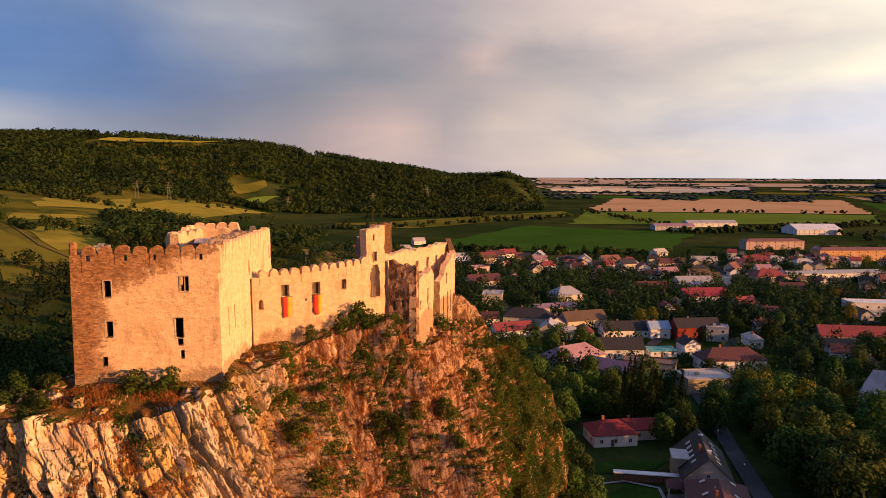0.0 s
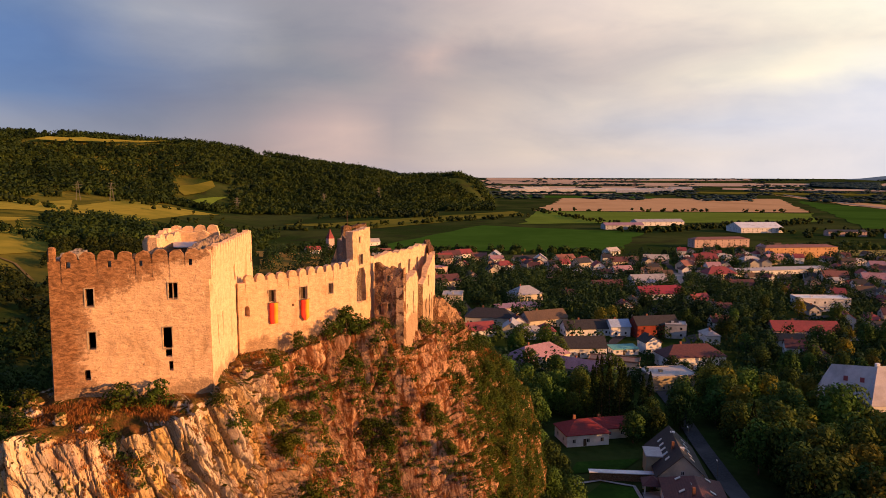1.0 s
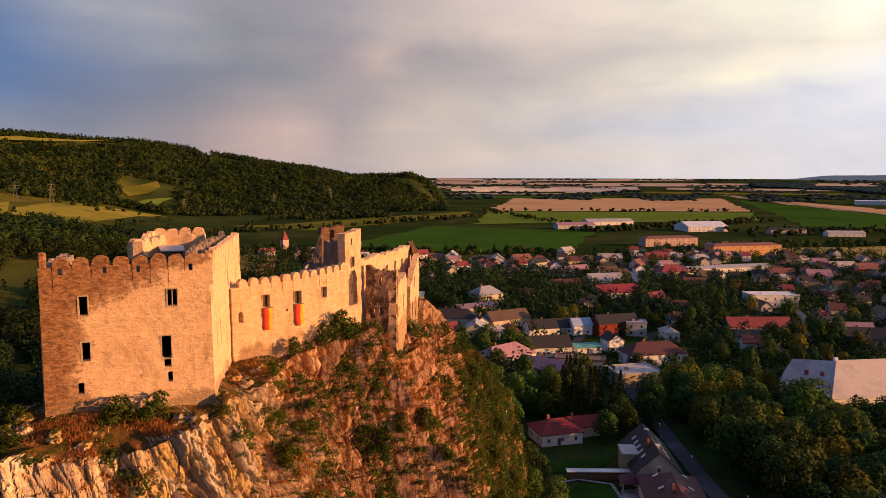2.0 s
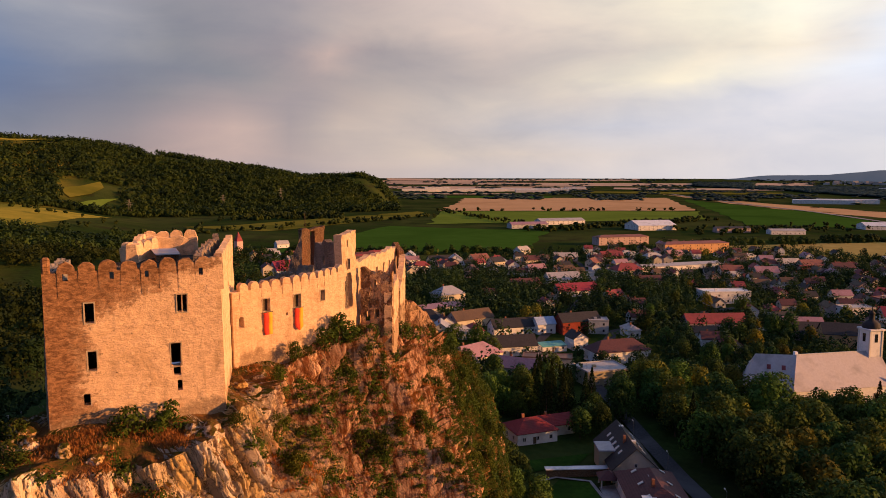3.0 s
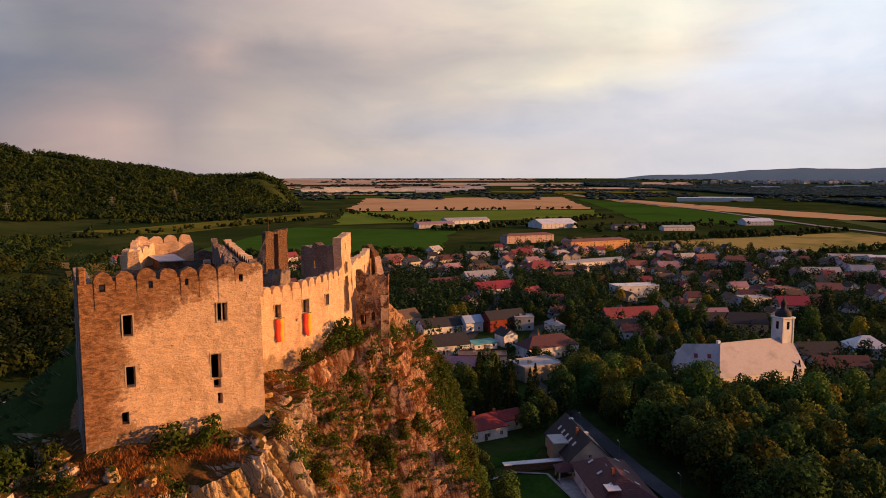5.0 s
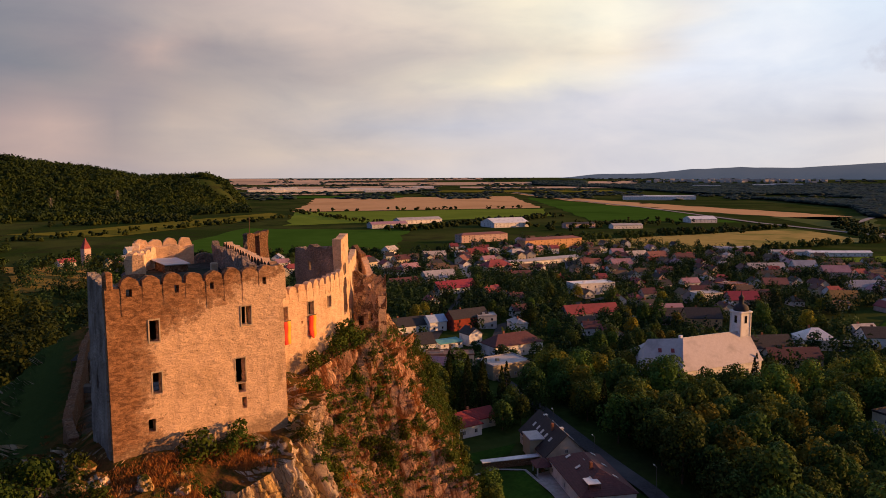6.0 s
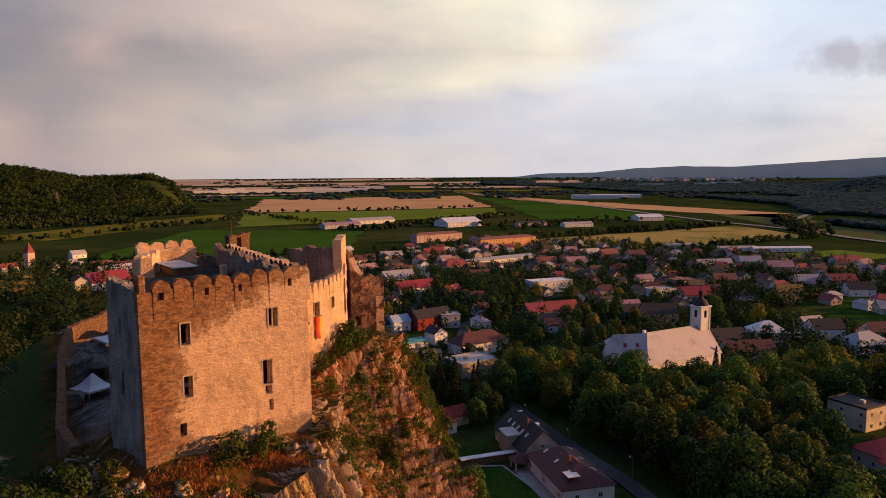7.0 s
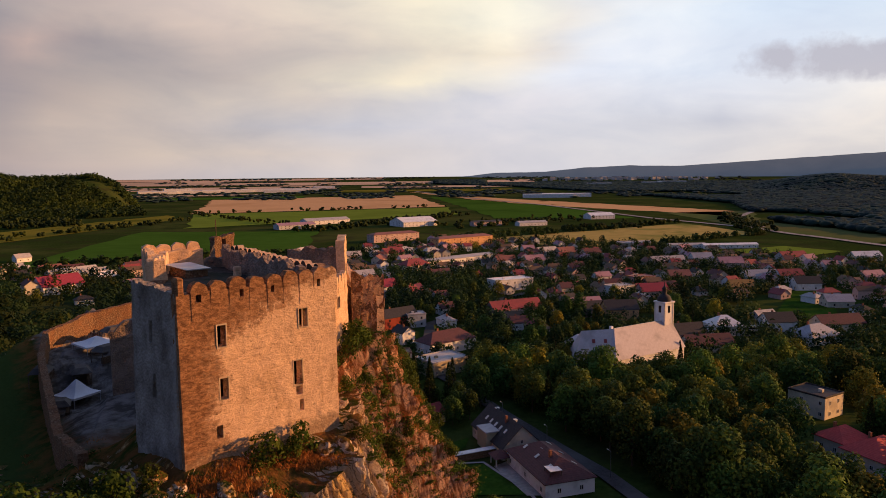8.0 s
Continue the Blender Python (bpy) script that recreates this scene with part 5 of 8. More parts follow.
def leafy(name, label, spots, mat, category, cards=70, size=1.2, seed=0):
    """Hedges and shrubs in one mesh: leaf sprays round each (x, y, radius, height)."""
    rnd = np.random.RandomState(seed)
    sp = np.repeat(np.array(spots, float), cards, axis=0)
    zb = np.repeat(height(np.array([s[0] for s in spots]), np.array([s[1] for s in spots])), cards)
    n = len(sp)
    d = rnd.normal(size=(n, 3))
    d[:, 2] = np.abs(d[:, 2]) * 0.9 - 0.15
    d /= np.linalg.norm(d, axis=1, keepdims=True)
    lump = 1 + 0.22 * np.sin(d[:, 0] * 5 + sp[:, 0]) * np.cos(d[:, 1] * 5 + sp[:, 1]) + rnd.uniform(-0.1, 0.1, n)
    c = np.stack([sp[:, 0] + d[:, 0] * sp[:, 2] * lump, sp[:, 1] + d[:, 1] * sp[:, 2] * lump, zb + sp[:, 3] * (0.36 + 0.64 * d[:, 2] * lump)], 1)
    nn = d + rnd.normal(size=(n, 3)) * 0.4
    nn /= np.linalg.norm(nn, axis=1, keepdims=True)
    a = np.cross(nn, rnd.normal(size=(n, 3)))
    a /= np.linalg.norm(a, axis=1, keepdims=True)
    b = np.cross(nn, a)
    s = size * rnd.uniform(0.7, 1.3, (n, 1)) * (0.5 + sp[:, 2:3] / 6.0)
    V = np.stack([c - a * s * 0.5, c - b * s * 0.35, c + a * s * 0.5, c + b * s * 0.35], 1).reshape(-1, 3)
    me = bpy.data.meshes.new(name)
    me.vertices.add(n * 4)
    me.vertices.foreach_set("co", V.ravel())
    me.loops.add(n * 4)
    me.loops.foreach_set("vertex_index", np.arange(n * 4, dtype=np.int32))
    me.polygons.add(n)
    me.polygons.foreach_set("loop_start", np.arange(0, n * 4, 4, dtype=np.int32))
    me.update(calc_edges=True)
    soft = d * 0.95 + nn * 0.2
    soft /= np.linalg.norm(soft, axis=1, keepdims=True)
    soft_normals(me, np.repeat(soft, 4, axis=0).tolist())
    me.materials.append(mat)
    return tagged(new(name, me), label, category, kind="stuff")


# ---------------------------------------------------------------- fields and roads
def road(name, pts, width, mat, label, lift=0.55):
    P = [Vector(p) for p in pts]
    verts, faces = [], []
    for i, p in enumerate(P):
        d = (P[min(i + 1, len(P) - 1)] - P[max(i - 1, 0)]).normalized()
        n = Vector((-d.y, d.x)) * width / 2
        for q in (p + n, p - n):
            verts.append((q.x, q.y, float(height(q.x, q.y)) + lift))
        if i:
            k = 2 * i
            faces.append((k - 2, k - 1, k + 1, k))
    ob = new(name, mesh_from(name, verts, faces, mat))
    return tagged(ob, label, "road", kind="structure")


def spread(pts, step=20.0):
    out = []
    for a, b in zip(pts, pts[1:]):
        n = max(1, int(math.dist(a, b) / step))
        out += [(a[0] + (b[0] - a[0]) * k / n, a[1] + (b[1] - a[1]) * k / n) for k in range(n)]
    return out + [pts[-1]]


DIRT = surface("dirt_track", (0.17, 0.12, 0.05), (0.22, 0.16, 0.07), (0.12, 0.10, 0.035), 0.5, 0.05, 0.95, 0.2, 0.05)
WHEAT = surface("stubble_field", (0.55, 0.34, 0.165), (0.61, 0.385, 0.195), (0.48, 0.295, 0.14), 0.05, 0.004, 0.95, 0.1, 0.1)
GOLD_FIELD = surface("dry_grass_field", (0.30, 0.255, 0.036), (0.38, 0.31, 0.045), (0.19, 0.19, 0.028), 0.06, 0.01, 0.95, 0.1, 0.1)
CROP = surface("light_green_crop", (0.13, 0.20, 0.028), (0.155, 0.225, 0.034), (0.115, 0.175, 0.026), 0.04, 0.005, 0.95, 0.1, 0.1)
DEEP_CROP = surface("deep_green_crop", (0.044, 0.108, 0.014), (0.054, 0.124, 0.018), (0.036, 0.090, 0.012), 0.04, 0.005, 0.95, 0.1, 0.1)
OLIVE = surface("olive_meadow", (0.15, 0.145, 0.022), (0.19, 0.175, 0.028), (0.095, 0.105, 0.016), 0.05, 0.008, 0.95, 0.1, 0.1)
drape("stubble_field", [(661, 1493), (1214, 1265), (1759, 1961), (1113, 2257)], WHEAT, "wide pale brown stubble field on the plain")
drape("green_field", [(454, 1090), (979, 1001), (1190, 1235), (650, 1460)], CROP, "light green crop field beside the stubble")
drape("deep_green_field", [(120, 745), (381, 655), (547, 874), (380, 1075)], DEEP_CROP, "deep green crop field beyond the houses")
drape("dark_green_field", [(932, 859), (1076, 658), (1408, 1112), (1720, 1840)], DEEP_CROP, "dark green crop field on the plain")
drape("dry_field", [(590, 620), (600, 440), (896, 385), (1000, 540)], surface("dry_strip", (0.34, 0.27, 0.085), (0.42, 0.33, 0.11), (0.17, 0.19, 0.05), 0.05, 0.012, 0.95, 0.1, 0.1), "strip of dry golden grass beyond the houses")
drape("beige_strip", [(1408, 1130), (1244, 575), (1401, 623), (1990, 2240)], WHEAT, "long narrow beige field strip on the plain")
drape("east_meadow", [(585, 362), (640, 262), (735, 236), (748, 300)], CROP, "green meadow behind the last houses")
drape("small_green_field", [(345, 168), (378, 146), (468, 178), (455, 195)], LAWN, "small bright green plot among gardens")
RIVER_GRASS = surface("river_grass", (0.075, 0.105, 0.036), (0.10, 0.13, 0.045), (0.11, 0.11, 0.045), 0.04, 0.006, 0.95, 0.1, 0.1)
drape("river_meadow", [(1259, 700), (1420, 600), (1125, 465), (985, 440)], RIVER_GRASS, "broad meadow along the river")
drape("river_meadow", [(982, 436), (1120, 458), (965, 240), (835, 235)], RIVER_GRASS, "long green meadow between motorway and woods")
drape("tan_plot", [(558, 234), (601, 240), (599, 208), (548, 216)], WHEAT, "small bare tan plot behind the houses")
road("river_track", spread([(1863, 797), (1720, 698), (1560, 632), (1510, 610), (1430, 588), (1333, 567), (1205, 534), (1130, 505), (1096, 484), (1030, 440), (985, 412)]), 11, GRAVEL, "pale winding track along the river", 1.4)
drape("valley_field", [(-306, 1021), (-243, 1222), (-184, 907), (-253, 807)], GOLD_FIELD, "golden field at the foot of the wooded hill")
drape("valley_field", [(-403, 1293), (-276, 1326), (-244, 1225), (-306, 1026)], OLIVE, "olive upper field at the edge of the forest")
drape("valley_field", [(-215, 1101), (-169, 1319), (-28, 1284), (-155, 794)], GOLD_FIELD, "golden field at the foot of the wooded hill")
drape("slope_field", [(-207, 632), (-154, 712), (-124, 567), (-157, 537)], GOLD_FIELD, "golden meadow with scattered bushes in the valley")
drape("slope_field", [(-236, 665), (-179, 755), (-166, 800), (-250, 720)], GOLD_FIELD, "golden strip of dry meadow in the valley")
drape("slope_field", [(-214, 604), (-177, 553), (-135, 501), (-172, 482)], OLIVE, "olive pasture in the valley")
drape("near_slope_field", [(-169, 474), (-150, 472), (-123, 450), (-154, 432)], OLIVE, "rough olive pasture below the castle hill")
road("track", spread([(-217, 637), (-170, 550), (-138, 513), (-118, 470)]), 1.6, DIRT, "trodden dirt track across the pasture")
road("track", spread([(-176, 490), (-152, 479), (-124, 454), (-110, 425)]), 1.6, DIRT, "trodden dirt track across the pasture")
road("track", spread([(-60, 262), (-36, 288), (-25, 303), (-12, 312), (2, 324)], 6.0), 3.5, GRAVEL, "pale track round the foot of the castle hill")
drape("foot_strip", [(81, 1140), (176, 1030), (544, 1315), (600, 1480)], OLIVE, "long meadow strip along the foot of the hill")
drape("brown_plot", [(14, 715), (84, 690), (64, 505), (14, 500)], surface("dry_brown_grass", (0.30, 0.185, 0.05), (0.36, 0.22, 0.06), (0.17, 0.14, 0.035), 0.05, 0.015, 0.95, 0.1, 0.1), "dry brown plot on the valley knoll")
drape("plateau_field", [(-395, 1690), (-388, 1745), (-144, 1915), (-262, 1795)], GOLD_FIELD, "pale stubble field on top of the hill", 9.0)
drape("hill_clearing", [(-105, 1422), (-72, 1500), (-8, 1554), (-38, 1461)], CROP, "bright green clearing on the hillside", 2.0)
drape("hill_clearing", [(-108, 1555), (-41, 1626), (-28, 1594), (-99, 1499)], OLIVE, "dry brown clearing on the hillside", 2.0)


STREET = [(92, 96), (106, 124), (113, 144), (124, 171), (140, 208), (152, 240), (160, 290), (200, 330), (300, 430), (319, 458), (370, 549), (405, 640)]
LANE = [(104, 300), (122, 360), (134, 440), (150, 520)]
BROAD = [(152, 240), (215, 300), (300, 320), (420, 330)]
road("road", spread(STREET), 4.8, ASPHALT, "grey asphalt village street between gardens")
road("road", spread(LANE), 6.0, ASPHALT, "asphalt lane past the houses")
road("road", spread(BROAD), 5.5, ASPHALT, "asphalt side street")
road("road", spread([(2120, 2396), (1408, 1105), (1087, 635), (982, 430), (906, 347), (874, 297), (839, 252), (816, 221), (770, 150)]), 12, GRAVEL, "pale motorway across the plain", 1.0)
drape("square", [(292, 430), (322, 420), (352, 500), (330, 510)], GRAVEL, "paved village square", 0.6, 10.0, "pavement")
drape("car_park", [(248, 278), (290, 268), (300, 300), (262, 312)], GRAVEL, "pale paved car park", 0.6, 10.0, "pavement")

# ---------------------------------------------------------------- houses
ROOFS = {
    "red": ((0.22, 0.044, 0.050), (0.30, 0.066, 0.070)), "orange": ((0.21, 0.085, 0.07), (0.28, 0.12, 0.095)), "maroon": ((0.085, 0.034, 0.038), (0.125, 0.050, 0.052)),
    "dark": ((0.028, 0.027, 0.03), (0.05, 0.046, 0.048)), "brown": ((0.11, 0.07, 0.045), (0.15, 0.10, 0.065)), "pink": ((0.33, 0.185, 0.225), (0.42, 0.255, 0.30)),
    "magenta": ((0.24, 0.028, 0.05), (0.30, 0.04, 0.07)), "grey": ((0.30, 0.30, 0.34), (0.40, 0.40, 0.44)), "pale": ((0.38, 0.36, 0.36), (0.50, 0.48, 0.47)),
    "white": ((0.68, 0.68, 0.70), (0.78, 0.78, 0.80)), "blue": ((0.32, 0.42, 0.6), (0.4, 0.5, 0.68)), "teal": ((0.10, 0.34, 0.32), (0.14, 0.42, 0.39)),
    "church": ((0.50, 0.47, 0.49), (0.57, 0.54, 0.56)), "crimson": ((0.19, 0.022, 0.024), (0.25, 0.034, 0.034)), "scarlet": ((0.50, 0.06, 0.055), (0.60, 0.09, 0.08)), "rust": ((0.16, 0.10, 0.075), (0.22, 0.14, 0.11)), "yellow": ((0.36, 0.19, 0.05), (0.45, 0.25, 0.07)),
}
WALLS = {
    "white": (0.82, 0.82, 0.83), "cream": (0.62, 0.57, 0.48), "pinkw": (0.60, 0.45, 0.42), "pale": (0.55, 0.56, 0.58), "red": (0.3, 0.07, 0.05), "bright_cream": (0.76, 0.69, 0.54),
    "ochre": (0.42, 0.37, 0.26), "yellow": (0.66, 0.42, 0.1), "orange": (0.66, 0.40, 0.22),
}


def tile_material(name, c1, c2):
    m, nt, b, geo = material("roof_" + name, 0.75 if name not in ("white", "grey", "blue") else 0.5, 0, 0.3)
    pos = geo.outputs["Position"]
    row = nt.nodes.new("ShaderNodeTexWave")
    row.bands_direction = "Z"
    row.inputs["Scale"].default_value = 1.1
    row.inputs["Distortion"].default_value = 0.6
    link(nt, pos, row.inputs["Vector"])
    n1 = noise_tex(nt, pos, 1.4, 5, 0.65)
    n2 = noise_tex(nt, pos, 0.16, 4, 0.6, 0.4)
    col = mix(nt, ramp(nt, n1, [(0.35, (0, 0, 0)), (0.65, (1, 1, 1))]), c1, c2)
    col = mix(nt, ramp(nt, n2, [(0.5, (0, 0, 0)), (0.7, (0.55, 0.55, 0.55))]), col, tuple(v * 0.5 + 0.02 for v in c1))
    link(nt, col, b.inputs["Base Color"])
    bump(nt, b, math_node(nt, "ADD", row.outputs["Fac"], n1), 0.4, 0.06)
    return m


ROOF_MAT = {k: tile_material(k, *v) for k, v in ROOFS.items()}
WALL_MAT = {k: surface("render_" + k, tuple(c * 0.93 for c in v), v, tuple(c * 0.72 for c in v), 1.2, 0.25, 0.9, 0.15, 0.02) for k, v in WALLS.items()}
BRICK = surface("chimney_brick", (0.25, 0.11, 0.07), (0.34, 0.16, 0.1), scale=4.0)
FRAME = surface("white_window_frame", (0.6, 0.59, 0.56), (0.66, 0.65, 0.62), scale=4.0, rough=0.5, bumps=0.05)


def glass_material():
    m, nt, b, geo = material("window_glass", 0.08, 0, 0.5)
    oi = nt.nodes.new("ShaderNodeObjectInfo")
    col = mix(nt, oi.outputs["Random"], (0.012, 0.014, 0.018), (0.05, 0.05, 0.055))
    link(nt, col, b.inputs["Base Color"])
    return m


GLASS = glass_material()
WIN_MESH = {}


def window_mesh(w, h):
    key = (round(w, 2), round(h, 2))
    if key not in WIN_MESH:
        t = 0.12
        bm = bmesh.new()
        for a in ((-w / 2, -w / 2 + t, 0, h), (w / 2 - t, w / 2, 0, h), (-w / 2 + t, w / 2 - t, h - t, h), (-w / 2 + t, w / 2 - t, 0, t), (-0.04, 0.04, t, h - t)):
            box(bm, a[0], a[1], -0.08, 0.04, a[2], a[3])
        fr = bpy.data.meshes.new("window")
        bm.to_mesh(fr)
        bm.free()
        fr.materials.append(FRAME)
        pane = bpy.data.meshes.new("pane")
        bm = box_bm(-w / 2 + t * 0.5, w / 2 - t * 0.5, -0.03, 0.03, t * 0.5, h - t * 0.5)
        bm.to_mesh(pane)
        bm.free()
        pane.materials.append(GLASS)
        WIN_MESH[key] = fr, pane
    return WIN_MESH[key]


def add_window(parent, m, w=1.1, h=1.3, far=False):
    fr, pane = window_mesh(w, h)
    if far:
        part_mesh("window", pane, parent, m=m)
    else:
        part_mesh("pane", pane, part_mesh("window", fr, parent, m=m))


def house(name, label, L, W, h, roof, rc, wc, pitch=0.75, windows=True, category="house", chimney=True, dormers=0, far=False):
    """A house: x along its ridge, its walls W wide and h high to the eaves."""
    ho = thing(name, label, category)
    x, y = L / 2, W / 2
    rise = y * pitch
    over, th = 0.45, 0.22
    bm = bmesh.new()
    wm, rm = WALL_MAT[wc], ROOF_MAT[rc]
    if roof == "gable":
        prof = [(-y, -1.2), (y, -1.2), (y, h), (0, h + rise), (-y, h)]
        a = [bm.verts.new((-x, p, z)) for p, z in prof]
        b = [bm.verts.new((x, p, z)) for p, z in prof]
        bm.faces.new(a[::-1])
        bm.faces.new(b)
        for i in (0, 1, 4):
            j = (i + 1) % 5
            bm.faces.new((a[i], a[j], b[j], b[i]))
    else:
        box(bm, -x, x, -y, y, -1.2, h)
    part("wall", bm, wm, ho)
    bm = bmesh.new()
    if roof == "gable":
        k = rise / y
        for s in (-1, 1):
            e0, e1 = (s * (y + over), h - over * k + 0.03), (0, h + rise + 0.03)
            q = [bm.verts.new((xx, yy, zz + dz)) for dz in (0, th) for xx in (-x - over, x + over) for yy, zz in (e0, e1)]
            for f in ((0, 1, 3, 2), (4, 6, 7, 5), (0, 4, 5, 1), (2, 3, 7, 6), (0, 2, 6, 4), (1, 5, 7, 3)):
                bm.faces.new([q[i] for i in f])
    elif roof == "hip":
        rl = max(0.6, x - y * 0.9)
        lo = [bm.verts.new((sx * (x + over), sy * (y + over), h - 0.1)) for sx, sy in ((-1, -1), (1, -1), (1, 1), (-1, 1))]
        le = [bm.verts.new((v.co.x, v.co.y, h + 0.1)) for v in lo]
        r0, r1 = bm.verts.new((-rl, 0, h + rise)), bm.verts.new((rl, 0, h + rise))
        bm.faces.new(lo[::-1])
        for i in range(4):
            bm.faces.new((lo[i], lo[(i + 1) % 4], le[(i + 1) % 4], le[i]))
        bm.faces.new((le[0], le[1], r1, r0))
        bm.faces.new((le[1], le[2], r1))
        bm.faces.new((le[2], le[3], r0, r1))
        bm.faces.new((le[3], le[0], r0))
    elif roof == "shed":
        vs = box(bm, -x - 0.3, x + 0.3, -y - 0.3, y + 0.3, h, h + 0.25)
        for v in vs:
            v.co.z += (v.co.y + y) * 0.12
    else:
        box(bm, -x - 0.15, x + 0.15, -y - 0.15, y + 0.15, h + 0.003, h + 0.25)
        for a in ((-x - 0.15, x + 0.15, -y - 0.15, -y + 0.1), (-x - 0.15, x + 0.15, y - 0.1, y + 0.15), (-x - 0.15, -x + 0.1, -y + 0.1, y - 0.1), (x - 0.1, x + 0.15, -y + 0.1, y - 0.1)):
            box(bm, *a, h + 0.25, h + 0.6)
    bmesh.ops.recalc_face_normals(bm, faces=bm.faces[:])
    ro = part("roof", bm, rm, ho)
    if chimney and roof in ("gable", "hip"):
        cx = -x * 0.3
        part("chimney", box_bm(cx - 0.4, cx + 0.4, y * 0.2 - 0.3, y * 0.2 + 0.35, h + rise * 0.5, h + rise + 0.9), BRICK, ho)
    elif chimney and roof == "flat":
        part("vent_box", box_bm(-x * 0.4, -x * 0.4 + 1.4, -0.6, 0.6, h + 0.2, h + 1.2), wm, ho)
    if windows:
        storeys = max(1, int(h / 2.9))
        for f in range(storeys):
            z = 0.95 + f * (h / storeys)
            n = max(2, min(9, int(L / (6.0 if far else 2.9 if roof == "flat" else 4.0))))
            for k in range(n):
                s = -x + L * (k + 0.5) / n
                add_window(ho, pose(s, -y, z), far=far)
                if k % 2 == 0 and not far:
                    add_window(ho, pose(s, y, z, 0, 0, 180), far=far)
            for s in (-y * 0.45, y * 0.45):
                add_window(ho, pose(-x, s, z, 0, 0, -90), far=far)
                add_window(ho, pose(x, s, z, 0, 0, 90), far=far)
        if roof == "gable" and rise > 3:
            add_window(ho, pose(-x, 0, h + 0.6, 0, 0, -90), 0.9, 1.1, far)
            add_window(ho, pose(x, 0, h + 0.6, 0, 0, 90), 0.9, 1.1, far)
    if not far and windows:
        part("door", box_bm(-x * 0.15 - 0.5, -x * 0.15 + 0.5, -y - 0.07, -y + 0.05, 0.0, 2.1), BARK, ho, "dark wooden house door")
    for k in range(dormers):
        s = -x * 0.6 + 1.6 * x * 0.75 * k / max(1, dormers - 1)
        for side in (-1, 1):
            me = box_bm(-0.45, 0.45, -0.7, 0.7, 0, 0.14)
            o = part("skylight", me, FRAME, ro, "pale roof window")
            o.matrix_local = pose(s, side * y * 0.5, h + rise * 0.5 + 0.3, -side * math.degrees(math.atan(rise / y)), 0, 0)
    return ho


HOUSES = []
WALL_WORD = {"white": "white", "cream": "cream", "pinkw": "pink", "pale": "pale grey", "red": "dark red", "ochre": "ochre", "yellow": "yellow", "orange": "orange"}
ROOF_WORD = {"pale": "pale sheet", "pink": "pink tiled", "dark": "dark grey", "grey": "light grey", "rust": "rust-brown"}


def house_at(x, y, turn, L, W, h, roof, rc, wc, pitch=None, dormers=0, name=None, label=None, category="house"):
    big = L > 34
    lab = label or f"{WALL_WORD[wc]} rendered {'long building' if big else 'village house'} with a {ROOF_WORD.get(rc, rc)} {roof if roof != 'shed' else 'low'} roof"
    ho = house(name or ("long_building" if big else "house"), lab, L, W, h, roof, rc, wc, pitch or (0.3 if big else 0.72), True, "building" if big else category, not big, dormers, math.hypot(x, y) > 330)
    ho.matrix_world = pose(x, y, float(height(x, y)) + 0.2, 0, 0, turn)
    HOUSES.append((x, y, max(L, W) / 2))
    return ho


house_at(168.3, 403.7, 8, 18, 13, 7, "hip", "grey", "cream")
house_at(153.9, 381.5, 8, 26, 9, 3.6, "shed", "pink", "cream")
house_at(154.1, 345.5, 8, 24, 11, 4.2, "gable", "brown", "cream")
house_at(128.1, 357.1, -25, 26, 12, 4.2, "hip", "dark", "cream")
house_at(124.3, 412.2, 70, 16, 12, 6.5, "flat", "pale", "cream")
house_at(142.3, 511.9, 20, 14, 10, 6.5, "flat", "pink", "pinkw")
house_at(134.9, 471.6, 10, 24, 11, 3.6, "gable", "maroon", "cream")
house_at(129.5, 329.6, 65, 13, 9, 4, "gable", "grey", "cream")
house_at(110.4, 332.4, 5, 20, 9, 3.4, "gable", "red", "white")
house_at(117.6, 272.3, 20, 26, 13, 4.5, "hip", "pink", "cream")
house_at(127.5, 250.6, -50, 22, 9, 3.8, "gable", "pink", "cream")
house_at(143.6, 284.3, -12, 22, 11, 4.2, "gable", "dark", "white")
house_at(166.4, 321.1, -8, 24, 10, 3.6, "gable", "dark", "white")
house_at(180.9, 314.6, -8, 10, 8, 5, "gable", "blue", "white")
house_at(198.1, 309.5, -6, 22, 10, 6.2, "gable", "dark", "red")
house_at(206.7, 303.6, -30, 10, 9, 6.5, "flat", "pale", "pale")
house_at(179.9, 254.3, -8, 26, 12, 5, "hip", "maroon", "white")
house_at(143.1, 253.1, -35, 20, 8, 5.5, "flat", "rust", "cream")
house_at(152.3, 229.7, -8, 18, 13, 5.5, "flat", "pale", "ochre")
house_at(163.5, 280.3, -6, 12, 6, 2.6, "shed", "teal", "white")
house_at(263.4, 403.3, -6, 30, 12, 3.8, "gable", "magenta", "white")
house_at(281.6, 445.8, -6, 26, 14, 4.2, "gable", "grey", "white")
house_at(272.3, 375.1, 10, 14, 10, 3.4, "gable", "red", "cream")
house_at(334.3, 416.3, -12, 24, 10, 3.8, "gable", "maroon", "cream")
house_at(356.8, 464.9, -8, 24, 14, 5, "hip", "red", "cream")
house_at(369.7, 523.8, 20, 16, 10, 4, "gable", "orange", "cream")
house_at(410.7, 554.1, -10, 22, 12, 4.5, "gable", "red", "cream")
house_at(437.9, 526.5, -5, 22, 14, 4, "hip", "pale", "cream")
house_at(470.4, 534.4, 0, 18, 12, 4.5, "gable", "pink", "ochre")
house_at(407.0, 476.2, -6, 62, 9, 4, "shed", "pale", "white")
house_at(442.9, 475.3, -6, 50, 9, 4, "shed", "pale", "white")
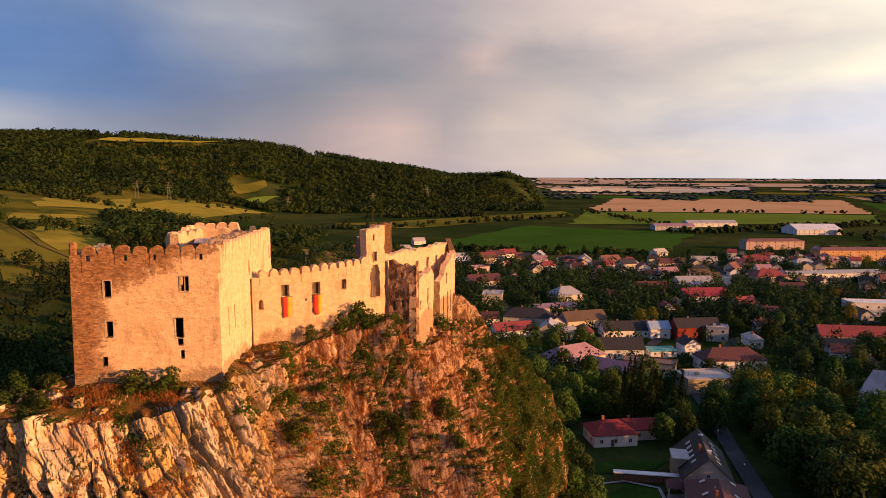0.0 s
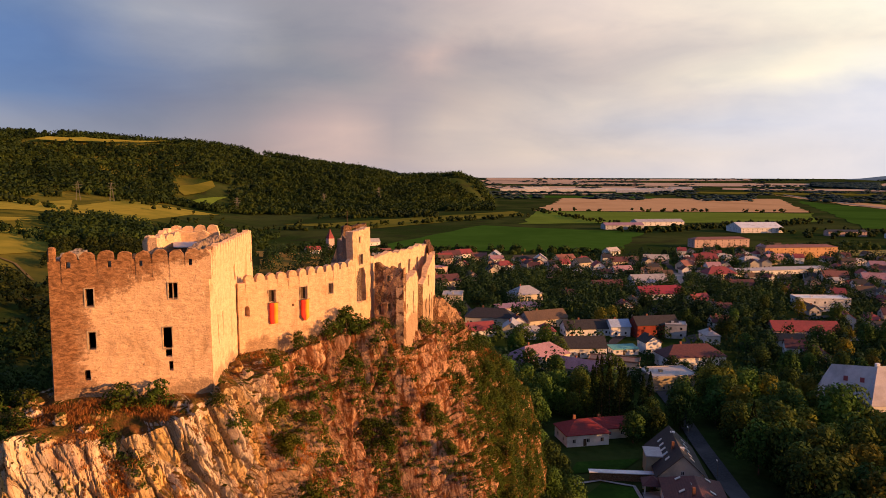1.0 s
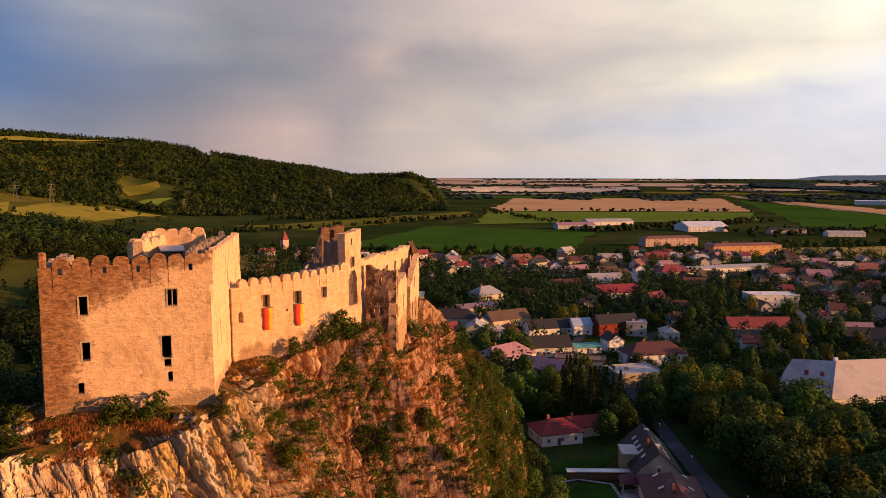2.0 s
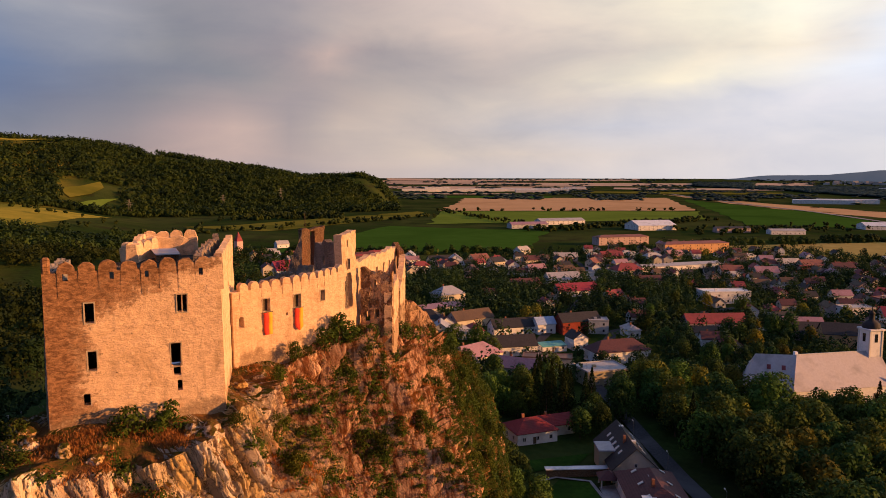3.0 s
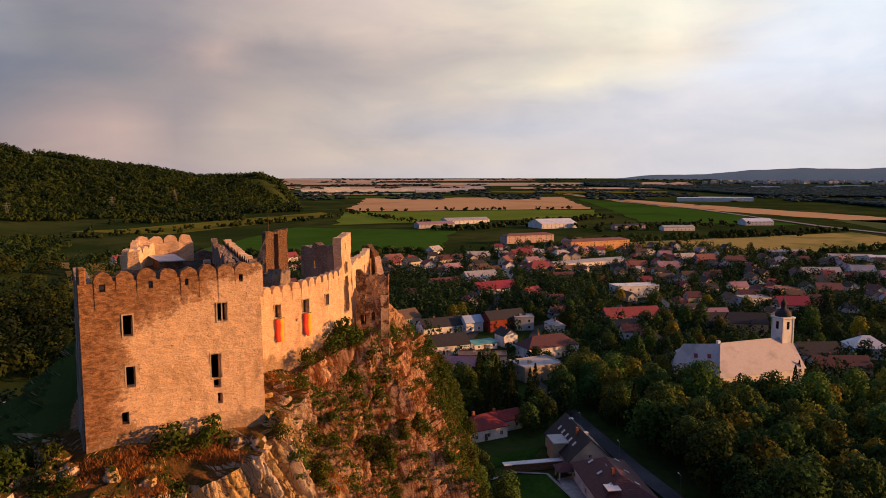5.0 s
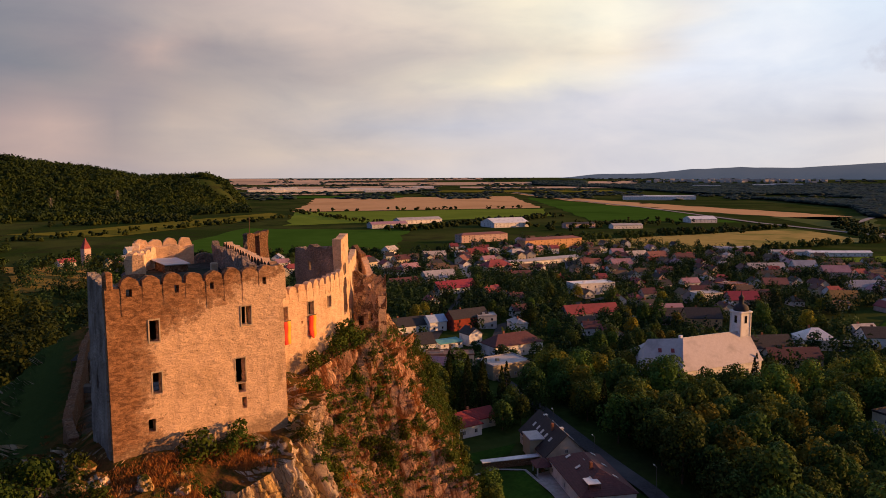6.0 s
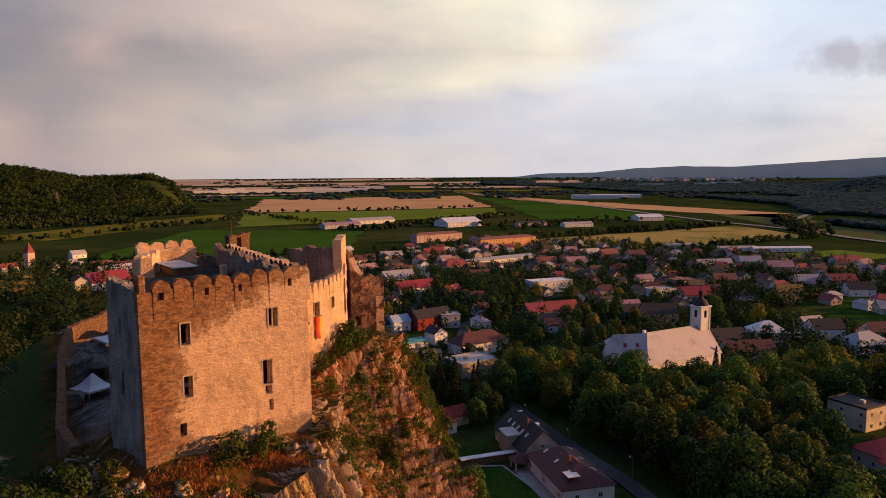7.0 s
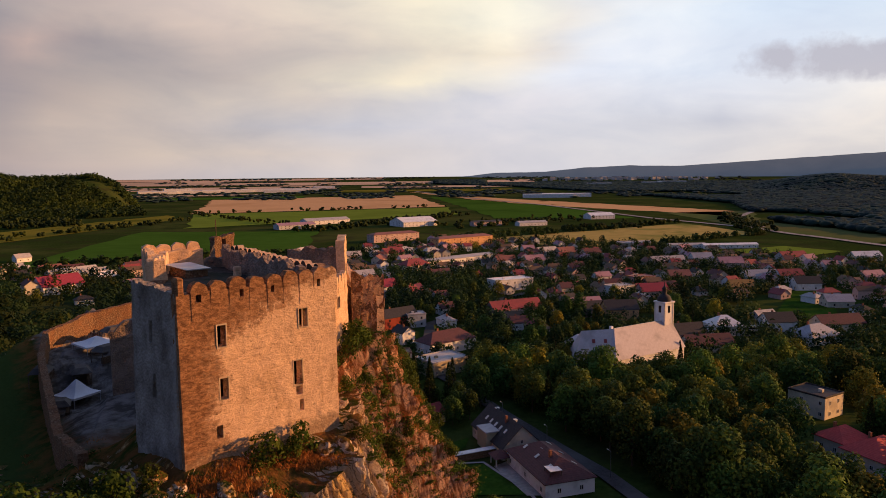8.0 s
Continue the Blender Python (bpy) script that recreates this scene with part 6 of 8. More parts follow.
house_at(524.2, 680.5, -8, 66, 16, 9, "hip", "orange", "pinkw")
house_at(533.4, 574.2, -8, 78, 16, 10, "hip", "orange", "orange")
house_at(717.4, 851.3, -12, 62, 44, 7, "gable", "white", "white")
house_at(657.8, 1004.2, -8, 80, 26, 6, "gable", "pale", "white")
house_at(561.7, 950.2, -10, 60, 22, 6, "gable", "pink", "pale")
house_at(193.0, 638.3, 10, 18, 11, 3.8, "gable", "maroon", "white")
house_at(210.1, 653.3, 10, 16, 11, 3.8, "gable", "red", "white")
house_at(215.0, 620.4, -15, 14, 10, 3.8, "gable", "orange", "cream")
house_at(228.0, 613.6, 60, 13, 10, 6.5, "gable", "grey", "white")
house_at(215.1, 557.9, 5, 16, 10, 3.6, "hip", "red", "white")
house_at(253.9, 599.6, 0, 26, 9, 3.6, "gable", "dark", "cream")
house_at(260.5, 583.2, 70, 14, 11, 5.5, "gable", "pale", "white")
house_at(285.4, 586.3, 8, 18, 11, 4.4, "gable", "orange", "cream")
house_at(238.2, 508.0, 60, 14, 11, 5, "gable", "maroon", "pinkw")
house_at(286.0, 554.8, 15, 14, 10, 5, "gable", "dark", "cream")
house_at(288.4, 529.5, 70, 16, 10, 5, "gable", "red", "white")
house_at(324.0, 558.5, 0, 16, 10, 4.4, "gable", "maroon", "cream")
house_at(296.0, 505.2, 0, 16, 10, 4, "gable", "pink", "white")
house_at(245.1, 439.2, -4, 22, 10, 3.8, "gable", "maroon", "cream")
house_at(363.1, 637.8, 20, 16, 10, 4, "gable", "pale", "white")
house_at(369.5, 569.3, -20, 22, 10, 4, "gable", "pale", "pinkw")
house_at(334.6, 342.3, -20, 30, 13, 7.2, "flat", "white", "white")
house_at(267.2, 284.6, -20, 32, 11, 4.2, "gable", "red", "pinkw")
house_at(361.8, 272.6, -20, 18, 11, 6.5, "flat", "pale", "white")
house_at(408.6, 282.6, -20, 18, 11, 6.5, "flat", "orange", "pinkw")
house_at(295.8, 232.7, -40, 18, 12, 6, "gable", "dark", "orange")
house_at(297.1, 247.6, -30, 22, 11, 4, "gable", "dark", "pinkw")
house_at(305.1, 262.1, -30, 20, 10, 3.6, "gable", "pink", "cream")
house_at(368.7, 252.1, -35, 18, 12, 5, "gable", "magenta", "pinkw")
house_at(520.0, 424.8, -15, 20, 12, 5, "gable", "orange", "cream")
house_at(511.8, 441.4, -15, 22, 12, 4.6, "gable", "pale", "cream")
house_at(452.2, 411.6, -25, 18, 11, 4.6, "gable", "pink", "pale")
house_at(432.5, 428.6, -25, 18, 11, 4.6, "gable", "orange", "cream")
house_at(530.7, 403.0, -20, 18, 11, 4.6, "gable", "maroon", "cream")
house_at(298.3, 175.1, -40, 15, 13, 4.6, "hip", "white", "white")
house_at(331.8, 168.2, -25, 12, 9, 4.5, "gable", "pale", "white")
house_at(324.0, 158.3, -40, 15, 11, 5, "gable", "dark", "white")
house_at(259.6, 166.4, -35, 22, 10, 3.6, "gable", "maroon", "cream")
house_at(309.4, 136.3, -20, 20, 14, 3.6, "hip", "grey", "white")
house_at(272.4, 183.4, -30, 18, 12, 3.6, "gable", "dark", "white")
house_at(341.0, 135.4, -35, 24, 11, 4.6, "gable", "maroon", "cream")
house_at(425.4, 217.8, -45, 16, 11, 4.5, "gable", "yellow", "yellow")
house_at(483.1, 226.5, -40, 26, 11, 4.5, "gable", "grey", "white")
house_at(496.3, 211.2, -40, 18, 11, 5, "gable", "red", "white")
house_at(465.1, 189.6, -45, 17, 11, 5, "gable", "dark", "white")
house_at(527.7, 268.3, -40, 20, 12, 6.5, "gable", "pink", "pinkw")
house_at(546.9, 301.2, -40, 18, 12, 6, "gable", "grey", "white")
house_at(520.8, 319.6, -35, 30, 11, 4.5, "gable", "pale", "cream")
house_at(444.3, 271.4, -40, 16, 11, 4.5, "gable", "orange", "orange")
house_at(616.1, 249.4, -30, 26, 12, 5, "gable", "red", "pale")
house_at(669.2, 204.5, -40, 26, 11, 4, "gable", "white", "white")
house_at(534.3, 167.2, -30, 18, 11, 4, "gable", "pink", "cream")
house_at(412.9, 155.6, -45, 16, 10, 3.6, "gable", "grey", "cream")
house_at(643.9, 422.4, -40, 36, 12, 4.5, "gable", "pale", "cream")
house_at(696.0, 338.8, -40, 60, 10, 3.6, "gable", "white", "white")
house_at(668.3, 372.6, -40, 40, 10, 3.6, "gable", "pale", "white")
house_at(787.4, 760.1, -20, 50, 14, 6, "gable", "dark", "pinkw")
house_at(830.6, 704.6, -25, 48, 16, 5, "gable", "pale", "white")
house_at(1036.1, 712.3, -30, 46, 30, 6, "gable", "white", "white")
house_at(120.3, 565.7, 10, 34, 14, 5, "gable", "pale", "white")
house_at(95.5, 515.5, 10, 26, 16, 5, "gable", "magenta", "white")
house_at(126.5, 635.8, 0, 16, 11, 4.5, "gable", "orange", "cream")
house_at(140.7, 628.5, 0, 16, 11, 4.5, "gable", "maroon", "white")
house_at(145.3, 593.1, 0, 18, 11, 3.8, "gable", "pale", "cream")
house_at(174.7, 603.2, 0, 16, 11, 4.5, "gable", "red", "white")
house_at(111.3, 675.8, 0, 14, 11, 4.5, "gable", "pale", "white")


def build_manor():
    """The two long houses and the red one by the street at the foot of the crag."""
    house_at(95.4, 134.4, 63, 23, 13.5, 3.7, "hip", "maroon", "white", 0.58, 3, label="long white house with a dark red hipped roof and skylights")
    house_at(105.2, 157.0, 65, 21, 12, 3.4, "gable", "dark", "cream", 0.92, 5, label="long house under a steep dark slate roof with skylights")
    dorm = thing("dormer_annex", "boxy roof dormer with a grey sheet roof on the slate house", "dormer", (100.6, 158.6, 2.8), 65)
    part("wall", box_bm(-3.0, 3.0, -1.2, 3.0, 0, 5.2), WALL_MAT["ochre"], dorm)
    part("roof", ring_bm([(-3.4, -1.6), (3.4, -1.6), (3.4, 3.2), (-3.4, 3.2)], 5.203, 5.5, 0.98), ROOF_MAT["grey"], dorm, "pale grey sheet roof")
    for x, y, z in ((93.4, 131.0, 7.6), (95.8, 136.4, 7.8), (104.0, 152.5, 9.4), (108.0, 162.5, 9.6)):
        st = thing("chimney_stack", "white rendered chimney stack standing on a house roof", "chimney", (x, y, z), 63)
        part("stack", box_bm(-0.45, 0.45, -0.45, 0.45, -2.4, 1.7), WALL_MAT["white"], st)
        part("cap", box_bm(-0.6, 0.6, -0.6, 0.6, 1.703, 1.9), FRAME, st)
    house_at(93.5, 186.5, -5, 13, 10, 3.4, "hip", "crimson", "white", 0.6, label="small white house with a bright red hipped roof")
    house_at(102.5, 188.5, -5, 12, 7, 3.2, "gable", "crimson", "cream", 0.6)
    house_at(167.0, 85.5, -20, 11, 9, 4.0, "hip", "scarlet", "cream", 0.7, label="cream house with a bright red hipped roof")
    house_at(161.5, 75.0, -20, 14, 12, 4.0, "hip", "scarlet", "cream", 0.7, label="cream house with a large bright red hipped roof")
    house_at(197.7, 101.8, 76.5, 12.6, 10.4, 7.0, "flat", "dark", "bright_cream", label="two-storey cream block with a flat dark roof")


build_manor()
HOUSES += [(185, 172, 14), (205, 168, 14), (196, 189, 10)]


def build_church():
    """A long hipped nave with its tower at the east end and a choir wing set at an angle."""
    ch = thing("church", "white village church with a pale metal roof and a domed tower", "church", (215.4, 164.0, 2.0), -13)
    white, metal = WALL_MAT["white"], ROOF_MAT["church"]
    part("nave_wall", box_bm(-35.6, 2.2, -7.6, 7.6, -2, 9.5), white, ch)
    bm = bmesh.new()
    lo = [bm.verts.new(p) for p in ((-36.2, -8.1, 9.3), (2.6, -8.1, 9.3), (2.6, 8.1, 9.3), (-36.2, 8.1, 9.3))]
    r0, r1 = bm.verts.new((-29.3, 0, 19.3)), bm.verts.new((2.6, 0, 19.3))
    for f in ((lo[0], lo[1], r1, r0), (lo[2], lo[3], r0, r1), (lo[3], lo[0], r0), (lo[1], lo[2], r1), (lo[3], lo[2], lo[1], lo[0])):
        bm.faces.new(f)
    part("nave_roof", bm, metal, ch)
    part("ridge_cap", box_bm(-29.3, 2.6, -0.15, 0.15, 19.25, 19.42), FRAME, ch)
    wing = pose(-29.3, 0, 0, 0, 0, 148)
    part("choir_wall", box_bm(0, 15.6, -6.9, 6.9, -2, 9.5), white, ch).matrix_local = wing
    bm = bmesh.new()
    lo = [bm.verts.new(p) for p in ((0, -7.4, 9.32), (16.2, -7.4, 9.32), (16.2, 7.4, 9.32), (0, 7.4, 9.32))]
    r0, r1 = bm.verts.new((0, 0, 19.2)), bm.verts.new((12.5, 0, 18.6))
    for f in ((lo[0], lo[1], r1, r0), (lo[2], lo[3], r0, r1), (lo[1], lo[2], r1), (lo[3], lo[0], r0), (lo[3], lo[2], lo[1], lo[0])):
        bm.faces.new(f)
    bmesh.ops.recalc_face_normals(bm, faces=bm.faces[:])
    roof = part("choir_roof", bm, metal, ch)
    roof.matrix_local = wing
    for x in (4.0, 8.5):
        part("skylight", box_bm(-0.6, 0.6, -0.8, 0.8, 0, 0.12), ROOF_MAT["red"], roof, "red roof hatch").matrix_local = pose(x, 3.0, 15.2, -53, 0, 0)
    tw = part("tower", box_bm(-2.5, 2.5, -1.5, 3.5, -2, 26.3, bevel=0.12), white, ch)
    for sx in (-2.4, 2.4):
        for sy in (-1.4, 3.4):
            part("corner_strip", box_bm(sx - 0.28, sx + 0.28, sy - 0.28, sy + 0.28, -2, 26.3), FRAME, tw)
    part("cornice", box_bm(-3.05, 3.05, -2.05, 4.05, 26.3, 26.95, bevel=0.12), white, tw)
    bm = bmesh.new()
    rings = [(2.8, 26.95), (2.85, 27.5), (2.6, 28.5), (1.9, 29.3), (0.95, 29.7), (0.85, 31.5), (1.1, 31.8), (0.75, 32.4), (0.25, 33.0), (0.07, 34.6)]
    prev = None
    for r, z in rings:
        cur = [bm.verts.new((r * math.cos(t * math.pi / 8), 1 + r * math.sin(t * math.pi / 8), z)) for t in range(16)]
        if prev:
            for i in range(16):
                bm.faces.new((prev[i], prev[(i + 1) % 16], cur[(i + 1) % 16], cur[i]))
        prev = cur
    part("dome", bm, ROOF_MAT["dark"], tw, "dark sheet-metal onion dome", True)
    for m in (pose(0, -1.5, 22.4), pose(2.5, 1, 22.4, 0, 0, 90), pose(-2.5, 1, 22.4, 0, 0, -90)):
        part_mesh("belfry_window", WIN_MESH_BELFRY, tw, m=m)
    for k in range(5):
        add_window(ch, pose(-31 + 6.5 * k, -7.6, 3.5), 1.4, 3.6)
    part("chimney", box_bm(-26.5, -25.4, 4.2, 5.3, 12, 19.0), white, ch)
    an = thing("parish_annex", "low white annex with a pale metal roof behind the church", "building", (196.0, 189.0, 2.0), -35)
    part("wall", box_bm(-9, 9, -5, 5, -1, 8.0), white, an)
    part("roof", ring_bm([(-9.5, -5.5), (9.5, -5.5), (9.5, 5.5), (-9.5, 5.5)], 8.003, 12.5, 0.35), metal, an)


_bm = box_bm(-0.6, 0.6, -0.06, 0.1, 0, 2.8)
WIN_MESH_BELFRY = bpy.data.meshes.new("belfry_window")
_bm.to_mesh(WIN_MESH_BELFRY)
_bm.free()
WIN_MESH_BELFRY.materials.append(GLASS)
build_church()


# ---------------------------------------------------------------- the rest of the village
def near_line(x, y, pts, d):
    p = Vector((x, y))
    for a, b in zip(pts, pts[1:]):
        a, b = Vector(a), Vector(b)
        t = max(0, min(1, (p - a).dot(b - a) / max(1e-6, (b - a).length_squared)))
        if (p - a.lerp(b, t)).length < d:
            return True
    return False


def on_crag(x, y):
    return ((x - 5) / 72) ** 2 + ((y - 145) / 92) ** 2 < 1.0


def free(x, y, r, street=6.0):
    if on_crag(x, y) or near_line(x, y, STREET, street) or near_line(x, y, LANE, street) or near_line(x, y, BROAD, street):
        return False
    return all((x - a) ** 2 + (y - b) ** 2 > (r + c * 0.8) ** 2 for a, b, c in HOUSES)


def town_limit(az):
    return float(np.interp(az, [4, 10, 20, 30, 42, 52, 62, 72, 80], [600, 620, 640, 690, 860, 800, 720, 640, 560]))


def build_village():
    rnd = random.Random(21)
    roofs = ["maroon", "dark", "red", "brown", "dark", "pink", "maroon", "pale", "dark", "rust", "red"]
    walls = ["white", "cream", "white", "pinkw", "pale"]
    protos = []
    for k in range(16):
        rc, wc = roofs[k % len(roofs)], walls[k % len(walls)]
        L, W, h = rnd.uniform(8, 12.5), rnd.uniform(6.6, 8.4), rnd.choice((2.9, 3.2, 3.8, 5.4))
        roof = "hip" if k % 5 == 2 else "gable"
        protos.append((L, W, h, roof, rc, wc, []))
    made = 0
    for _ in range(16000):
        if made >= 270:
            break
        az, r = rnd.uniform(8, 80), math.sqrt(rnd.uniform(330 ** 2, 880 ** 2))
        if r > town_limit(az) or (az > 44 and r < 300) or (az < 15 and r < 480):
            continue
        x, y = r * math.sin(radians(az)), r * math.cos(radians(az))
        if 375 < r < 570 and 12 < az < 41 and rnd.random() < 0.88:
            continue
        if not free(x, y, 5.2) or (250 < x < 395 and 80 < y < 230):
            continue
        p = protos[rnd.randrange(16)]
        turn = -az * 0.5 + rnd.choice((0, 90)) + rnd.uniform(-12, 12)
        if not p[6]:
            p[6].append(house_at(x, y, turn, *p[:6]))
        else:
            copy_thing(p[6][0], pose(x, y, float(height(x, y)) + 0.2, 0, 0, turn))
            HOUSES.append((x, y, p[0] / 2))
        made += 1


build_village()


def build_trees():
    rnd = random.Random(5)
    n = 0
    shrubs = []
    # the wood east of the street
    for _ in range(9000):
        if n >= 235:
            break
        x, y = rnd.uniform(100, 262), rnd.uniform(40, 232)
        az, r = math.degrees(math.atan2(x, y)), math.hypot(x, y)
        if not (36 < az < 76 and 112 < r < 262) or near_line(x, y, STREET, 9.5) or not free(x, y, 3.0, 9.5):
            continue
        if view_gap(x, y):
            continue
        if any((x - a) ** 2 + (y - b) ** 2 < 5.6 ** 2 for a, b in WOOD):
            continue
        WOOD.append((x, y))
        k = rnd.random()
        i = 3 if k < (0.08 if r < 165 else 0.34) else rnd.randrange(3)
        if k > 0.93:
            put_tree("fir", rnd.randrange(2), x, y, None, rnd.uniform(0, 360), rnd.uniform(0.8, 1.1))
        else:
            put_tree("oak", i, x, y, None, rnd.uniform(0, 360), rnd.uniform(0.72, 1.12))
        n += 1
    for x, y, s in ((238, 122, 1.1), (228, 133, 1.0), (246, 110, 1.0), (215, 92, 1.0), (228, 99, 1.1), (204, 74, 0.9)):
        put_tree("willow", 0, x, y, None, rnd.uniform(0, 360), s)
    for k in range(13):      # the row of trees before the church
        put_tree("oak", (0, 2, 3, 1)[k % 4], 165 + 3.6 * k, 157.5 - 1.15 * k + rnd.uniform(-2, 2), None, rnd.uniform(0, 360), rnd.uniform(0.6, 0.8))
    # firs and garden trees at the foot of the crag
    for x, y, s in ((106, 197, 1.15), (110.5, 194, 1.25), (114.5, 198, 1.2), (117.5, 192, 1.1), (121, 193.5, 1.15), (107, 204, 1.1), (112, 203, 1.25), (118, 201, 1.0), (122, 226, 1.0), (128, 232, 0.9), (117, 220, 1.1), (112, 214, 1.0), (126, 219, 0.8), (214, 157, 0.9)):
        put_tree("fir", 0, x, y, None, rnd.uniform(0, 360), s)
    for _ in range(95):
        x, y = rnd.uniform(70, 135), rnd.uniform(165, 300)
        if free(x, y, 2.5, 8.0) and not on_crag(x - 8, y) and not (78 < x < 114 and y < 200):
            put_tree("oak", rnd.randrange(3), x, y, None, rnd.uniform(0, 360), rnd.uniform(0.5, 0.9))
    for x, y, s in ((74, 176, 0.6), (70, 170, 0.6), (107, 180, 0.6), (113, 184, 0.7), (68, 162, 0.5), (87, 219, 0.8), (83, 206, 0.75), (99, 217, 0.85), (92, 211, 0.8), (80, 196, 0.6), (88, 230, 0.8), (127, 186, 0.7), (131, 190, 0.8), (136, 198, 0.85)):
        put_tree("oak", rnd.randrange(3), x, y, None, rnd.uniform(0, 360), s)
    # dark trees along the eastern foot of the crag
    for k in range(11, 19):
        for _ in range(3):
            f, off = rnd.random(), rnd.uniform(-3.0, 5.0)
            a, b = Vector(LOW[k]), Vector(LOW[k + 1])
            p = a.lerp(b, f) + Vector((0.8, -0.5)) * off
            put_tree("oak", rnd.randrange(3), p.x, p.y, None, rnd.uniform(0, 360), rnd.uniform(0.4, 0.75))
    # tall trees among the nearer gardens
    n = 0
    for _ in range(2000):
        if n >= 48:
            break
        x, y = rnd.uniform(170, 350), rnd.uniform(170, 340)
        if free(x, y, 3.0, 6.0) and not view_gap(x, y) and not (x < 230 and y < 200):
            put_tree("oak", 3 if rnd.random() < 0.3 else rnd.randrange(3), x, y, None, rnd.uniform(0, 360), rnd.uniform(0.55, 0.85))
            n += 1
    # between the houses
    n = 0
    for _ in range(34000):
        if n >= 1750:
            break
        az, r = rnd.uniform(2, 80), math.sqrt(rnd.uniform(235 ** 2, 900 ** 2))
        x, y = r * math.sin(radians(az)), r * math.cos(radians(az))
        if r > town_limit(az) + 8 or not free(x, y, 1.5, 5.0) or (345 < x < 470 and 140 < y < 200):
            continue
        if n < 300:
            put_tree("far", 3 if rnd.random() < 0.08 else rnd.randrange(3), x, y, None, rnd.uniform(0, 360), rnd.uniform(0.6, 1.25))
        else:
            shrubs.append((x, y, rnd.uniform(2.2, 5.4), rnd.uniform(4.5, 11.5)))
        n += 1
    for _ in range(700):      # belt of tall garden trees through the middle of the village
        az, r = radians(rnd.uniform(12, 42)), rnd.uniform(380, 565)
        x, y = r * math.sin(az), r * math.cos(az)
        if free(x, y, 2.0, 5.0):
            shrubs.append((x, y, rnd.uniform(3, 5.5), rnd.uniform(6, 11)))
    for _ in range(1500):      # gardens of the eastern village
        az, r = radians(rnd.uniform(43, 80)), math.sqrt(rnd.uniform(290 ** 2, 690 ** 2))
        x, y = r * math.sin(az), r * math.cos(az)
        if free(x, y, 1.5, 5.0) and not view_gap(x, y) and not (345 < x < 490 and 140 < y < 200) and not (535 < x < 610 and 200 < y < 245):
            shrubs.append((x, y, rnd.uniform(2.2, 4.4), rnd.uniform(4, 9)))
    leafy("garden_shrubs", "hedges and shrubs in the village gardens", shrubs, LEAF_GARDEN, "shrubs", 84, 1.15, 6)


WOOD = []


def view_gap(x, y):
    """Open ground before the church, the cream block and the red-roofed house."""
    for cx, cy, dx, dy, length, half in ((196, 168, -0.87, -0.5, 10, 16), (205, 166, 0.8, -0.6, 46, 15), (196, 101, -0.96, -0.27, 34, 13), (197, 99, 0.8, -0.6, 80, 14), (156, 80, -0.96, -0.25, 34, 15)):
        s, w = (x - cx) * dx + (y - cy) * dy, abs((x - cx) * -dy + (y - cy) * dx)
        if -14 < s < length and w < half:
            return True
    return False


build_trees()


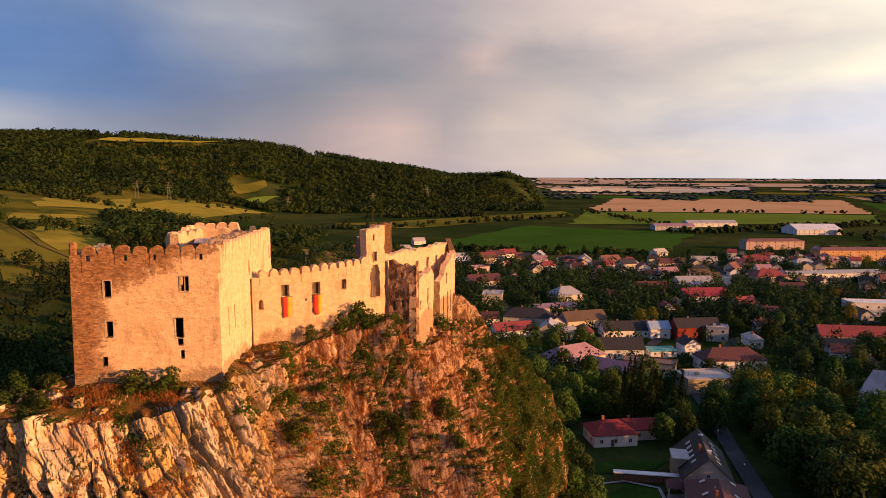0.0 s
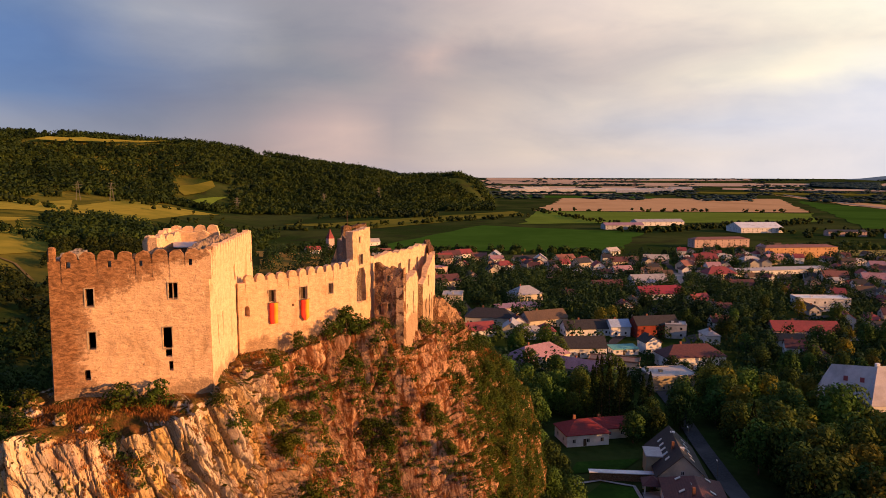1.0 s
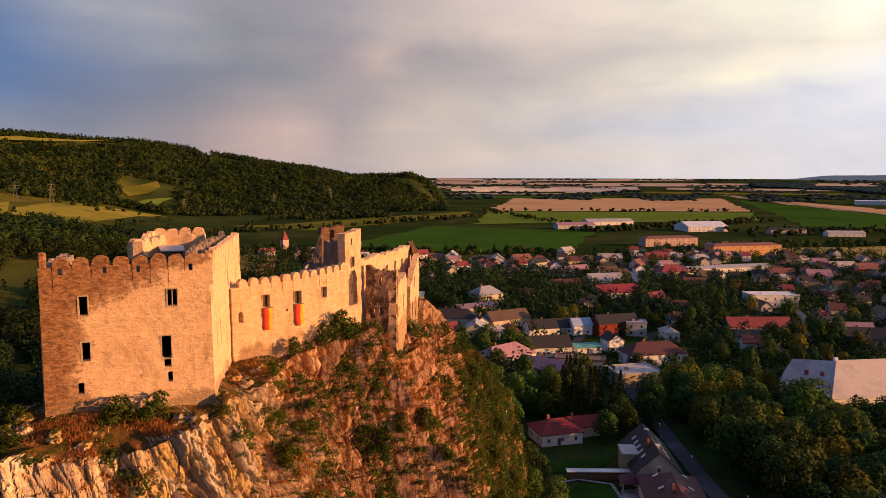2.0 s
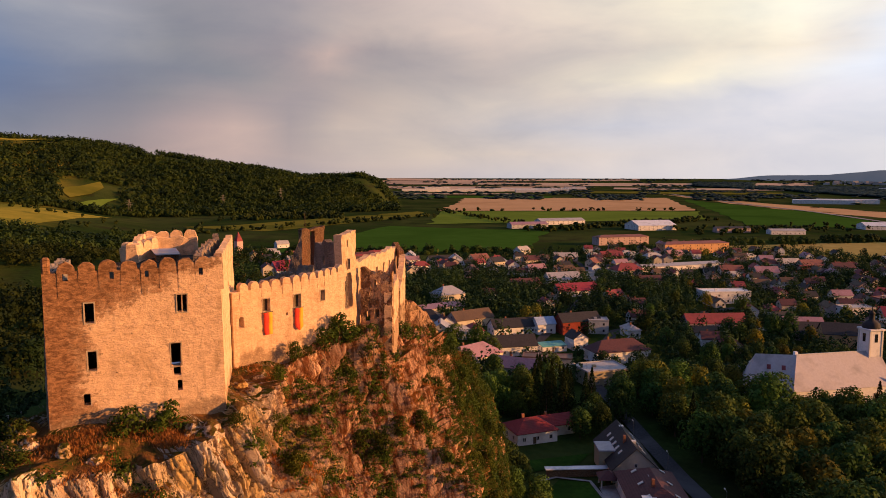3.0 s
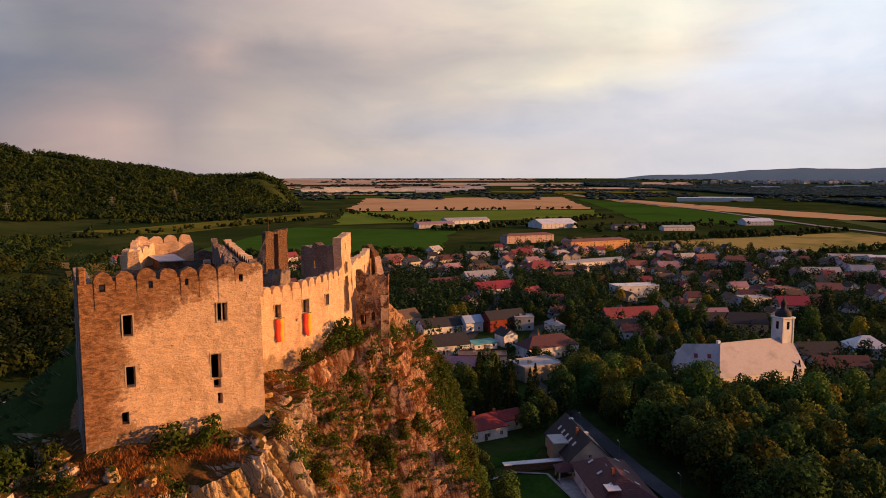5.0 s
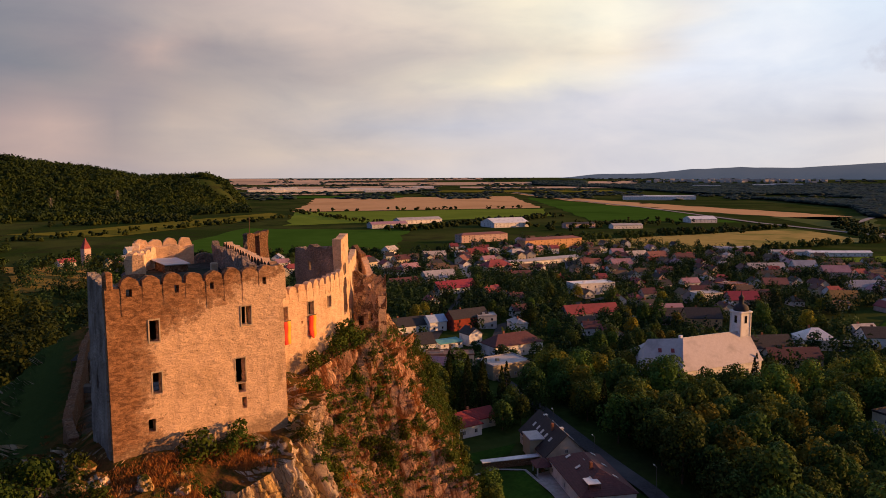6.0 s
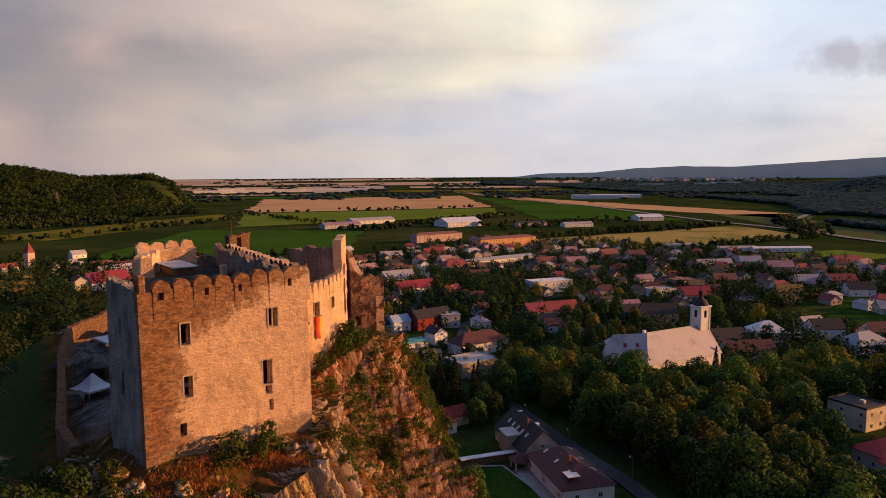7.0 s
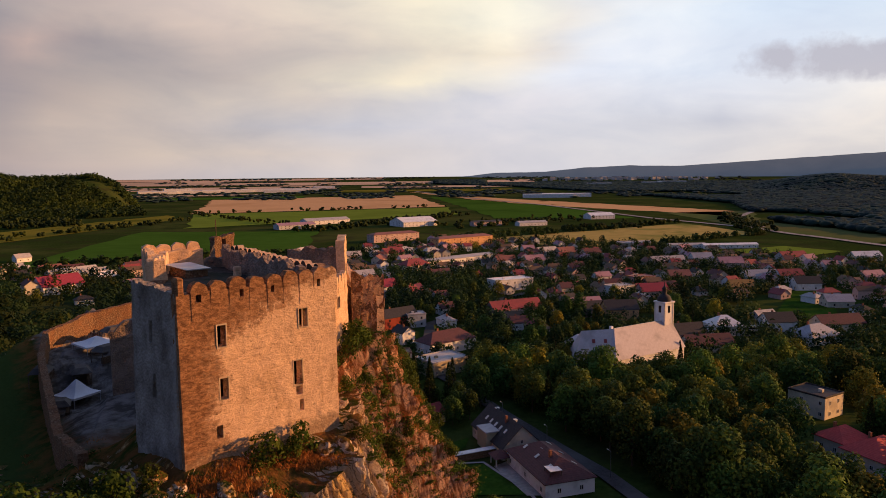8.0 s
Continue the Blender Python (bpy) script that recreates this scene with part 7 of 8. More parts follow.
def build_far_woods():
    rnd = random.Random(9)
    spots = []

    def clearing(x, y):
        for x0, x1, y0, y1 in ((-110, -5, 1420, 1630), (-300, -20, 800, 1330)):
            if x0 < x < x1 and y0 < y < y1:
                return True
        return near_line(x, y, [(-396, 1690), (-392, 1720), (-203, 1855), (-150, 1912)], 38)
    while len(spots) < 19000:
        az, r = rnd.uniform(-48, 20.5), rnd.uniform(1050, 2150)
        foot = float(np.interp(az, [-40, -12, 0, 14, 20], [1000, 1270, 1420, 1560, 1640]))
        if r < foot - 30:
            continue
        x, y = r * math.sin(radians(az)), r * math.cos(radians(az))
        if clearing(x, y) or noise.noise(Vector((x, y, 0)) * 0.006) > 0.34:
            continue
        spots.append((x, y, rnd.uniform(3, 8), rnd.uniform(7, 17)))
    leafy("hill_forest", "dense mixed forest covering the hillside", spots, FOREST, "forest", 15, 3.6, 1)
    # hedges and copses of the valley, woods behind the castle
    spots = []
    for _ in range(4200):
        az, r = rnd.uniform(-30, 16), math.sqrt(rnd.uniform(330 ** 2, 1500 ** 2))
        x, y = r * math.sin(radians(az)), r * math.cos(radians(az))
        v = noise.noise(Vector((x * 0.008, y * 0.004, 2)))
        if any(x0 < x < x1 and y0 < y < y1 for x0, x1, y0, y1 in ((-300, -160, 800, 1230), (-215, -30, 850, 1310), (-210, -125, 540, 705), (-215, -135, 480, 600), (10, 84, 495, 715))) and rnd.random() < 0.93:
            continue
        if v > (-0.12 if r < 950 and az > -14 else 0.12) and not (100 < x < 560 and y > 640 and r < 1300):
            spots.append((x, y, rnd.uniform(3, 6.5), rnd.uniform(5, 12)))
    for a, b, k, w in (((20, 985), (540, 1275), 90, 10), ((120, 730), (385, 645), 60, 5), ((560, 890), (660, 1480), 60, 8), ((650, 1480), (1220, 1255), 40, 5), ((-620, 1830), (-30, 1115), 60, 14),
                       ((545, 885), (980, 995), 150, 14), ((610, 620), (1000, 560), 130, 12), ((700, 770), (1000, 740), 90, 25), ((900, 385), (1250, 575), 110, 12), ((600, 430), (890, 375), 60, 6), ((-300, 690), (-150, 630), 40, 14), ((-400, 1130), (-210, 975), 60, 14)):
        for _ in range(k):
            f = rnd.random()
            spots.append((a[0] + (b[0] - a[0]) * f + rnd.gauss(0, w), a[1] + (b[1] - a[1]) * f + rnd.gauss(0, w), rnd.uniform(2.5, 5.5), rnd.uniform(4, 10)))
    for _ in range(420):      # the copse behind the palace
        az, r = radians(rnd.uniform(-13, -1)), rnd.uniform(540, 800)
        spots.append((r * math.sin(az), r * math.cos(az), rnd.uniform(3, 6), rnd.uniform(6, 13)))
    for _ in range(190):
        spots.append((rnd.uniform(-75, 18), rnd.uniform(322, 455), rnd.uniform(3, 6), rnd.uniform(7, 14)))
    foot = []
    while len(foot) < 230:
        az, r = radians(rnd.uniform(-27, -3)), rnd.uniform(185, 350)
        x, y = r * math.sin(az), r * math.cos(az)
        if not on_crag(x, y) and noise.noise(Vector((x * 0.02, y * 0.02, 3))) > -0.2:
            foot.append((x, y, rnd.uniform(3, 5.5), rnd.uniform(7, 14)))
    # needle-dark leaves put this slope's shade into the colour of the wood
    leafy("slope_wood", "dark wood on the shaded slope below the castle", foot, LEAF_FIR, "woods", 160, 1.0, 8)
    leafy("near_copse", "dense dark trees on the slope behind the castle", [s for s in spots if math.hypot(s[0], s[1]) < 600], FOREST, "trees", 120, 1.3, 7)
    near_spots = [s for s in spots if 600 <= math.hypot(s[0], s[1]) < 1000]
    leafy("hedges", "hedgerows and copses between the valley fields", near_spots, FOREST, "trees", 60, 2.2, 2)
    blobs("far_hedges", "far hedgerows between the fields", [s for s in spots if math.hypot(s[0], s[1]) >= 1000], FOREST, "trees", 7, 2)
    # woods of the river plain
    spots = []
    while len(spots) < 17000:
        az, r = rnd.uniform(44, 84), rnd.uniform(980, 4300)
        x, y = r * math.sin(radians(az)), r * math.cos(radians(az))
        edge = float(np.interp(az, [38, 50, 58.4, 62.5, 66.2, 67.8, 69.4, 72.3, 75.2, 84], [4200, 3500, 2626, 2226, 1900, 1260, 1150, 1088, 983, 950]))
        if r < edge or (r > 3900 and az > 48) or (r < 3000 and noise.noise(Vector((x, y, 5)) * 0.002) > 0.3):
            continue
        spots.append((x, y, rnd.uniform(9, 16) * (0.55 + r / 4500), rnd.uniform(8, 10.5)))
    blobs("river_woods", "dark woods along the river on the plain", spots, HAZY_WOOD, "forest", 1, 3)
    spots = []
    for r0 in (2500, 2750, 3000, 3300, 3600, 3950, 4300, 4650):
        for _ in range(700):
            az = rnd.uniform(14, 84)
            r = r0 + rnd.gauss(0, 60)
            if noise.noise(Vector((az * 0.25, r0, 1))) > -0.05:
                spots.append((r * math.sin(radians(az)), r * math.cos(radians(az)), rnd.uniform(8, 18), rnd.uniform(3.5, 7)))
    blobs("far_tree_lines", "thin dark tree lines far out on the plain", spots, HAZY_WOOD, "trees", 1, 4)
    PALE = surface("far_stubble", (0.52, 0.38, 0.26), (0.60, 0.44, 0.30), (0.42, 0.32, 0.23), 0.01, 0.002, 0.95, 0.1, 0.1)
    for az0, az1, r0, r1, mat in ((20, 52, 4050, 4400, PALE), (20, 40, 4550, 4800, PALE), (38, 52, 3500, 3700, PALE), (20, 36, 3450, 3800, PALE), (22, 33, 2500, 2680, DEEP_CROP), (30, 45, 3900, 4200, PALE), (19, 28, 4250, 4500, PALE), (36, 50, 3050, 3250, OLIVE), (21, 30, 2850, 2960, PALE)):
        q = [(r * math.sin(radians(a)), r * math.cos(radians(a))) for a, r in ((az0, r0), (az1, r0), (az1, r1), (az0, r1))]
        drape("far_field", q, mat, "distant field strip out on the plain", 1.5)


build_far_woods()


def build_far_town():
    """Pale blocks of a distant town in one mesh, too small to tell apart."""
    rnd = random.Random(77)
    bm = bmesh.new()
    for _ in range(150):
        az, r = radians(rnd.triangular(52, 67, 58)), rnd.uniform(4180, 4400)
        x, y = r * math.sin(az), r * math.cos(az)
        w, d, h = rnd.uniform(8, 30), rnd.uniform(8, 14), rnd.uniform(5, 17)
        z = float(height(x, y))
        box(bm, -w / 2, w / 2, -d / 2, d / 2, 0, h, pose(x, y, z, 0, 0, rnd.uniform(-60, -20)))
    me = bpy.data.meshes.new("far_town")
    bm.to_mesh(me)
    bm.free()
    me.materials.append(surface("far_town_walls", (0.45, 0.45, 0.46), (0.6, 0.58, 0.56), (0.35, 0.34, 0.34), 0.02, 0.01))
    tagged(new("far_town", me), "pale blocks of a distant town on the plain", "town", kind="stuff")


build_far_town()


def build_industry():
    """Long pale sheds far out on the plain."""
    rnd = random.Random(3)
    proto = None
    for az, r, L in ((22.5, 3150, 150), (25, 3180, 210), (27.5, 3220, 240), (30, 3250, 170), (31.8, 3120, 140), (33.0, 3280, 190), (24, 3420, 120), (52.5, 2350, 160), (54.0, 2400, 90), (57, 3600, 120), (61, 3700, 100), (35, 3500, 160), (62.5, 3800, 140)):
        x, y = r * math.sin(radians(az)), r * math.cos(radians(az))
        if proto is None or rnd.random() < 0.5:
            proto = house("factory_hall", "long white flat-roofed factory hall far out on the plain", L, 60, 11, "flat", "white", "white", 0.3, False, "building", False)
            proto.matrix_world = pose(x, y, float(height(x, y)), 0, 0, -az + 4)
        else:
            copy_thing(proto, pose(x, y, float(height(x, y)), 0, 0, -az + 4))


build_industry()


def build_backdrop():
    """Blue hills on the horizon, their haze put into colour and a weak glow."""
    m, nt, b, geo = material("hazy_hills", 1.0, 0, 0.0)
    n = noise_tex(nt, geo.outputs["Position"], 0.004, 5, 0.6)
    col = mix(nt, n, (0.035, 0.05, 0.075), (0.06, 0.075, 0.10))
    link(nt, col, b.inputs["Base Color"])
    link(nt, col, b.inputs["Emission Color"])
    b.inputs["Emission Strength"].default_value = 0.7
    az = np.linspace(-75, 110, 371)
    tan = np.interp(az, [-75, -30, 2, 8, 12, 16, 45, 49, 53, 56, 59.5, 63, 70, 77, 90, 110], [0.03, 0.02, 0.022, 0.0145, 0.006, -0.006, -0.006, 0.001, 0.002, 0.007, 0.0095, 0.008, 0.015, 0.022, 0.03, 0.02])
    verts, faces = [], []
    for i, (a, t) in enumerate(zip(az, tan)):
        t += 0.0006 * noise.noise(Vector((a * 0.9, 0, 0))) + 0.0003 * noise.noise(Vector((a * 5, 0, 0)))
        for r, z in ((4450, 20), (4830, 80 + 4830 * t), (4880, -50)):
            verts.append((r * math.sin(radians(a)), r * math.cos(radians(a)), z))
        if i:
            k = 3 * i
            faces += [(k - 3, k, k + 1, k - 2), (k - 2, k + 1, k + 2, k - 1)]
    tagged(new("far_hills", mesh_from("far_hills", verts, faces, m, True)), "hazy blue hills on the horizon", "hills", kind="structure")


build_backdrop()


# ---------------------------------------------------------------- gardens at the foot of the crag, street things
def build_gardens():
    drape("lawn", [(84, 157), (90, 152), (83, 132), (69, 146)], LAWN, "mown green lawn in the house garden", 0.25, 3.0, "lawn")
    drape("lawn", [(78, 164), (95, 163.5), (102, 168.5), (84, 171)], LAWN, "mown green lawn behind the garden wall", 0.25, 3.0, "lawn")
    drape("courtyard", [(96.0, 148.5), (85.5, 128.5), (82.5, 131.5), (90.5, 149)], GRAVEL, "pale paved yard beside the long house", 0.3, 3.0, "pavement")
    road("garden_path", spread([(76, 158), (84, 158.4), (90.6, 152.8), (84.5, 133), (81, 126)], 2.0), 0.9, GRAVEL, "pale edging path round the lawn", 0.34)
    wall = thing("garden_wall", "low brown garden wall with a pale sheet-metal coping", "wall")
    a, b = (82.0, 160.0), (98.0, 153.6)
    part_mesh("wall_body", wall_mesh("wall_body", [a, b], 0.4, 1.5, 4.4, RUBBLE, (), 1.0, 0.02), wall)
    m = along(a, b, 0)
    part("coping", box_bm(-0.2, 17.4, -0.5, 1.6, 4.403, 4.6), ROOF_MAT["white"], wall, "pale sheet-metal coping").matrix_local = m
    gz = thing("garden_pavilion", "small open garden pavilion with a red tiled hipped roof", "pavilion", (93.2, 149.0, 2.6), 63)
    for sx in (-1, 1):
        for sy in (-1, 1):
            part("post", box_bm(sx * 1.9 - 0.16, sx * 1.9 + 0.16, sy * 1.9 - 0.16, sy * 1.9 + 0.16, -0.4, 2.3), FRAME, gz)
    part("roof", ring_bm([(-2.6, -2.6), (2.6, -2.6), (2.6, 2.6), (-2.6, 2.6)], 2.3, 4.0, 0.05), ROOF_MAT["maroon"], gz)
    part("table", box_bm(-0.8, 0.8, -0.4, 0.4, 0.3, 0.75, bevel=0.05), BARK, gz)
    # roof terrace of the long house
    te = thing("roof_terrace", "covered roof terrace with a pale flat canopy", "terrace", (88.6, 128.2, 6.2), 63)
    part("canopy", box_bm(-1.8, 1.8, -1.6, 1.6, 2.5, 2.65), ROOF_MAT["white"], te, "pale flat canopy")
    for sx in (-1, 1):
        for sy in (-1, 1):
            part("post", box_bm(sx * 1.7 - 0.06, sx * 1.7 + 0.06, sy * 1.5 - 0.06, sy * 1.5 + 0.06, -0.3, 2.5), BARK, te)
    part("parapet", ring_bm([(-2.1, -1.9), (2.1, -1.9), (2.1, 1.9), (-2.1, 1.9)], -0.9, 0.9), WALL_MAT["white"], te)


def build_cars():
    paint = {k: surface("car_paint_" + k, c, tuple(v * 1.05 for v in c), scale=3.0, rough=0.3, bumps=0.0) for k, c in (("white", (0.6, 0.6, 0.6)), ("red", (0.3, 0.02, 0.02)), ("grey", (0.2, 0.21, 0.22)), ("dark", (0.03, 0.03, 0.04)))}
    tyre = surface("tyre_rubber", (0.02, 0.02, 0.02), (0.03, 0.03, 0.03), scale=4.0)

    def car(x, y, turn, col, L=4.3, W=1.75, H=1.45, name="car", word="parked car"):
        c = thing(name, f"{col} {word} on the village paving", "car", (x, y, float(height(x, y)) + 0.62), turn)
        bm = bmesh.new()
        prof = [(-L / 2, 0.25), (L / 2, 0.25), (L / 2, 0.75), (L * 0.28, 0.85), (-L / 2 + 0.1, 0.9), (-L / 2, 0.7)]
        s = [[bm.verts.new((px, sy * W / 2, pz)) for px, pz in prof] for sy in (-1, 1)]
        bm.faces.new(s[0])
        bm.faces.new(s[1][::-1])
        for i in range(6):
            bm.faces.new((s[0][(i + 1) % 6], s[0][i], s[1][i], s[1][(i + 1) % 6]))
        part("body", bm, paint[col], c)
        part("cabin", ring_bm([(-L * 0.42, -W * 0.46), (L * 0.2, -W * 0.46), (L * 0.2, W * 0.46), (-L * 0.42, W * 0.46)], 0.85, H, 0.78), GLASS, c)
        for sx in (-1, 1):
            for sy in (-1, 1):
                w = part("wheel", ring_bm([(0.31 * math.cos(t * math.pi / 5), 0.31 * math.sin(t * math.pi / 5)) for t in range(10)], -0.1, 0.1), tyre, c)
                w.matrix_local = pose(sx * L * 0.31, sy * W * 0.46, 0.31, 90, 0, 0)
        return c
    for k, (x, y, turn, col) in enumerate(((138.5, 204.5, 66, "white"), (300, 284, 20, "red"), (270, 290, 40, "white"), (301, 158, -40, "dark"), (312, 155, -40, "grey"), (318, 150, -40, "white"), (326, 146, -40, "dark"), (296, 163, -40, "grey"), (334, 140, -42, "white"), (258, 300, 60, "grey"), (279, 283, 30, "dark"), (310, 438, 60, "white"), (322, 452, 60, "grey"))):
        car(x, y, turn, col)
    bus = thing("bus", "long white coach parked beside the white house", "bus", (308, 165, float(height(308, 165)) + 0.62), -38)
    part("body", box_bm(-6, 6, -1.25, 1.25, 0.4, 3.1, bevel=0.2), paint["white"], bus)
    part("window_band", box_bm(-5.6, 5.6, -1.28, 1.28, 1.6, 2.5), GLASS, bus)
    for sx in (-4, 3.6):
        for sy in (-1, 1):
            part("wheel", ring_bm([(0.5 * math.cos(t * math.pi / 5), 0.5 * math.sin(t * math.pi / 5)) for t in range(10)], -0.12, 0.12), tyre, bus).matrix_local = pose(sx, sy * 1.2, 0.5, 90, 0, 0)


def build_poles():
    steel = surface("galvanised_steel", (0.10, 0.10, 0.10), (0.15, 0.15, 0.15), scale=3.0, rough=0.5, bumps=0.05)
    first = None
    for x, y, turn in ((109, 145, 60), (105, 122, 60), (117, 168, 60), (128, 190, 60), (146, 230, 60), (160, 265, 60)):
        z = float(height(x, y))
        if first is None:
            first = thing("street_lamp", "slim grey street lamp beside the village street", "street lamp", (x, y, z), turn, group="street lamps")
            part("pole", ring_bm([(0.09 * math.cos(t), 0.09 * math.sin(t)) for t in [k * math.pi / 4 for k in range(8)]], -0.5, 7.5, 0.6), steel, first)
            part("arm", box_bm(-0.04, 1.5, -0.04, 0.04, 7.4, 7.5), steel, first)
            part("lamp_head", box_bm(1.2, 1.9, -0.14, 0.14, 7.36, 7.52, bevel=0.04), FRAME, first)
        else:
            copy_thing(first, pose(x, y, z, 0, 0, turn))
    pyl = None
    for x, y in ((-233, 1230), (-190, 1265), (7, 1433), (190, 1560), (330, 1650)):
        z = float(height(x, y))
        if pyl is None:
            pyl = thing("power_pylon", "lattice steel power pylon before the forest", "pylon", (x, y, z), 20, group="power line")
            for sx in (-1, 1):
                for sy in (-1, 1):
                    leg = bmesh.new()
                    vs = box(leg, -0.16, 0.16, -0.16, 0.16, -1, 30)
                    for v in vs:
                        k = 1 - max(0, v.co.z) / 33
                        v.co.x += sx * 3.2 * k
                        v.co.y += sy * 3.2 * k
                    part("leg", leg, steel, pyl)
            for zz, w in ((20, 7), (24, 9), (28, 6)):
                part("crossarm", box_bm(-w * 0.8, w * 0.8, -0.16, 0.16, zz, zz + 0.35), steel, pyl)
        else:
            copy_thing(pyl, pose(x, y, z, 0, 0, 20))


def build_chapel_far():
    x, y = 88, 700
    c = thing("hill_chapel", "small white chapel tower with a red spire on the knoll", "chapel", (x, y, float(height(x, y))), 20)
    part("tower", box_bm(-3, 3, -3, 3, -2, 15), WALL_MAT["pinkw"], c)
    part("spire", ring_bm([(-3.2, -3.2), (3.2, -3.2), (3.2, 3.2), (-3.2, 3.2)], 15.003, 24, 0.03), ROOF_MAT["red"], c)
    house_at(70, 690, 20, 14, 8, 4, "gable", "red", "white")
    house_at(110, 650, 10, 12, 9, 4, "gable", "pale", "white")
    house_at(150, 800, 10, 14, 10, 4, "gable", "pale", "white")
    house_at(140, 560, 10, 16, 10, 4, "gable", "white", "cream")


build_gardens()
build_cars()
build_poles()
build_chapel_far()


# ---------------------------------------------------------------- growth on the crag
LEAN = Matrix.Rotation(radians(26), 3, "Y")


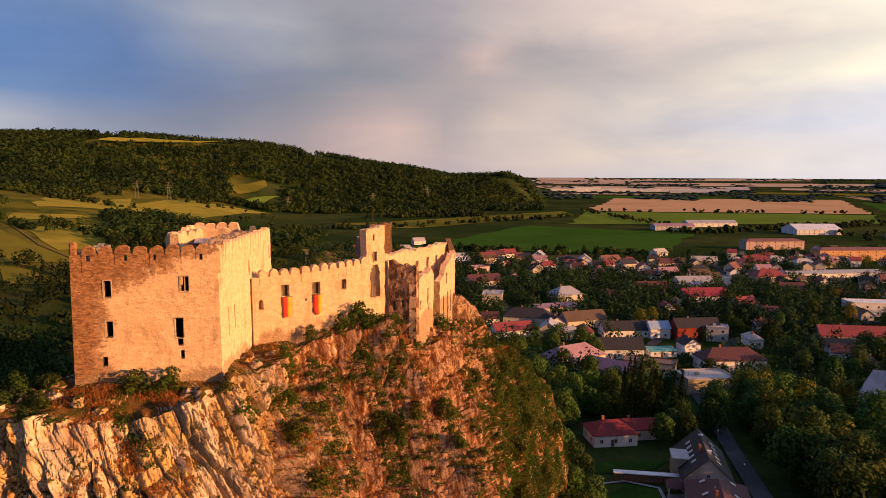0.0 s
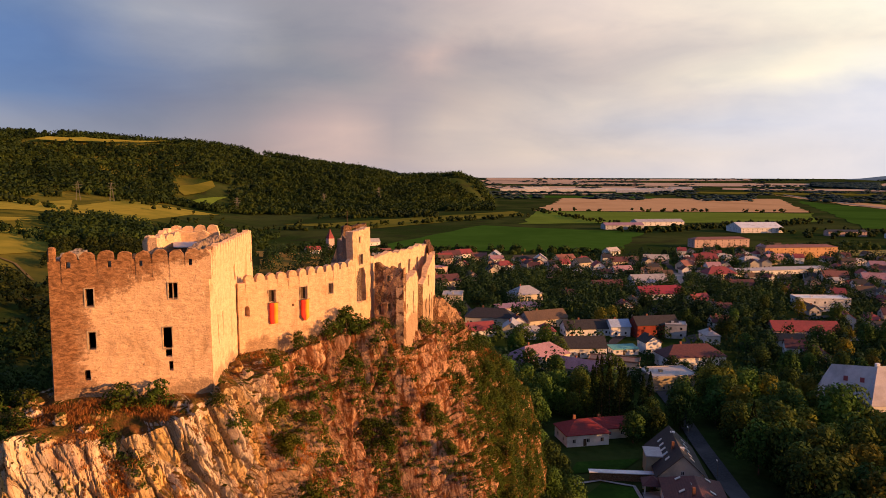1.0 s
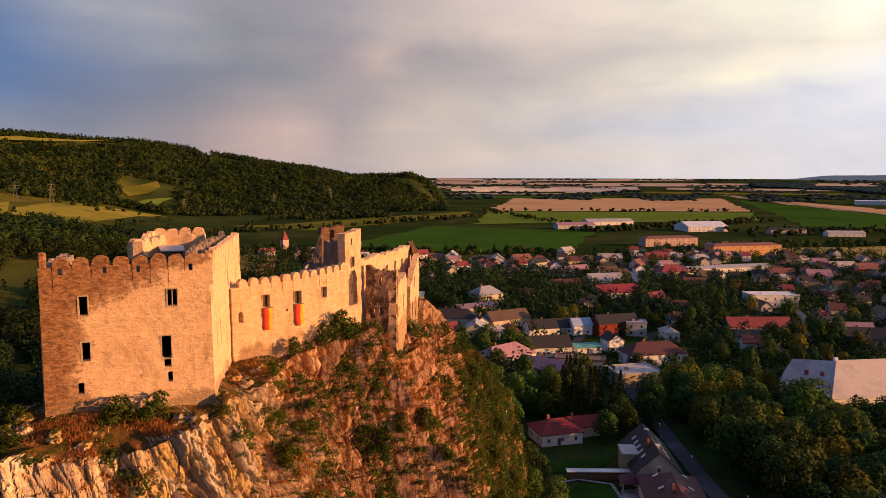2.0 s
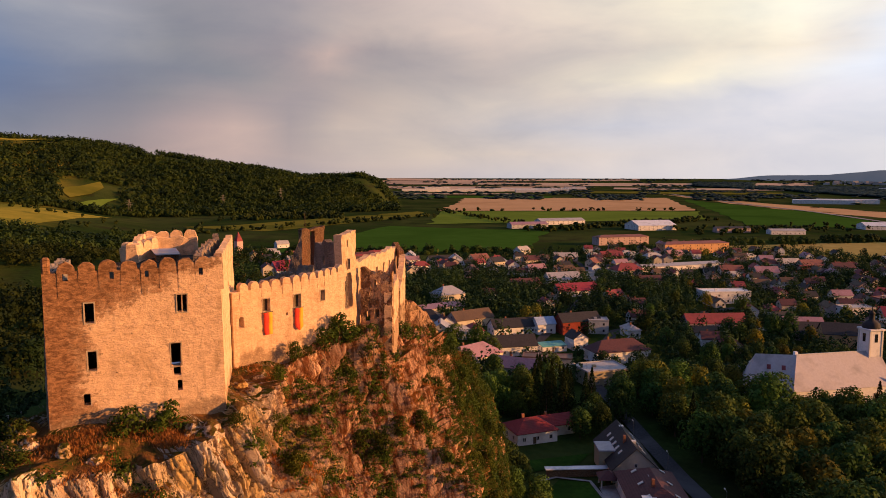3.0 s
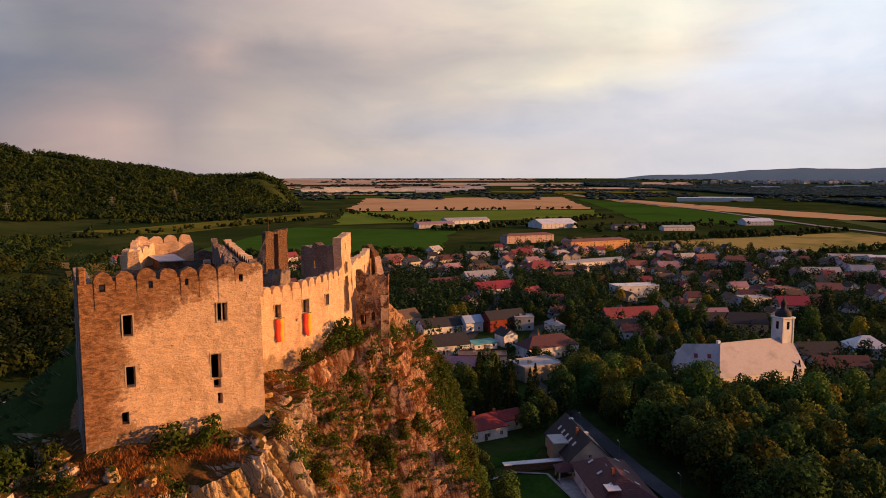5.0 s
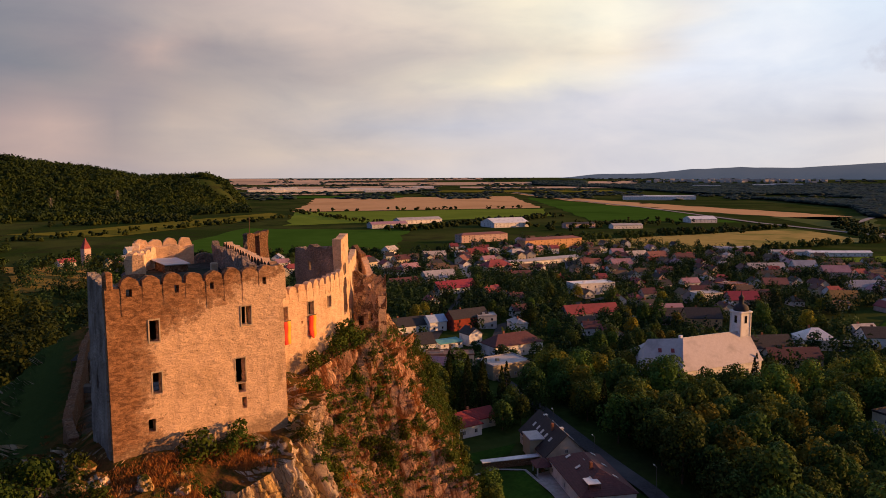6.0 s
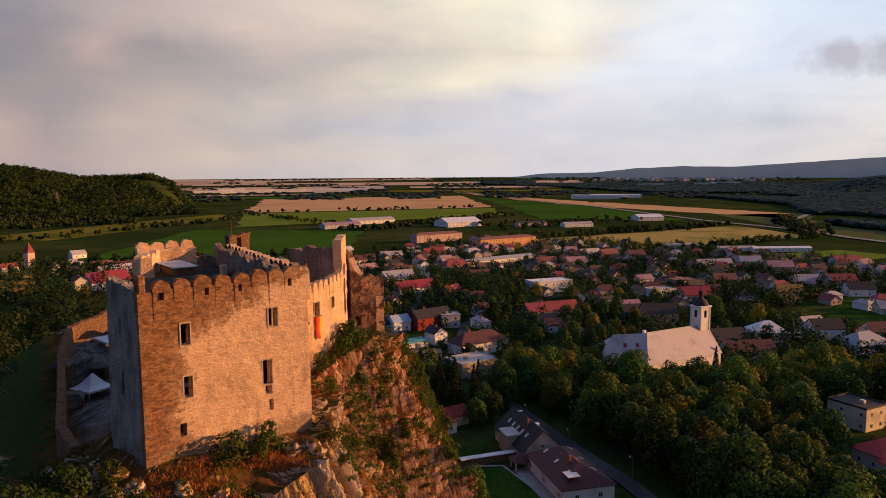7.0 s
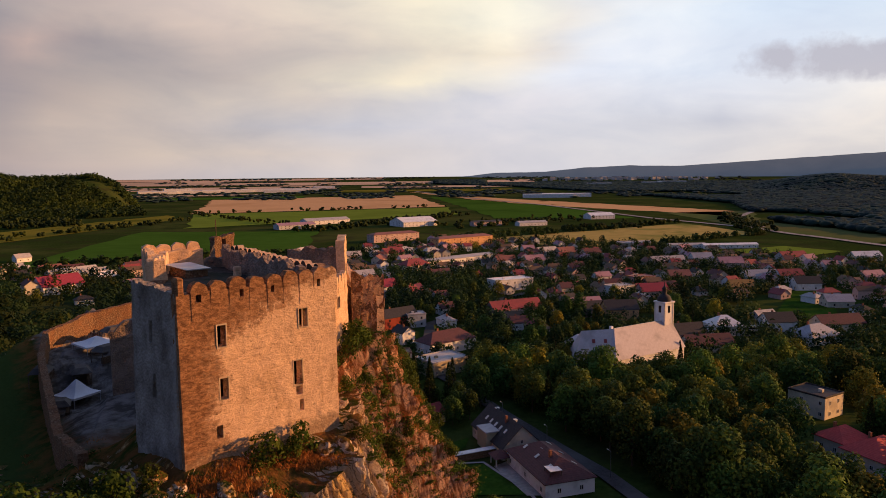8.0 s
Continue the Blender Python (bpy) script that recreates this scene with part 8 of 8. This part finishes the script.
def build_scrub():
    rnd = random.Random(17)
    rows, nu, _ = CRAG.shape
    verts, faces = [], []
    gold_v, gold_f = [], []
    n_bush = 0
    for _ in range(34000):
        j, i = rnd.randrange(2, rows - 30), rnd.randrange(nu)
        p = CRAG[j, i]
        if p[1] > 150 or p[2] < 12:
            continue
        u, v = CRAG[j + 1, i] - CRAG[j - 1, i], CRAG[j, (i + 1) % nu] - CRAG[j, i - 1]
        n = np.cross(u, v)
        n /= max(1e-6, np.linalg.norm(n))
        up = abs(n[2])
        if -25 < p[0] < -6 and 85 < p[1] < 116:
            continue
        m = noise.noise(Vector(p) * 0.09) + 0.5 * noise.noise(Vector(p) * 0.3)
        east = max(0.0, min(1.0, (p[0] / p[1] - 0.255) / 0.09))
        hollow = noise.noise(Vector((p[0] * 0.085 + 9, p[1] * 0.085, p[2] * 0.03)))
        m += 1.4 * max(0.0, hollow - 0.1)
        s = LEAN @ Vector(p)
        furrow = noise.noise(Vector((s.x * 0.13, s.y * 0.13, s.z * 0.028 + 5)))
        dip = max(0.0, -relief(*p))
        m += 0.5 * min(1.6, dip)
        hollow = max(hollow, 0.12 * dip)
        if p[0] > 0:
            m += 1.7 * max(0.0, furrow - 0.1)
            hollow = max(hollow, furrow + 0.05)
        if up * 0.9 + m * 1.1 + east * 0.8 < (0.95 if p[0] < 2 else 0.66 - 0.2 * east):
            continue
        q = Vector(p)
        if n_bush < 250 and rnd.random() < 0.05 + 0.05 * east + 0.12 * min(1.0, dip) and p[0] > -3:
            put_tree("bush", rnd.randrange(3), p[0], p[1], p[2] - 0.4, rnd.uniform(0, 360), rnd.uniform(0.45, 1.15))
            n_bush += 1
            continue
        if p[0] < 2 and noise.noise(q * 0.22 + Vector((3, 1, 0))) < 0.02:
            continue
        if p[0] > 2 and up < 0.5 and dip < 0.4 and rnd.random() < 0.6 - 0.9 * east:
            continue
        dry = noise.noise(q * 0.12 + Vector((7, 0, 0))) + (0.5 if p[0] < 2 else 0.32) - east * 0.7 - max(0.0, hollow - 0.1) * 2.5 > 0
        r = rnd.uniform(0.35, 1.0)
        for _ in range(26):
            d = Vector((rnd.gauss(0, 1), rnd.gauss(0, 1), abs(rnd.gauss(0, 0.8))))
            if dry:
                d.z = -0.1
                blade(gold_v, gold_f, q + d * r * 0.8, 0.42, rnd)
                blade(gold_v, gold_f, q + d * r * 0.6, 0.34, rnd)
            else:
                card(verts, faces, q + d * r * 0.6, 0.3, rnd, 0.5, d)
    tagged(new("scrub", mesh_from("scrub", verts, faces, LEAF_BUSH)), "low green scrub growing over the crag", "scrub", kind="stuff")
    tagged(new("dry_grass", mesh_from("dry_grass", gold_v, gold_f, DRY)), "tufts of dry orange-brown grass on the crag", "grass", kind="stuff")
    # larger bushes along the foot of the walls
    for x, y, s, k in ((-16.6, 84.3, 1.15, 0), (-14.2, 84.6, 0.85, 2), (-12.8, 84.6, 1.0, 1), (-18.2, 83.8, 0.6, 2), (-29.5, 86, 1.2, 1), (-31, 84, 1.0, 0), (-27.0, 83.5, 0.8, 2), (-33, 86.5, 1.3, 0), (-32.2, 82.5, 1.1, 1), (-34.6, 84.0, 1.2, 2), (-28.4, 89.6, 1.0, 0), (-26.2, 87.0, 0.8, 1), (-35.5, 88.5, 1.3, 1), (-30.4, 92.0, 1.1, 2), (-25.6, 81.8, 0.7, 0),
                       (4.0, 102.2, 0.8, 1), (8.8, 105.0, 1.0, 0), (11.4, 106.6, 1.3, 1), (13.0, 107.6, 1.1, 0), (15.8, 109.6, 0.9, 2), (6.0, 103.5, 0.6, 2), (28.0, 123.5, 1.0, 1), (-6.4, 83.6, 0.7, 2)):
        put_tree("bush", k, x, y, crag_top(x, y) - 0.5, rnd.uniform(0, 360), s)


def build_boulders():
    rnd = random.Random(31)
    flat = CRAG.reshape(-1, 3)
    for x, y, size in ((-25.5, 88, 1.5), (-27, 91, 1.1), (-25.2, 93, 0.9), (-28.5, 87, 1.3), (-26.4, 85, 1.0), (-24.8, 84.4, 0.8), (-30, 89, 0.9), (-29, 94, 1.4), (-26.5, 97, 1.2),
                       (-31.5, 92, 0.8), (-27.8, 100, 1.6), (-25, 103, 1.1), (-33, 86, 1.0), (-22, 82, 0.9), (-10.5, 83.6, 1.1), (-9.0, 82.8, 1.4), (-19.5, 80.5, 0.8), (-30.5, 82, 1.2), (-28.5, 79.5, 1.0), (-5.0, 88.5, 1.1), (-3.4, 91.0, 0.9), (-4.2, 94.5, 1.2), (-1.4, 96.8, 0.8), (-6.0, 85.2, 1.0), (1.5, 99.5, 0.9)):
        k = int(np.argmin((flat[:, 0] - x) ** 2 + (flat[:, 1] - y) ** 2 + 0.02 * (flat[:, 2] - 54) ** 2))
        bm = bmesh.new()
        bmesh.ops.create_icosphere(bm, subdivisions=3, radius=1)
        off = Vector((rnd.uniform(0, 50), rnd.uniform(0, 50), 0))
        for v in bm.verts:
            c = v.co.copy()
            v.co *= 1 + 0.45 * noise.noise(c * 1.1 + off) + 0.18 * noise.noise(c * 3 + off)
            d, q = noise.voronoi(c * 1.3 + off)
            v.co *= 1 + 0.16 * (d[1] - d[0])
            v.co.z *= 0.75
        bl = thing("boulder", "rough grey limestone boulder on the ledge below the palace wall", "boulder", tuple(flat[k] + np.array((0, 0, size * 0.25))), rnd.uniform(0, 360), group="ledge boulders")
        bmesh.ops.scale(bm, vec=(size, size * rnd.uniform(0.7, 1.0), size), verts=bm.verts[:])
        part("stone", bm, ROCK, bl)


build_boulders()
DRY = leaf_material("dry_grass", (0.18, 0.092, 0.03), (0.34, 0.185, 0.058), 0.3)
build_scrub()
